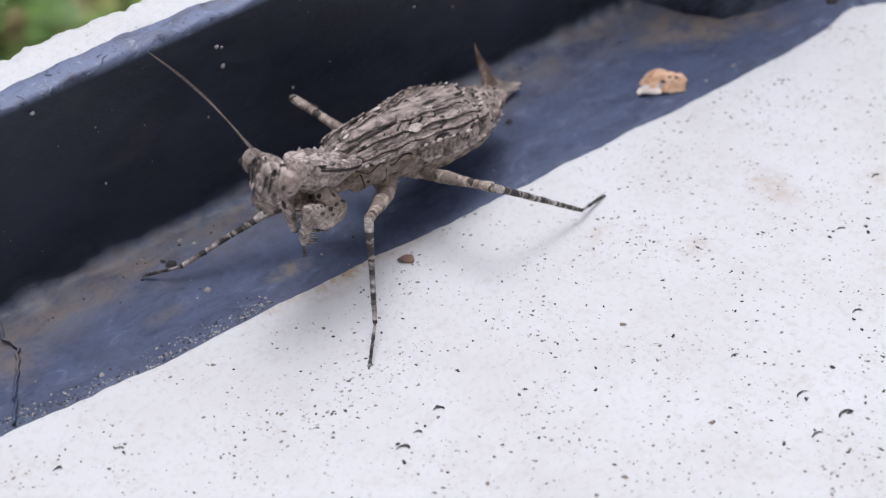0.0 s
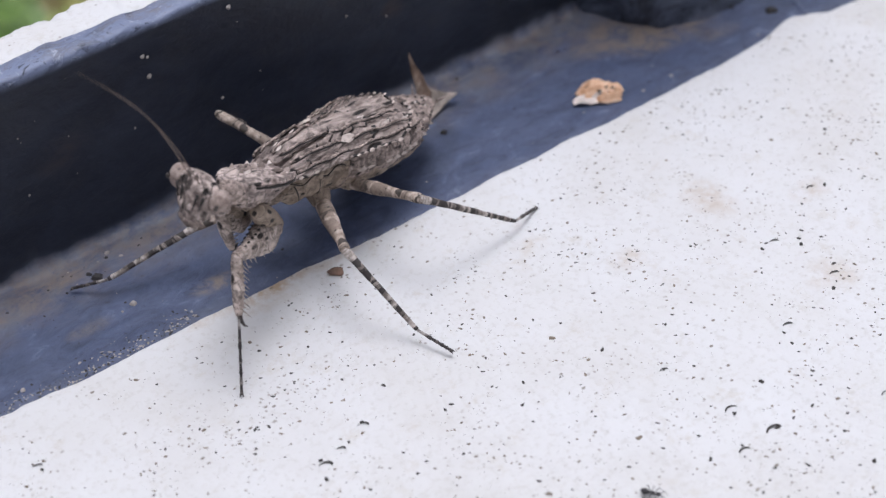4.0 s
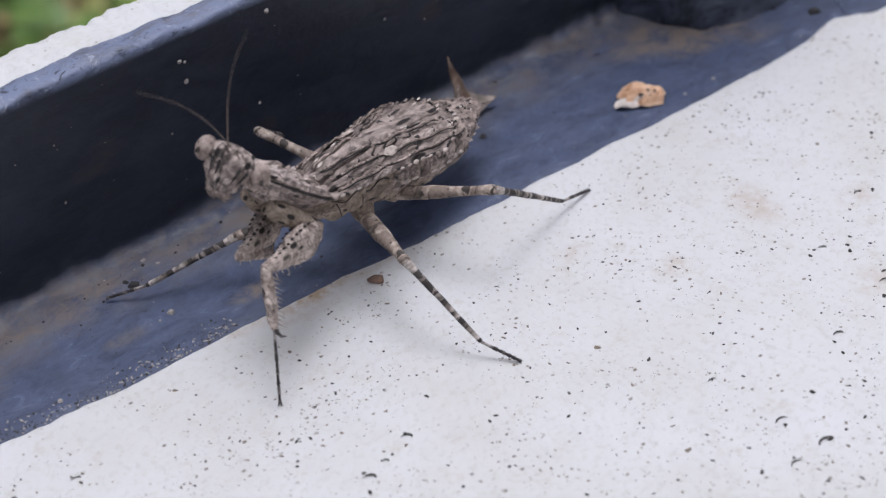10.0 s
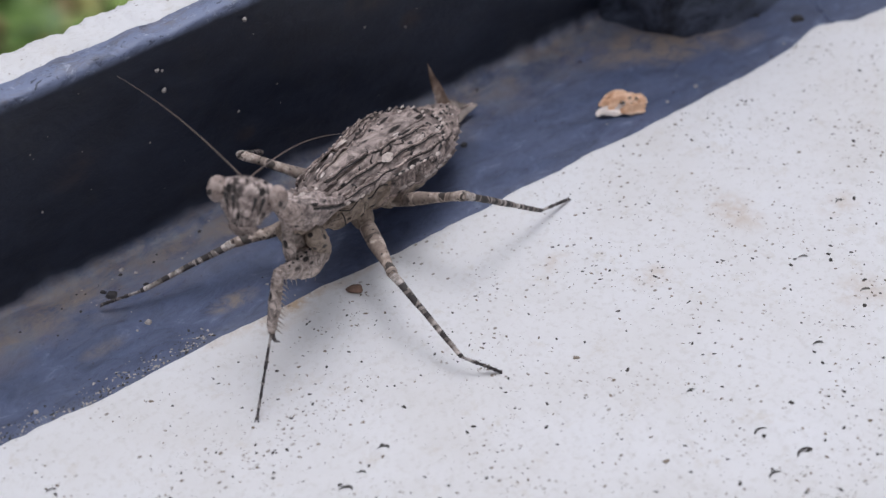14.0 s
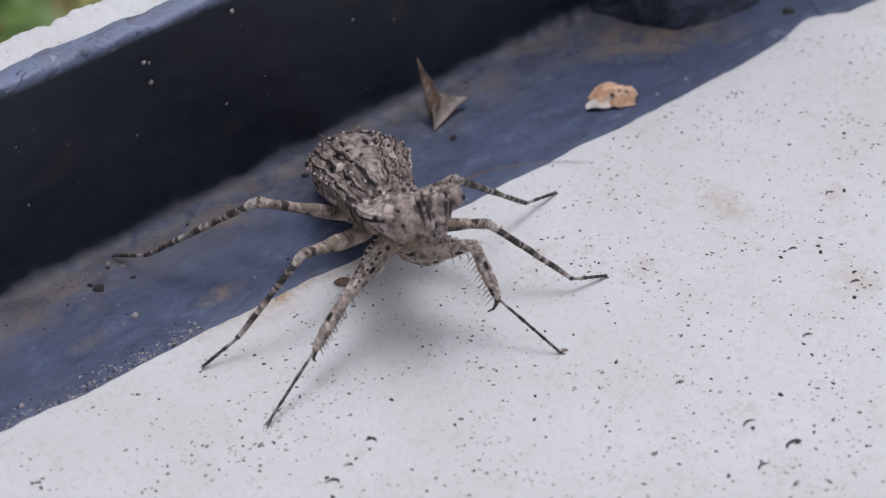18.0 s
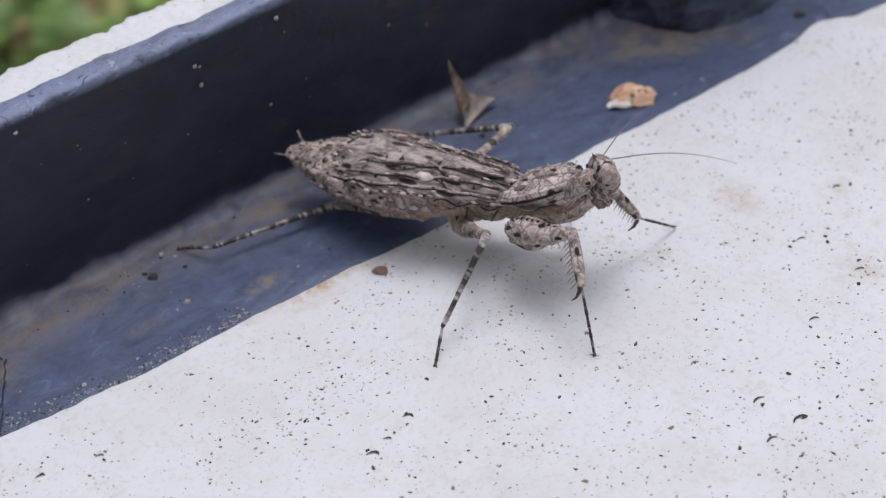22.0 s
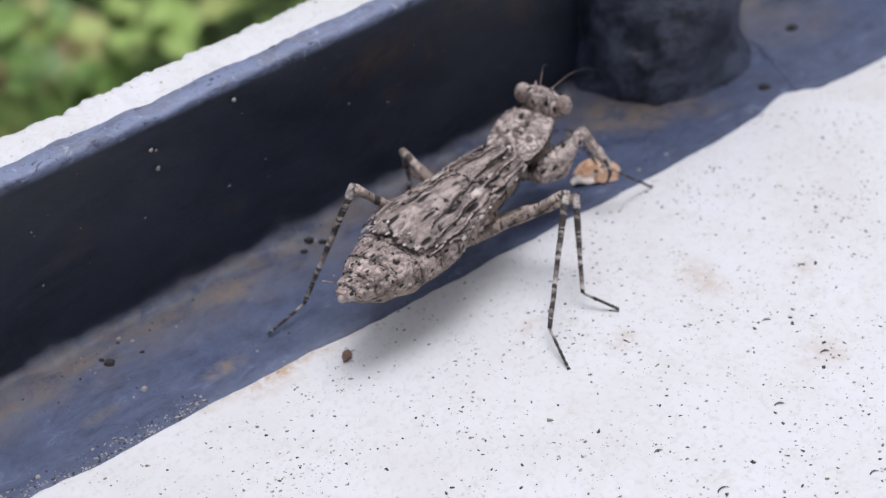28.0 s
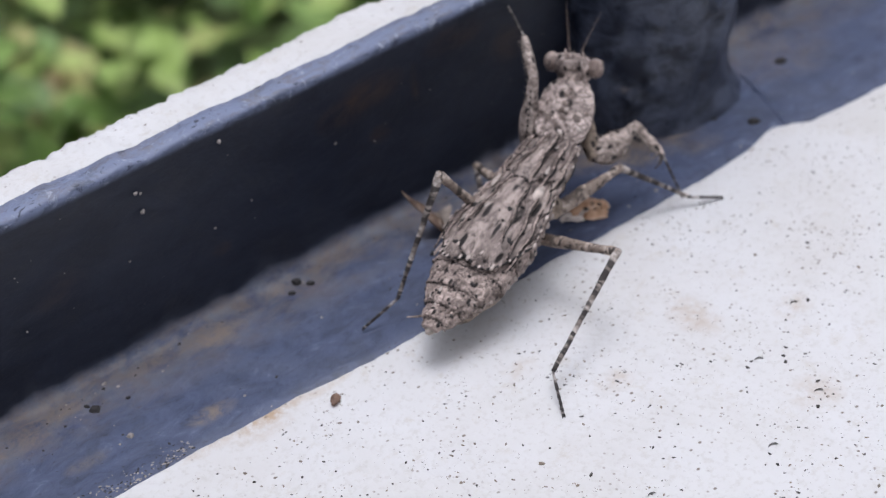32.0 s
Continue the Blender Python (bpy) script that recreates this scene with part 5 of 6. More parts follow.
for path in SEAM:
    fine_path = []
    for a, b in zip(path, path[1:]):
        fine_path += [Vector(a).lerp(Vector(b), k / 6) + Vector((rough(a[0] + k, a[1], 1, 1.3, 0.04), 0, 0)) for k in range(6)]
    part("weld_seam", wire(fine_path, 0.05 if path[0][0] > 0 else 0.02, 0.045 if path[0][0] > 0 else 0.015), BLACK, angle, "lumpy painted weld seam")

# running ant
ANT = mat_plain("black_ant", (0.03, 0.027, 0.03), 0.35, 0.4, 2000)
ant = new("ant")
tagged(ant, "small black ant running over the white plaster", "ant")
S = 0.55
part("gaster", ball(-0.13 * S, 0, 0.075 * S, 0.075 * S, 0.05 * S, 0.048 * S), ANT, ant)
part("thorax", ball(-0.02 * S, 0, 0.075 * S, 0.065 * S, 0.028 * S, 0.03 * S), ANT, ant)
part("head", ball(0.085 * S, 0, 0.08 * S, 0.042 * S, 0.036 * S, 0.032 * S), ANT, ant)
for s in (-1, 1):
    for k, x in enumerate((0.02, -0.02, -0.05)):
        part("leg", wire([(x * S, s * 0.02 * S, 0.07 * S), ((x + 0.05 * (1 - k)) * S, s * 0.1 * S, 0.12 * S), ((x + 0.1 * (1 - k)) * S, s * 0.17 * S, 0.004)], 0.005, 0.003, 5), ANT, ant)
    part("antenna", wire([(0.11 * S, s * 0.015 * S, 0.085 * S), (0.16 * S, s * 0.05 * S, 0.12 * S), (0.22 * S, s * 0.06 * S, 0.05 * S)], 0.004, 0.0025, 5), ANT, ant)

# ---------------------------------------------------------------- what moves
# joints of the mantis, in centimetres: seconds, x, y, z
JOINTS = {}
JOINTS["tail"] = [(0, 1.90, 0.77, 0.65), (3, 1.89, 0.86, 0.69), (3.5, 1.89, 0.84, 0.64), (6, 1.96, 0.96, 0.60), (9, 1.86, 0.75, 0.73), (11, 1.96, 0.70, 0.69), (12, 2.03, 0.75, 0.63), (12.5, 2.05, 0.74, 0.65), (13, 2.05, 0.86, 0.52), (14.5, 2.16, 1.03, 0.52), (16.5, 1.30, 1.12, 0.11), (17, 1.23, 1.22, 0.15), (18, 1.22, 1.36, 0.22), (19, 0.94, 1.64, 0.23), (19.5, 0.05, 1.64, 0.91), (20, -0.06, 1.77, 0.67), (22, 0.09, 1.44, 0.68), (23, -0.49, 1.18, 0.97), (23.5, -0.79, 1.26, 1.10), (24, -1.12, 0.88, 1.12), (24.5, -1.07, 0.76, 0.72), (25, -1.30, 0.16, 0.99), (25.5, -1.33, -0.14, 1.20), (27.5, -0.51, -0.12, 0.93), (28, 0.03, -0.39, 0.95), (28.5, 0.55, -0.56, 0.88), (29, 0.83, -0.52, 0.84), (30, 1.13, -0.62, 0.90), (31, 1.13, -0.59, 0.92), (31.5, 1.26, -0.63, 0.84), (32, 1.43, -0.42, 0.56)]
JOINTS["wing_base"] = [(0, -0.44, 0.17, 1.23), (3, -0.44, 0.18, 1.22), (3.5, -0.42, 0.12, 1.24), (6, -0.30, 0.09, 1.10), (9, -0.47, -0.11, 1.17), (11, -0.43, 0.11, 1.22), (12, -0.32, 0.11, 1.18), (12.5, -0.31, 0.09, 1.18), (13, -0.30, 0.01, 1.08), (14.5, -0.11, -0.01, 1.02), (16.5, -0.04, -0.49, 0.86), (17, 0.08, -0.59, 0.93), (18, 0.31, -0.64, 1.02), (19, 0.53, -0.56, 0.90), (19.5, 0.67, -0.71, 0.89), (20, 0.94, -0.75, 0.93), (22, 1.17, -1.05, 0.88), (23, 1.11, -1.02, 0.88), (23.5, 1.00, -0.78, 0.88), (24, 1.14, -0.70, 0.88), (24.5, 1.22, -0.69, 0.88), (25, 1.36, -0.36, 0.88), (25.5, 1.37, -0.05, 0.88), (27.5, 2.20, 0.08, 0.92), (28, 2.69, 0.20, 0.92), (28.5, 3.16, 0.22, 0.92), (29, 3.42, 0.29, 0.92), (30, 3.68, 0.32, 0.92), (31, 3.70, 0.31, 0.92), (31.5, 3.82, 0.30, 0.92), (32, 3.70, 0.25, 1.14)]
JOINTS["neck"] = [(0, -1.09, -0.22, 1.68), (3, -1.08, -0.23, 1.68), (3.5, -1.07, -0.30, 1.67), (6, -0.90, -0.41, 1.55), (7.8, -0.90, -0.41, 1.55), (8.3, -1.12, -0.35, 1.72), (9, -1.12, -0.35, 1.72), (11, -1.09, 0.17, 1.87), (12, -0.95, 0.09, 1.85), (12.5, -0.95, -0.01, 1.84), (13, -0.85, -0.43, 1.56), (14.5, -0.66, -0.50, 1.49), (16.5, -0.49, -1.15, 1.22), (17, -0.34, -1.27, 1.32), (18, 0.02, -1.37, 1.43), (19, 0.30, -1.28, 1.37), (19.5, 0.79, -1.51, 1.27), (20, 1.11, -1.53, 1.28), (22, 1.38, -1.78, 1.31), (23, 1.45, -1.68, 1.36), (23.5, 1.56, -1.31, 1.31), (24, 1.68, -1.22, 1.35), (24.5, 1.61, -1.14, 1.50), (25, 2.20, -0.06, 0.99), (25.5, 2.21, 0.23, 1.03), (27.5, 3.05, 0.46, 1.02), (28, 3.51, 0.61, 1.03), (28.5, 3.96, 0.67, 1.01), (29, 4.24, 0.71, 0.97), (30, 4.53, 0.73, 1.01), (31, 4.59, 0.61, 0.94), (31.5, 4.59, 0.83, 1.05), (32, 4.36, 0.75, 1.42)]
JOINTS["eye_left"] = [(0, -1.47, -0.67, 1.99), (3, -1.47, -0.66, 1.99), (3.5, -1.47, -0.73, 1.95), (6, -1.08, -0.85, 1.99), (7.8, -1.08, -0.85, 1.99), (8.3, -1.50, -0.67, 2.12), (9, -1.50, -0.67, 2.12), (10, -1.26, -0.16, 2.04), (11, -1.07, 0.47, 2.05), (12, -1.01, 0.40, 2.05), (12.5, -1.03, 0.30, 2.04), (13, -1.11, -0.74, 2.03), (14.5, -0.89, -0.79, 1.94), (16.5, -0.41, -1.56, 1.47), (17, -0.25, -1.67, 1.55), (18, 0.57, -1.41, 1.48), (19, 0.85, -1.43, 1.32), (19.5, 0.90, -1.89, 1.46), (20, 1.22, -1.90, 1.52), (22, 1.50, -2.16, 1.53), (23, 1.74, -1.45, 1.41), (23.5, 1.82, -1.08, 1.34), (24, 1.76, -1.04, 1.51), (24.5, 1.60, -0.91, 1.70), (25, 2.33, 0.40, 1.09), (25.5, 2.36, 0.62, 1.14), (27.5, 2.91, 0.66, 1.26), (28, 3.41, 0.80, 1.26), (28.5, 3.81, 0.87, 1.25), (29, 4.06, 0.88, 1.19), (30, 4.42, 0.92, 1.24), (31, 4.54, 0.73, 1.14), (31.5, 4.69, 1.28, 1.07), (32, 4.38, 1.15, 1.58)]
JOINTS["eye_right"] = [(0, -1.52, -0.07, 1.97), (3, -1.52, -0.05, 2.01), (3.5, -1.52, -0.13, 2.03), (6, -1.45, -0.40, 1.89), (7.8, -1.45, -0.40, 1.89), (8.3, -1.26, -0.12, 1.98), (9, -1.26, -0.12, 1.98), (10, -1.34, -0.05, 2.11), (11, -1.52, 0.15, 2.34), (12, -1.46, 0.05, 2.29), (12.5, -1.48, -0.03, 2.28), (13, -1.47, -0.28, 2.10), (14.5, -1.32, -0.37, 2.05), (16.5, -0.73, -1.05, 1.34), (17, -0.63, -1.21, 1.42), (18, -0.04, -1.37, 1.57), (19, 0.26, -1.49, 1.48), (19.5, 1.14, -1.36, 1.27), (20, 1.49, -1.41, 1.24), (22, 1.79, -1.66, 1.28), (23, 1.67, -2.04, 1.56), (23.5, 1.77, -1.69, 1.47), (24, 1.75, -1.65, 1.60), (24.5, 1.67, -1.53, 1.78), (25, 2.44, -0.22, 1.13), (25.5, 2.50, 0.01, 1.17), (27.5, 3.11, 0.04, 1.24), (28, 3.60, 0.19, 1.25), (28.5, 4.06, 0.28, 1.24), (29, 4.33, 0.29, 1.17), (30, 4.59, 0.29, 1.21), (31, 4.74, 0.13, 1.18), (31.5, 4.95, 0.69, 1.13), (32, 4.66, 0.60, 1.58)]
JOINTS["elbow_LF"] = [(0, -0.67, -0.11, 0.95), (3, -0.68, -0.08, 0.95), (3.5, -0.63, -0.18, 0.96), (6, -0.50, -0.18, 0.86), (9, -0.62, -0.38, 1.02), (11, -0.76, -0.28, 1.23), (12, -0.70, -0.27, 1.18), (12.5, -0.63, -0.27, 1.12), (13, -0.47, -0.29, 0.85), (14.5, -0.31, -0.31, 0.75), (16.5, -0.19, -0.62, 0.71), (17, 0.03, -0.94, 0.62), (18, 0.21, -0.92, 0.78), (19, 0.52, -0.85, 0.70), (19.5, 0.79, -0.93, 0.69), (20, 1.08, -1.01, 0.67), (22, 1.34, -1.30, 0.66), (23, 1.44, -1.23, 0.65), (23.5, 1.39, -0.88, 0.61), (24, 1.54, -0.77, 0.63), (24.5, 1.62, -0.85, 0.71), (25, 1.49, -0.11, 0.46), (25.5, 1.55, 0.20, 0.44), (27.5, 2.26, 0.37, 0.60), (28, 2.71, 0.54, 0.60), (28.5, 3.11, 0.58, 0.70), (29, 3.36, 0.64, 0.70), (30, 3.65, 0.73, 0.73), (31, 3.67, 0.85, 0.67), (31.5, 3.71, 0.69, 0.90), (32, 3.63, 0.72, 0.97)]
JOINTS["knee_LF"] = [(0, -1.21, -0.45, 1.44), (3, -1.22, -0.42, 1.44), (3.5, -1.31, -0.56, 1.18), (6, -1.12, -0.62, 1.13), (9, -1.32, -0.69, 1.27), (11, -1.54, -0.54, 1.26), (12, -1.49, -0.52, 1.25), (12.5, -1.40, -0.53, 1.24), (13, -1.16, -0.59, 1.12), (14.5, -0.99, -0.64, 0.98), (16.5, -0.22, -1.38, 0.90), (17, -0.00, -1.47, 1.22), (18, 0.60, -1.57, 1.01), (19, 0.85, -1.57, 0.80), (19.5, 1.39, -1.44, 0.58), (20, 1.70, -1.51, 0.88), (22, 1.96, -1.79, 0.88), (23, 2.16, -1.49, 0.80), (23.5, 2.09, -1.14, 0.88), (24, 2.23, -1.11, 0.86), (24.5, 2.32, -1.07, 1.02), (25, 2.21, -0.23, 0.58), (25.5, 2.28, -0.04, 0.51), (27.5, 2.93, 0.24, 0.62), (28, 3.38, 0.25, 0.63), (28.5, 3.68, 0.27, 0.48), (29, 3.85, 0.26, 0.41), (30, 4.02, 0.19, 0.41), (31, 4.03, 0.16, 0.47), (31.5, 4.14, 0.98, 1.30), (32, 3.82, 0.79, 1.75)]
JOINTS["ankle_LF"] = [(0, -1.20, -0.26, 0.92), (3, -1.19, -0.21, 0.93), (3.5, -1.52, -0.88, 0.76), (6, -1.44, -0.88, 0.73), (9, -1.51, -0.95, 0.79), (11, -1.65, -0.86, 0.80), (12, -1.54, -0.83, 0.80), (12.5, -1.55, -0.83, 0.79), (13, -1.45, -0.90, 0.74), (14.5, -1.26, -0.78, 0.51), (16.5, -0.30, -1.39, 0.34), (17, -0.01, -1.68, 0.70), (18, 0.59, -1.91, 0.55), (19, 0.98, -2.03, 0.43), (19.5, 1.40, -1.77, 0.13), (20, 1.77, -1.81, 0.53), (22, 2.16, -1.87, 0.52), (23, 2.37, -1.37, 0.43), (23.5, 2.29, -1.19, 0.53), (24, 2.40, -1.32, 0.39), (24.5, 2.57, -0.85, 0.60), (25, 2.73, -0.36, 0.59), (25.5, 2.74, -0.26, 0.60), (27.5, 3.79, 0.24, 0.57), (28, 3.85, 0.29, 0.64), (29, 4.03, 0.28, 0.75), (30, 4.14, 0.28, 0.78), (31, 4.19, 0.25, 0.78), (31.5, 4.11, 1.16, 1.56), (32, 4.06, 1.19, 2.03)]
JOINTS["foot_LF"] = [(0, -0.94, 0.21, 0.33), (3, -0.89, 0.28, 0.37), (3.5, -1.71, -1.06, 0.01), (11, -1.71, -1.01, 0.01), (12, -1.60, -0.98, 0.01), (13, -1.71, -1.05, 0.01), (14.5, -1.75, -1.09, 0.01), (16.5, -0.54, -2.04, 0.02), (17, 0.24, -2.00, 0.01), (18, 0.91, -2.42, 0.01), (19, 1.46, -2.54, 0.01), (19.5, 1.49, -2.54, 0.01), (20, 2.32, -2.09, 0.01), (21, 3.04, -1.59, 0.01), (22, 2.78, -1.79, 0.01), (23, 2.99, -1.06, 0.01), (23.5, 2.86, -0.99, 0.01), (24, 3.06, -1.07, 0.01), (24.5, 2.92, -0.70, 0.03), (25, 3.12, -0.35, 0.03), (25.5, 3.12, -0.36, 0.03), (27.5, 4.20, 0.31, 0.03), (28, 4.20, 0.31, 0.03), (29, 4.20, 0.31, 0.03), (30, 4.20, 0.31, 0.03), (31, 4.20, 0.31, 0.03), (31.5, 4.25, 1.80, 1.10), (32, 4.43, 1.88, 1.99)]
JOINTS["elbow_RF"] = [(0, -0.75, 0.21, 0.91), (3, -0.76, 0.21, 0.90), (3.5, -0.73, 0.16, 0.91), (6, -0.61, 0.09, 0.78), (9, -0.76, 0.02, 0.92), (11, -0.68, 0.38, 1.06), (12, -0.60, 0.34, 1.03), (12.5, -0.61, 0.28, 1.02), (13, -0.53, 0.01, 0.79), (14.5, -0.30, -0.07, 0.72), (16.5, -0.08, -0.71, 0.75), (17, 0.06, -0.87, 0.84), (18, 0.20, -0.84, 0.86), (19, 0.07, -0.74, 0.73), (19.5, 0.23, -1.07, 0.85), (20, 0.53, -1.10, 0.80), (21, 0.59, -1.55, 1.03), (22, 0.82, -1.39, 0.80), (23, 0.86, -1.41, 0.74), (23.5, 0.96, -1.16, 0.71), (24, 1.06, -1.16, 0.71), (24.5, 1.30, -0.98, 0.74), (25, 1.81, -0.32, 0.30), (25.5, 1.66, -0.26, 0.52), (27.5, 2.45, -0.15, 0.87), (28, 2.97, 0.01, 0.64), (28.5, 3.38, 0.10, 0.57), (29, 3.87, 0.38, 0.31), (30, 4.10, 0.32, 0.34), (31, 3.98, 0.31, 0.39), (31.5, 4.33, 0.22, 0.43), (32, 4.11, 0.13, 0.86)]
JOINTS["knee_RF"] = [(0, -1.20, -0.11, 1.35), (3, -1.19, -0.12, 1.35), (3.5, -1.18, -0.19, 1.35), (6, -1.01, -0.31, 1.22), (9, -1.23, -0.23, 1.39), (11, -1.13, 0.34, 1.60), (12, -1.02, 0.25, 1.60), (12.5, -1.03, 0.14, 1.58), (13, -0.95, -0.33, 1.25), (14.5, -0.70, -0.45, 1.17), (16.5, -0.86, -0.84, 0.76), (17, -0.68, -0.74, 0.59), (18, -0.54, -1.10, 0.71), (19, 0.05, -1.40, 1.19), (19.5, 0.50, -1.77, 1.13), (20, 0.69, -1.96, 1.12), (21, 0.93, -2.30, 1.30), (22, 1.08, -2.15, 1.15), (23, 1.48, -1.92, 0.60), (23.5, 1.58, -1.73, 0.80), (24, 1.80, -1.60, 0.83), (24.5, 2.02, -1.41, 0.86), (25, 2.47, -0.42, 0.73), (25.5, 2.37, -0.31, 0.76), (27.5, 3.08, -0.03, 0.92), (28, 3.64, 0.09, 0.81), (28.5, 3.98, 0.18, 0.98), (29, 4.46, 0.40, 0.77), (30, 4.73, 0.23, 0.70), (31, 4.63, 0.19, 0.73), (31.5, 4.88, 0.31, 0.74), (32, 4.90, 0.26, 0.86)]
JOINTS["ankle_RF"] = [(0, -1.17, -0.13, 0.98), (3, -1.17, -0.14, 0.97), (3.5, -1.15, -0.21, 0.97), (6, -0.98, -0.32, 0.84), (9, -1.23, -0.26, 1.02), (11, -0.94, -0.09, 0.97), (12, -0.74, -0.18, 1.03), (12.5, -0.73, -0.29, 1.03), (13, -0.94, -0.35, 0.88), (14.5, -0.68, -0.47, 0.80), (16.5, -1.02, -0.85, 0.23), (17, -1.00, -0.87, 0.14), (18, -0.99, -1.16, 0.34), (19, -0.18, -1.67, 0.73), (19.5, 0.33, -2.15, 0.72), (20, 0.35, -2.35, 0.80), (21, 0.67, -2.57, 0.82), (22, 0.80, -2.51, 0.79), (23, 1.23, -2.09, 0.14), (23.5, 1.82, -2.09, 0.53), (24, 2.01, -2.00, 0.50), (24.5, 2.23, -1.79, 0.52), (25, 2.72, -0.65, 0.48), (25.5, 2.63, -0.56, 0.48), (27.5, 3.10, -0.32, 0.60), (28, 3.80, -0.29, 0.54), (28.5, 3.95, -0.25, 0.69), (29, 4.60, -0.03, 0.60), (30, 4.85, -0.18, 0.53), (31, 4.78, -0.19, 0.53), (31.5, 4.89, -0.17, 0.57), (32, 4.81, -0.27, 0.74)]
JOINTS["foot_RF"] = [(0, -0.69, 0.16, 0.55), (3, -0.70, 0.16, 0.54), (6, -0.54, 0.04, 0.42), (9, -0.73, -0.06, 0.56), (11, -0.47, 0.74, 0.02), (12, -0.22, 0.73, 0.02), (12.5, -0.22, 0.60, 0.02), (13, -0.48, -0.06, 0.43), (14.5, -0.24, -0.13, 0.36), (16.5, -1.61, -1.32, 0.01), (18, -1.67, -1.34, 0.01), (19, -0.44, -1.88, 0.01), (19.5, 0.39, -2.49, 0.01), (20, 0.42, -2.48, 0.01), (21, 0.80, -2.66, 0.01), (22, 0.79, -2.70, 0.01), (23, 0.78, -2.72, 0.02), (23.5, 2.38, -2.35, 0.01), (24, 2.48, -2.47, 0.01), (24.5, 2.74, -2.20, 0.02), (25, 3.38, -0.73, 0.01), (25.5, 3.27, -0.66, 0.01), (27.5, 3.65, -0.14, 0.04), (28, 4.41, -0.34, 0.01), (28.5, 4.35, -0.35, 0.01), (29, 5.04, -0.37, 0.01), (30, 5.43, -0.43, 0.01), (31, 5.35, -0.43, 0.01), (31.5, 5.37, -0.50, 0.01), (32, 5.11, -0.31, 0.01)]
JOINTS["knee_LM"] = [(0, -0.63, -0.56, 1.08), (2, -0.70, -0.46, 1.02), (3, -0.65, -0.58, 1.10), (3.5, -0.36, -0.86, 0.88), (6, -0.10, -0.91, 0.78), (9, -0.23, -1.08, 0.87), (11, -0.05, -0.91, 0.72), (12, -0.11, -0.90, 0.72), (12.5, -0.00, -0.90, 0.71), (13, -0.08, -0.99, 0.75), (14, -0.01, -0.94, 0.66), (14.5, 0.09, -0.97, 0.64), (16.5, 0.93, -1.15, 0.58), (17, 1.27, -0.85, 0.30), (18, 1.07, -1.28, 0.82), (19, 1.42, -0.93, 0.72), (19.5, 1.34, -2.09, 0.37), (20, 1.43, -1.06, 0.57), (22, 1.64, -1.35, 0.51), (23, 1.81, -0.40, 1.00), (23.5, 1.67, -0.42, 0.91), (24, 1.60, 0.36, 0.41), (24.5, 1.72, 0.33, 0.44), (25, 1.66, 0.52, 0.60), (25.5, 1.59, 0.69, 0.63), (27.5, 1.60, 1.13, 0.99), (28, 2.02, 1.21, 0.90), (28.5, 3.01, 0.92, 1.11), (29, 3.40, 0.98, 1.01), (30, 3.57, 1.10, 0.92), (31, 3.62, 1.10, 0.88), (31.5, 3.18, 0.76, 1.40), (32, 3.33, 1.33, 0.52)]
JOINTS["ankle_LM"] = [(0, -0.91, -0.92, 0.18), (3, -0.99, -0.99, 0.22), (3.5, -0.08, -1.53, 0.15), (6, 0.12, -1.72, 0.14), (9, 0.06, -1.80, 0.19), (12, 0.19, -1.71, 0.13), (13, 0.14, -1.77, 0.12), (14.5, 0.06, -1.90, 0.21), (16.5, 1.59, -1.80, 0.16), (18, 1.60, -1.83, 0.15), (19, 2.23, -0.74, 0.13), (19.5, 2.29, -0.69, 0.14), (23, 2.30, -0.66, 0.14), (23.5, 2.26, -0.72, 0.14), (24, 0.76, 0.87, 0.16), (24.5, 0.83, 0.67, 0.08), (25, 0.84, 0.82, 0.08), (25.5, 0.87, 1.16, 0.08), (27.5, 1.89, 1.50, 0.08), (28, 2.41, 1.67, 0.08), (28.5, 2.85, 1.25, 0.12), (29, 2.85, 1.25, 0.12), (30, 2.85, 1.25, 0.12), (31, 2.85, 1.25, 0.12), (31.5, 2.99, 1.00, 0.40), (32, 2.84, 0.54, 0.19)]
JOINTS["foot_LM"] = [(0, -1.20, -1.20, 0.01), (3, -1.31, -1.24, 0.00), (3.5, -0.01, -1.92, 0.01), (6, 0.30, -2.05, 0.01), (11, 0.31, -2.07, 0.01), (12.5, 0.38, -2.04, 0.01), (13, 0.32, -2.10, 0.01), (14.5, 0.33, -2.07, 0.00), (16.5, 1.97, -1.88, 0.01), (18, 1.98, -1.89, 0.01), (19, 2.63, -0.84, 0.01), (23.5, 2.65, -0.83, 0.01), (24, 1.15, 0.96, 0.04), (24.5, 1.24, 0.74, 0.04), (25, 1.25, 0.89, 0.04), (25.5, 1.28, 1.23, 0.04), (27.5, 1.60, 1.20, 0.04), (28, 2.12, 1.37, 0.04), (28.5, 2.55, 1.37, 0.04), (29, 2.55, 1.37, 0.04), (30, 2.55, 1.37, 0.04), (31, 2.55, 1.37, 0.04), (31.5, 2.92, 1.15, 0.04), (32, 2.60, 0.19, 0.04)]
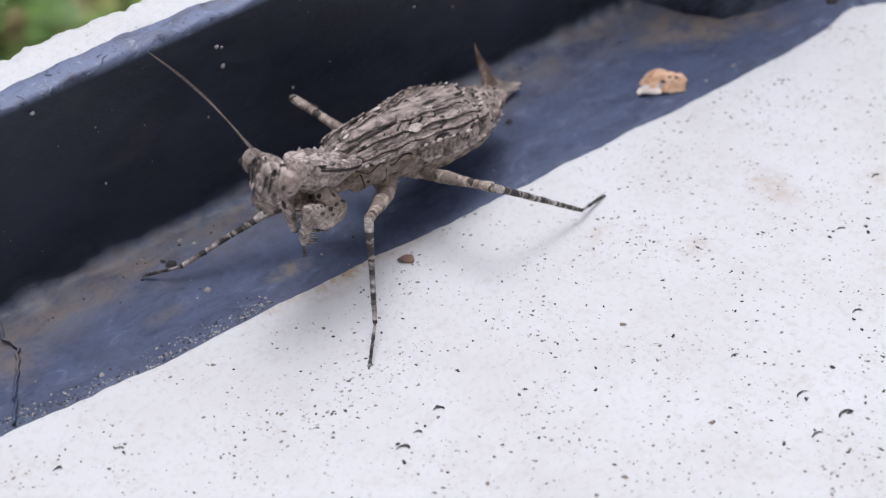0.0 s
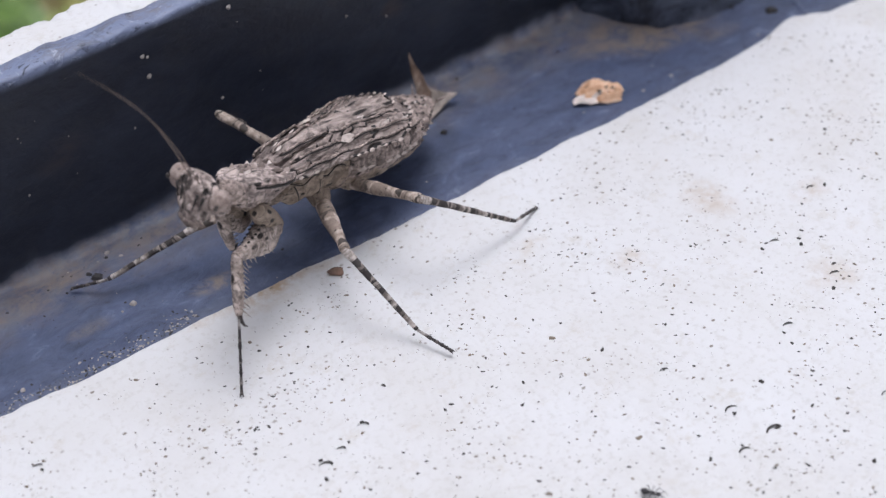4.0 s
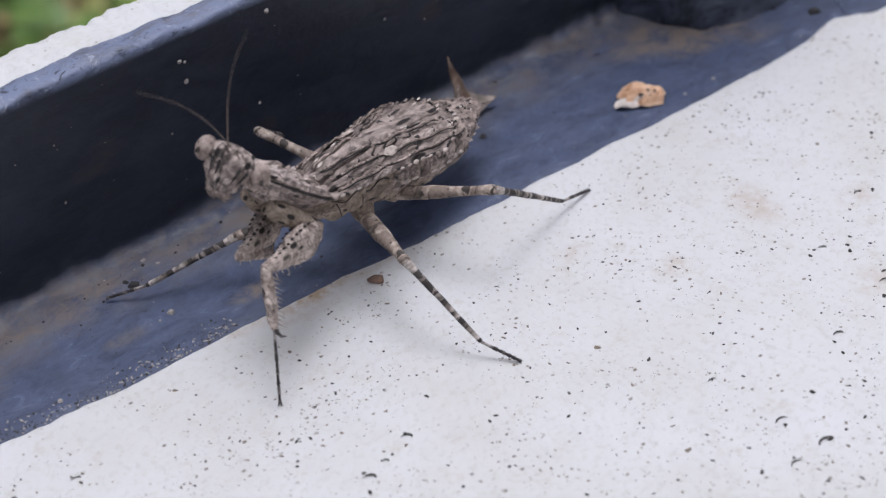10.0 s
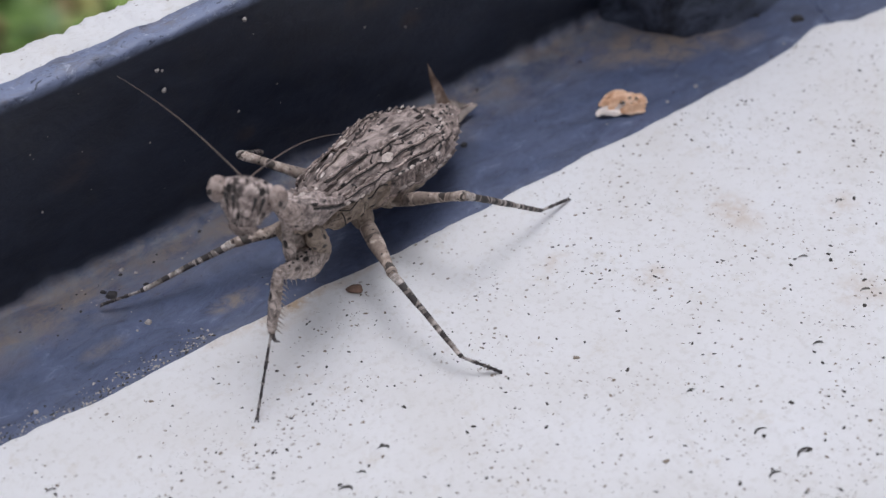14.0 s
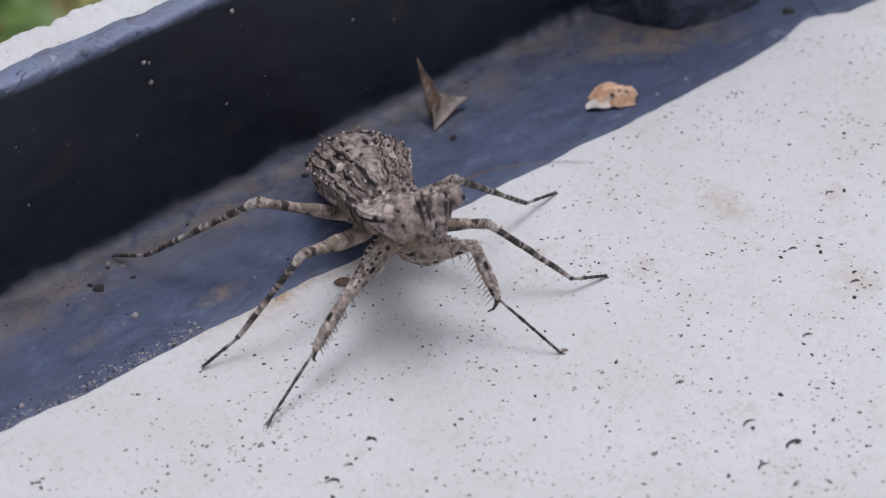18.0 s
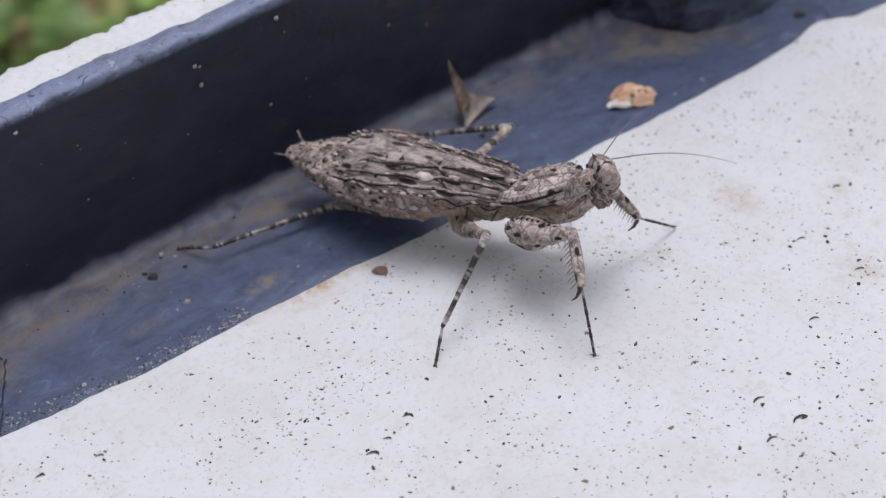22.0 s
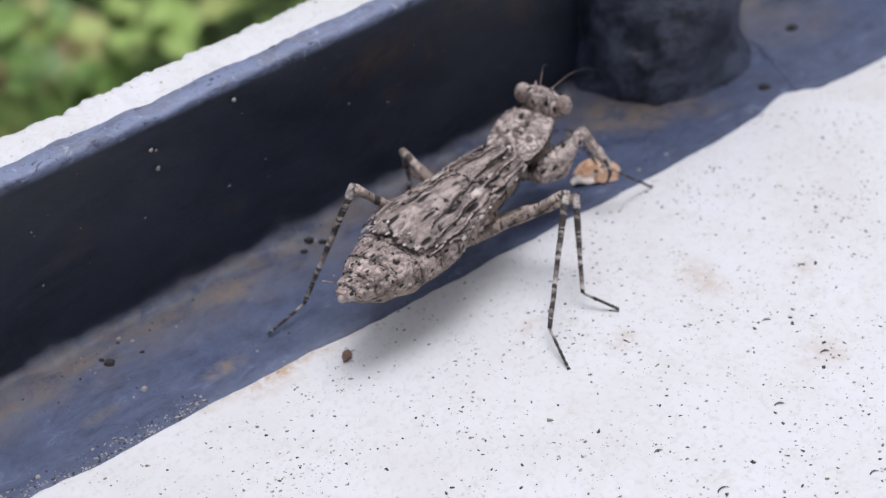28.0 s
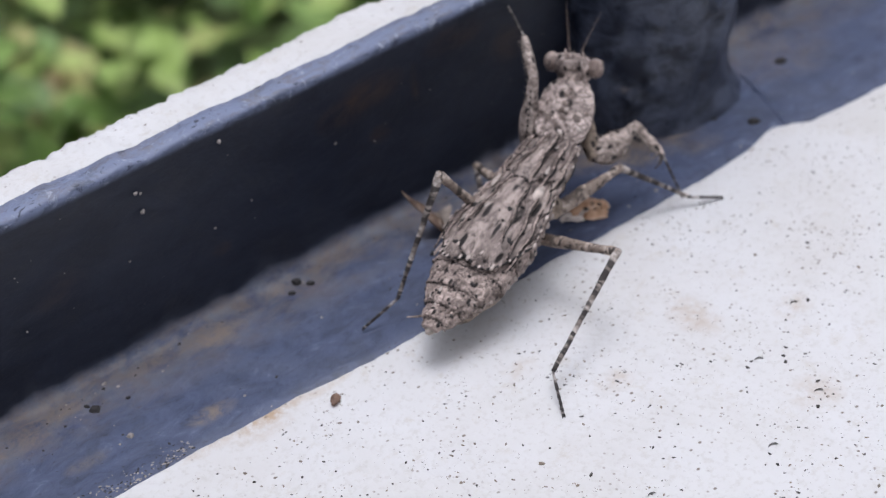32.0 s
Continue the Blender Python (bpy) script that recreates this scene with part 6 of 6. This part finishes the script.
JOINTS["knee_RM"] = [(0, -1.11, 0.91, 0.77), (3, -1.17, 0.92, 0.79), (3.5, -1.19, 0.86, 0.81), (6, -0.96, 0.89, 0.65), (9, -1.15, 0.68, 0.75), (11, -0.98, 0.93, 0.76), (12, -0.87, 0.91, 0.69), (12.5, -0.87, 0.89, 0.69), (13, -0.94, 0.80, 0.61), (14.5, -0.74, 0.74, 0.45), (16.5, -0.87, 0.51, 0.33), (17, -0.31, 0.55, 0.16), (18, -0.58, -0.52, 0.92), (19, -0.34, -0.62, 0.85), (19.5, -0.45, -0.69, 0.90), (20, 0.32, -1.15, 1.02), (21, 0.17, -1.63, 1.15), (22, 0.50, -1.45, 0.96), (23, 0.36, -1.49, 1.04), (23.5, 0.31, -1.35, 0.99), (24, 0.34, -1.42, 0.93), (24.5, 1.13, -1.38, 0.83), (25, 1.17, -1.33, 0.77), (25.5, 1.47, -0.99, 0.65), (27.5, 2.26, -0.79, 1.02), (28, 2.80, -0.80, 0.93), (28.5, 3.20, -1.00, 0.55), (29, 3.53, -0.84, 0.79), (30, 3.77, -0.80, 0.93), (31, 3.76, -0.82, 0.94), (31.5, 3.86, -0.85, 0.93), (32, 4.51, 0.00, 0.84)]
JOINTS["ankle_RM"] = [(0, -1.90, 1.10, 0.16), (3, -1.95, 1.08, 0.17), (6, -1.83, 1.12, 0.15), (9, -1.84, 1.11, 0.14), (11, -1.80, 1.14, 0.16), (12, -1.72, 1.12, 0.14), (12.5, -1.73, 1.11, 0.14), (13, -1.83, 1.07, 0.14), (14.5, -1.76, 1.07, 0.16), (16.5, -1.81, 0.99, 0.15), (17, -1.24, 0.12, 0.15), (18, -1.32, -0.37, 0.19), (19, -1.23, -0.37, 0.23), (19.5, -1.29, -0.44, 0.23), (20, -0.21, -1.43, 0.22), (22, -0.15, -1.50, 0.22), (23, -0.20, -1.52, 0.17), (23.5, -0.20, -1.45, 0.13), (24, -0.22, -1.45, 0.08), (24.5, 1.43, -2.07, 0.14), (25, 1.42, -2.07, 0.13), (25.5, 2.27, -1.36, 0.15), (28, 2.40, -1.36, 0.17), (28.5, 3.96, -1.55, 0.18), (30, 4.02, -1.49, 0.19), (31, 4.01, -1.43, 0.17), (31.5, 3.98, -1.53, 0.19), (32, 5.05, -0.47, 0.13)]
JOINTS["foot_RM"] = [(0, -2.20, 1.38, 0.04), (11, -2.18, 1.34, 0.05), (12.5, -2.11, 1.35, 0.05), (13, -2.18, 1.32, 0.05), (16.5, -2.19, 1.26, 0.05), (17, -1.64, 0.09, 0.04), (18, -1.70, -0.30, 0.01), (19.5, -1.69, -0.34, 0.02), (20, -0.47, -1.72, 0.01), (24, -0.47, -1.79, 0.01), (24.5, 1.67, -2.39, 0.01), (25, 1.69, -2.38, 0.01), (25.5, 2.64, -1.52, 0.01), (28, 2.62, -1.65, 0.01), (28.5, 4.34, -1.67, 0.02), (31, 4.34, -1.64, 0.01), (31.5, 4.31, -1.73, 0.01), (32, 5.43, -0.64, 0.02)]
JOINTS["knee_LH"] = [(0, 0.61, -0.94, 1.03), (3, 0.60, -0.90, 1.04), (3.5, 0.60, -0.94, 1.04), (6, 0.61, -0.85, 1.09), (9, 0.98, -1.01, 1.03), (11, 0.98, -0.90, 1.07), (12, 0.95, -0.93, 1.02), (12.5, 0.99, -0.92, 1.09), (13, 0.94, -0.92, 1.02), (14, 0.95, -0.87, 1.06), (14.5, 0.94, -0.87, 1.04), (16.5, 0.91, -0.80, 1.02), (17, 0.95, -0.83, 1.08), (18, 0.99, -0.85, 1.13), (19, 0.09, 1.16, 0.19), (19.5, 1.77, 0.43, 0.86), (20, 1.92, 0.06, 0.78), (22, 2.13, 0.16, 0.64), (23, 1.84, 0.15, 0.74), (23.5, 0.79, 1.27, 0.89), (24, 0.02, 1.20, 0.43), (24.5, -0.07, 1.05, 0.16), (25, -0.03, 1.14, 0.31), (25.5, -0.58, 0.80, 1.13), (27.5, 0.14, 0.47, 1.17), (28, 0.81, 0.44, 1.43), (28.5, 1.14, 0.46, 1.18), (29, 1.33, 0.56, 0.97), (30, 1.48, 0.46, 0.59), (31, 1.60, 0.73, 0.49), (31.5, 2.00, 0.17, 1.46), (32, 2.06, 0.33, 1.53)]
JOINTS["ankle_LH"] = [(0, 1.75, -0.94, 0.14), (3, 1.76, -0.93, 0.15), (3.5, 1.77, -0.96, 0.16), (6, 1.73, -0.91, 0.17), (7.4, 1.73, -0.91, 0.17), (7.6, 2.04, -0.91, 0.80), (7.8, 1.92, -1.13, 0.58), (8, 1.98, -1.31, 0.28), (8.2, 2.08, -0.66, 0.16), (9, 2.08, -0.66, 0.16), (13, 2.06, -0.68, 0.17), (14.5, 2.08, -0.64, 0.15), (16.5, 2.02, -0.58, 0.14), (17, 1.99, -0.60, 0.17), (18, 2.03, -0.63, 0.16), (19, 1.42, 0.68, 0.31), (19.5, 2.62, 1.60, 0.79), (20, 2.15, 1.35, 0.17), (22, 1.53, 1.39, 0.17), (23, 1.32, 1.35, 0.10), (23.5, -0.57, 1.76, 0.98), (24, -1.31, 1.38, 0.13), (24.5, -1.45, 1.31, 0.12), (25, -1.41, 1.27, 0.13), (25.5, -1.41, 1.49, 0.17), (27.5, -0.73, 0.98, 0.18), (28, 0.14, 0.59, 0.16), (28.5, 0.08, 0.41, 0.17), (29, 0.14, 0.46, 0.17), (30, 0.11, 0.37, 0.17), (31, 0.20, 0.63, 0.18), (31.5, 1.43, 0.39, 0.15), (32, 1.37, 0.31, 0.28)]
JOINTS["foot_LH"] = [(0, 2.21, -0.78, 0.01), (6, 2.19, -0.79, 0.01), (7.4, 2.19, -0.79, 0.01), (7.6, 2.53, -0.91, 0.70), (7.8, 2.38, -1.21, 0.40), (8, 2.40, -1.43, 0.03), (8.2, 2.55, -0.56, 0.01), (9, 2.55, -0.56, 0.01), (18, 2.51, -0.56, 0.01), (19, 1.28, 0.47, 0.03), (19.5, 2.55, 1.48, 1.27), (20, 1.81, 1.01, 0.04), (22, 1.82, 1.00, 0.04), (23, 1.65, 1.51, 0.44), (23.5, -1.00, 1.86, 1.21), (24, -1.83, 1.63, 0.05), (24.5, -1.90, 1.61, 0.05), (25, -1.87, 1.58, 0.05), (25.5, -1.82, 1.76, 0.04), (27.5, -1.24, 1.08, 0.04), (28, -0.36, 0.57, 0.04), (30, -0.33, 0.60, 0.04), (31, -0.29, 0.69, 0.04), (31.5, 0.93, 0.40, 0.04), (32, 0.92, 0.41, 0.04)]
JOINTS["knee_RH"] = [(0, 0.03, 1.68, 1.04), (3, -0.03, 1.70, 1.04), (3.5, -0.04, 1.65, 1.03), (6, -0.05, 1.58, 1.03), (9, -0.10, 1.48, 0.98), (11, -0.11, 1.60, 0.97), (12.5, -0.08, 1.55, 0.93), (13, -0.21, 1.42, 0.87), (14.5, -0.13, 1.37, 0.89), (16.5, -0.57, 0.18, 0.95), (17, 0.17, 1.42, 0.15), (18, -0.53, 0.31, 1.00), (19, -0.49, 0.35, 0.98), (19.5, 0.08, 1.36, 0.16), (20, -0.72, 0.29, 0.93), (20.5, -0.59, 0.37, 0.97), (21, 0.17, 1.01, 0.16), (22, 0.21, 0.89, 0.16), (23, -0.77, 0.03, 0.94), (23.5, -0.70, 0.44, 1.26), (24, -0.55, -1.05, 1.20), (24.5, 0.44, -1.26, 1.21), (25, 0.31, -1.35, 1.27), (25.5, 0.11, -1.30, 1.28), (27.5, 0.53, -1.14, 0.96), (28, 2.63, -0.84, 1.10), (28.5, 2.83, -1.14, 1.15), (29, 2.89, -1.19, 1.13), (30, 3.02, -1.31, 1.06), (31, 3.14, -1.34, 0.87), (31.5, 3.06, -1.38, 0.93), (32, 3.02, -1.35, 0.91)]
JOINTS["ankle_RH"] = [(0, 0.83, 2.74, 0.10), (3, 0.79, 2.77, 0.10), (3.5, 0.74, 2.75, 0.10), (6, 0.71, 2.74, 0.10), (9, 0.66, 2.57, 0.10), (11, 0.73, 2.71, 0.10), (12.5, 0.75, 2.71, 0.10), (13, 0.60, 2.58, 0.10), (14.5, 0.62, 2.53, 0.10), (16.5, -1.24, 1.23, 0.28), (17, -1.25, 1.21, 0.25), (18, -1.37, 1.24, 0.24), (19, -1.31, 1.27, 0.24), (19.5, -1.38, 1.34, 0.18), (20, -1.28, 1.37, 0.18), (22, -1.20, 1.11, 0.21), (23, -1.07, 1.20, 0.16), (23.5, -1.42, 1.04, 0.23), (24, -0.63, -0.03, 0.23), (24.5, -0.51, -0.97, 0.23), (25, -0.52, -0.99, 0.23), (25.5, -0.68, -0.88, 0.14), (27.5, -0.62, -0.97, 0.14), (28, 1.74, -1.51, 0.23), (28.5, 1.86, -1.55, 0.21), (29, 1.91, -1.55, 0.22), (30, 1.92, -1.59, 0.21), (31, 1.90, -1.46, 0.19), (31.5, 1.86, -1.61, 0.21), (32, 1.80, -1.66, 0.23)]
JOINTS["foot_RH"] = [(0, 1.04, 1.75, 0.02), (9, 0.86, 1.75, 0.02), (12.5, 0.95, 1.75, 0.02), (13, 0.80, 1.75, 0.02), (14.5, 0.81, 1.75, 0.02), (16.5, -1.51, 1.64, 0.06), (19, -1.50, 1.70, 0.05), (20, -1.54, 1.80, 0.03), (22, -1.41, 1.58, 0.03), (23, -1.43, 1.54, 0.04), (23.5, -1.34, 1.59, 0.04), (24, -0.99, 0.35, 0.06), (24.5, -1.01, -1.11, 0.00), (25.5, -1.09, -1.13, 0.01), (27.5, -1.09, -1.17, 0.00), (28, 1.60, -1.99, 0.00), (30, 1.64, -2.01, -0.00), (31, 1.61, -1.88, -0.00), (31.5, 1.59, -2.03, -0.00), (32, 1.57, -2.07, 0.01)]


def along(rows, t):
    """Place at t on a path through the rows, with no overshoot."""
    ts = [r[0] for r in rows]
    if t <= ts[0]:
        return Vector(rows[0][1:])
    if t >= ts[-1]:
        return Vector(rows[-1][1:])
    k = max(i for i in range(len(ts) - 1) if ts[i] <= t)
    h = ts[k + 1] - ts[k]
    u = (t - ts[k]) / h
    out = []
    for c in (1, 2, 3):
        d = [(rows[i + 1][c] - rows[i][c]) / (ts[i + 1] - ts[i]) for i in range(len(ts) - 1)]

        def slope(i):
            if i <= 0 or i >= len(ts) - 1 or d[i - 1] * d[i] <= 0:
                return 0.0
            return 2 * d[i - 1] * d[i] / (d[i - 1] + d[i])

        p0, p1, m0, m1 = rows[k][c], rows[k + 1][c], slope(k) * h, slope(k + 1) * h
        out.append((2 * u ** 3 - 3 * u * u + 1) * p0 + (u ** 3 - 2 * u * u + u) * m0 + (3 * u * u - 2 * u ** 3) * p1 + (u ** 3 - u * u) * m1)
    return Vector(out)


def stepping(rows, t):
    """The same for a foot: it is lifted while it travels."""
    p = along(rows, t)
    for a, b in zip(rows, rows[1:]):
        if a[0] < t < b[0]:
            far = (Vector(b[1:]) - Vector(a[1:])).length
            if far > 0.25 and a[3] < 0.3 and b[3] < 0.3:
                p.z += 0.3 * min(1, far) * math.sin(math.pi * (t - a[0]) / (b[0] - a[0]))
    return p


def bend(a, b, la, lb, hint):
    """The knee between a and b, on the side of hint; b is pulled in where it is out of reach."""
    d = b - a
    far = d.length
    if far > (la + lb) * 0.995:
        b = a + d * ((la + lb) * 0.995 / far)
        d, far = b - a, (la + lb) * 0.995
    x = d / far
    if far < abs(la - lb) * 1.05 + 0.02:
        far = abs(la - lb) * 1.05 + 0.02
        b = a + x * far
    s = (la * la - lb * lb + far * far) / (2 * far)
    h = math.sqrt(max(0.0, la * la - s * s))
    side = hint - a
    side = side - x * side.dot(x)
    if side.length < 0.02:
        side = Vector((0, 0, 1)) - x * x.z
    return a + x * s + side.normalized() * h, b


def bone(a, b, flex):
    """Frame of a limb piece from a to b; its underside faces flex."""
    x = (b - a).normalized()
    away = -(flex - a)
    away = away - x * away.dot(x)
    up = away.normalized() * 0.8 + Vector((0, 0, 0.45)) if away.length > 0.05 else Vector((0, 0, 1))
    if (up - x * up.dot(x)).length < 0.1:
        up = up + Vector((0.3, 0.2, 0.1))
    return basis(a, b - a, up)


UP = Vector((0, 0, 1))
ANTENNA_LEFT = [(0, -0.07, 0.97, 0.24), (1, -0.48, -0.03, 0.88), (2, -0.48, 0, 0.88), (3, -0.46, 0, 0.89), (3.5, -0.45, -0.03, 0.89), (6, -0.8, 0.11, 0.59), (7, -0.79, -0.02, 0.61), (8, -0.76, -0.13, 0.64), (9, -0.16, -0.07, 0.98), (10, -0.57, -0.25, 0.78), (11, -0.46, -0.42, 0.78), (12, -0.45, -0.47, 0.76), (13, -0.44, -0.18, 0.88), (14, -0.13, 0.97, 0.22), (16.4, -0.38, -0.68, 0.62), (17.4, -0.42, -0.66, 0.62), (18.5, 0.7, -0.5, 0.1), (20, 0.84, 0.5, -0.22), (21, 0.93, 0.35, -0.08), (22, 0.88, 0.42, -0.22), (23, 0.62, 0.71, 0.34), (24, 0.64, 0.74, 0.19), (25, 0.54, 0.72, -0.43), (28, 0.63, 0.65, -0.42), (30, 0.69, 0.62, -0.38), (31, 0.64, 0.66, -0.4), (32, 0.66, 0.75, -0.08)]
ANTENNA_RIGHT = [(0, -0.01, 0.99, 0.17), (1, -0.46, -0.24, 0.85), (2, -0.47, -0.22, 0.86), (3, -0.45, -0.21, 0.87), (3.5, -0.41, -0.23, 0.88), (6, -0.84, 0.21, 0.51), (7, -0.85, 0.06, 0.53), (8, -0.59, -0.27, 0.76), (9, -0.4, -0.2, 0.9), (10, -0.03, -0.43, 0.9), (11, -0.11, -0.44, 0.89), (12, -0.11, -0.41, 0.9), (13, 0.5, -0.74, 0.45), (14, 0.85, 0.41, -0.33), (16.4, -0.38, -0.68, 0.62), (17.4, -0.42, -0.66, 0.62), (18.5, 0.7, -0.5, 0.1), (20, 0.92, -0.15, -0.37), (21, 0.92, -0.32, -0.23), (22, 0.91, -0.19, -0.37), (23, 0.77, -0.5, 0.4), (24, 0.78, -0.4, 0.48), (25, 0.56, 0.69, -0.45), (28, 0.81, 0.42, -0.41), (30, 0.83, 0.49, -0.28), (31, 0.74, 0.58, -0.34), (32, 0.84, 0.53, -0.11)]


LEAF_PUSH = [(0, 2.45, 1.3, 0, 0), (25.6, 2.45, 1.3, 0, 0), (26.6, 2.6, 1.15, -50, 10), (27.5, 2.75, 1.1, -48, 35), (30.6, 2.75, 1.1, -48, 35), (31.0, 2.72, 1.12, -20, 40), (32, 2.72, 1.12, -20, 40)]
ANT_RUN = [(0, -3.09, -2.19, -40), (2.0, -3.09, -2.19, -40), (2.3, -2.52, -1.73, -40), (2.4, -2.04, -1.66, -30), (2.5, -1.55, -1.26, 20), (2.7, -1.28, -1.29, 30), (3.0, -1.38, -1.32, 30), (3.4, -1.26, -1.35, 30), (3.5, -1.18, -1.73, -60), (4.2, 1.0, -5.5, -60), (5.0, 2.4, -8.0, -60), (32, 2.4, -8.0, -60)]


def mantis_pose(t):
    """World poses of all moving pieces of the mantis at t."""
    at = lambda n: along(JOINTS[n], t)
    tail, base, neck, eye_l, eye_r = at("tail"), at("wing_base"), at("neck"), at("eye_left"), at("eye_right")
    out = {}
    root = basis(base, base - tail, UP)
    out["root"] = root
    chest_m = basis(base, neck - base, UP)
    out["chest"] = chest_m
    left = (eye_l - eye_r).normalized()
    up = UP * 0.85 - (neck - base).normalized() * 0.15
    fwd = left.cross(up).normalized()
    out["head"] = basis((eye_l + eye_r) / 2, fwd, left.cross(fwd) * -1)
    bf, bl, bu = (Vector(root.col[i][:3]) for i in range(3))
    pf, pl, pu = (Vector(chest_m.col[i][:3]) for i in range(3))
    for sd, sg in (("L", 1), ("R", -1)):
        c, f, tb, ts = SIZE["front"]
        hip = neck - pf * 0.22 + pl * (0.14 * sg) - pu * 0.2
        tip = stepping(JOINTS[f"foot_{sd}F"], t)
        elbow = hip + (at(f"elbow_{sd}F") - hip).normalized() * c
        wrist = tip + (at(f"ankle_{sd}F") - tip).normalized() * ts
        knee, wrist = bend(elbow, wrist, f, tb, at(f"knee_{sd}F"))
        out[sd + "F"] = (bone(hip, elbow, knee), bone(elbow, knee, wrist), bone(knee, wrist, elbow), bone(wrist, tip, knee))
        for kind in "MH":
            f2, t2, s2 = SIZE["mid" if kind == "M" else "hind"]
            hip = base + bf * HIPS[kind][0] + bl * (HIPS[kind][1] * sg) + bu * HIPS[kind][2]
            tip = stepping(JOINTS[f"foot_{sd}{kind}"], t)
            ankle = tip + (at(f"ankle_{sd}{kind}") - tip).normalized() * s2
            knee, ankle = bend(hip, ankle, f2, t2, at(f"knee_{sd}{kind}"))
            out[sd + kind] = (bone(hip, knee, ankle), bone(knee, ankle, hip), bone(ankle, tip, tip - UP))
    return out


def motions():
    times = [k / 5 for k in range(161)]
    poses = [mantis_pose(t) for t in times]
    walk(mantis, [(t, p["root"]) for t, p in zip(times, poses)])
    inv = [p["root"].inverted() for p in poses]
    walk(chest, [(t, i @ p["chest"]) for t, i, p in zip(times, inv, poses)])
    walk(head, [(t, i @ p["head"]) for t, i, p in zip(times, inv, poses)])
    for side in "LR":
        for kind in "FMH":
            for n, piece in enumerate(LEGS[side][kind]):
                walk(piece, [(t, i @ p[side + kind][n]) for t, i, p in zip(times, inv, poses)])
    for s, a, rows in ((1, antennae[0], ANTENNA_LEFT), (-1, antennae[1], ANTENNA_RIGHT)):
        keys = []
        for t, p in zip(times, poses):
            root = p["head"] @ Vector((0.06 * U, s * 0.06 * U, 0.1 * U))
            keys.append((t, p["head"].inverted() @ basis(root / U, along(rows, t), UP)))
        walk(a, keys)

    # the leaf scrap is pushed over by a passing leg and tips up again
    walk(leaf_tip, [(t, pose(x * U, y * U, (FLANGE_Z + 0.01) * U, tilt, 0, turn)) for t, x, y, tilt, turn in LEAF_PUSH])
    # the grain is turned by a passing foot
    z = plaster_z(0.04, -0.19) + 0.04
    walk(grain, [(t, pose(x * U, y * U, z * U, 0, 0, turn)) for t, x, y, turn in ((0, 0.04, -0.19, -35), (25.8, 0.04, -0.19, -35), (27.2, 0.08, -0.22, 40), (32, 0.08, -0.22, 40))])
    # the ant runs in, stops at the foot, and runs off
    walk(ant, [(t, pose(x * U, y * U, plaster_point(x, edge_y(x) - y)[2] + 0.005 * U, 0, 0, turn)) for t, x, y, turn in ANT_RUN])


motions()
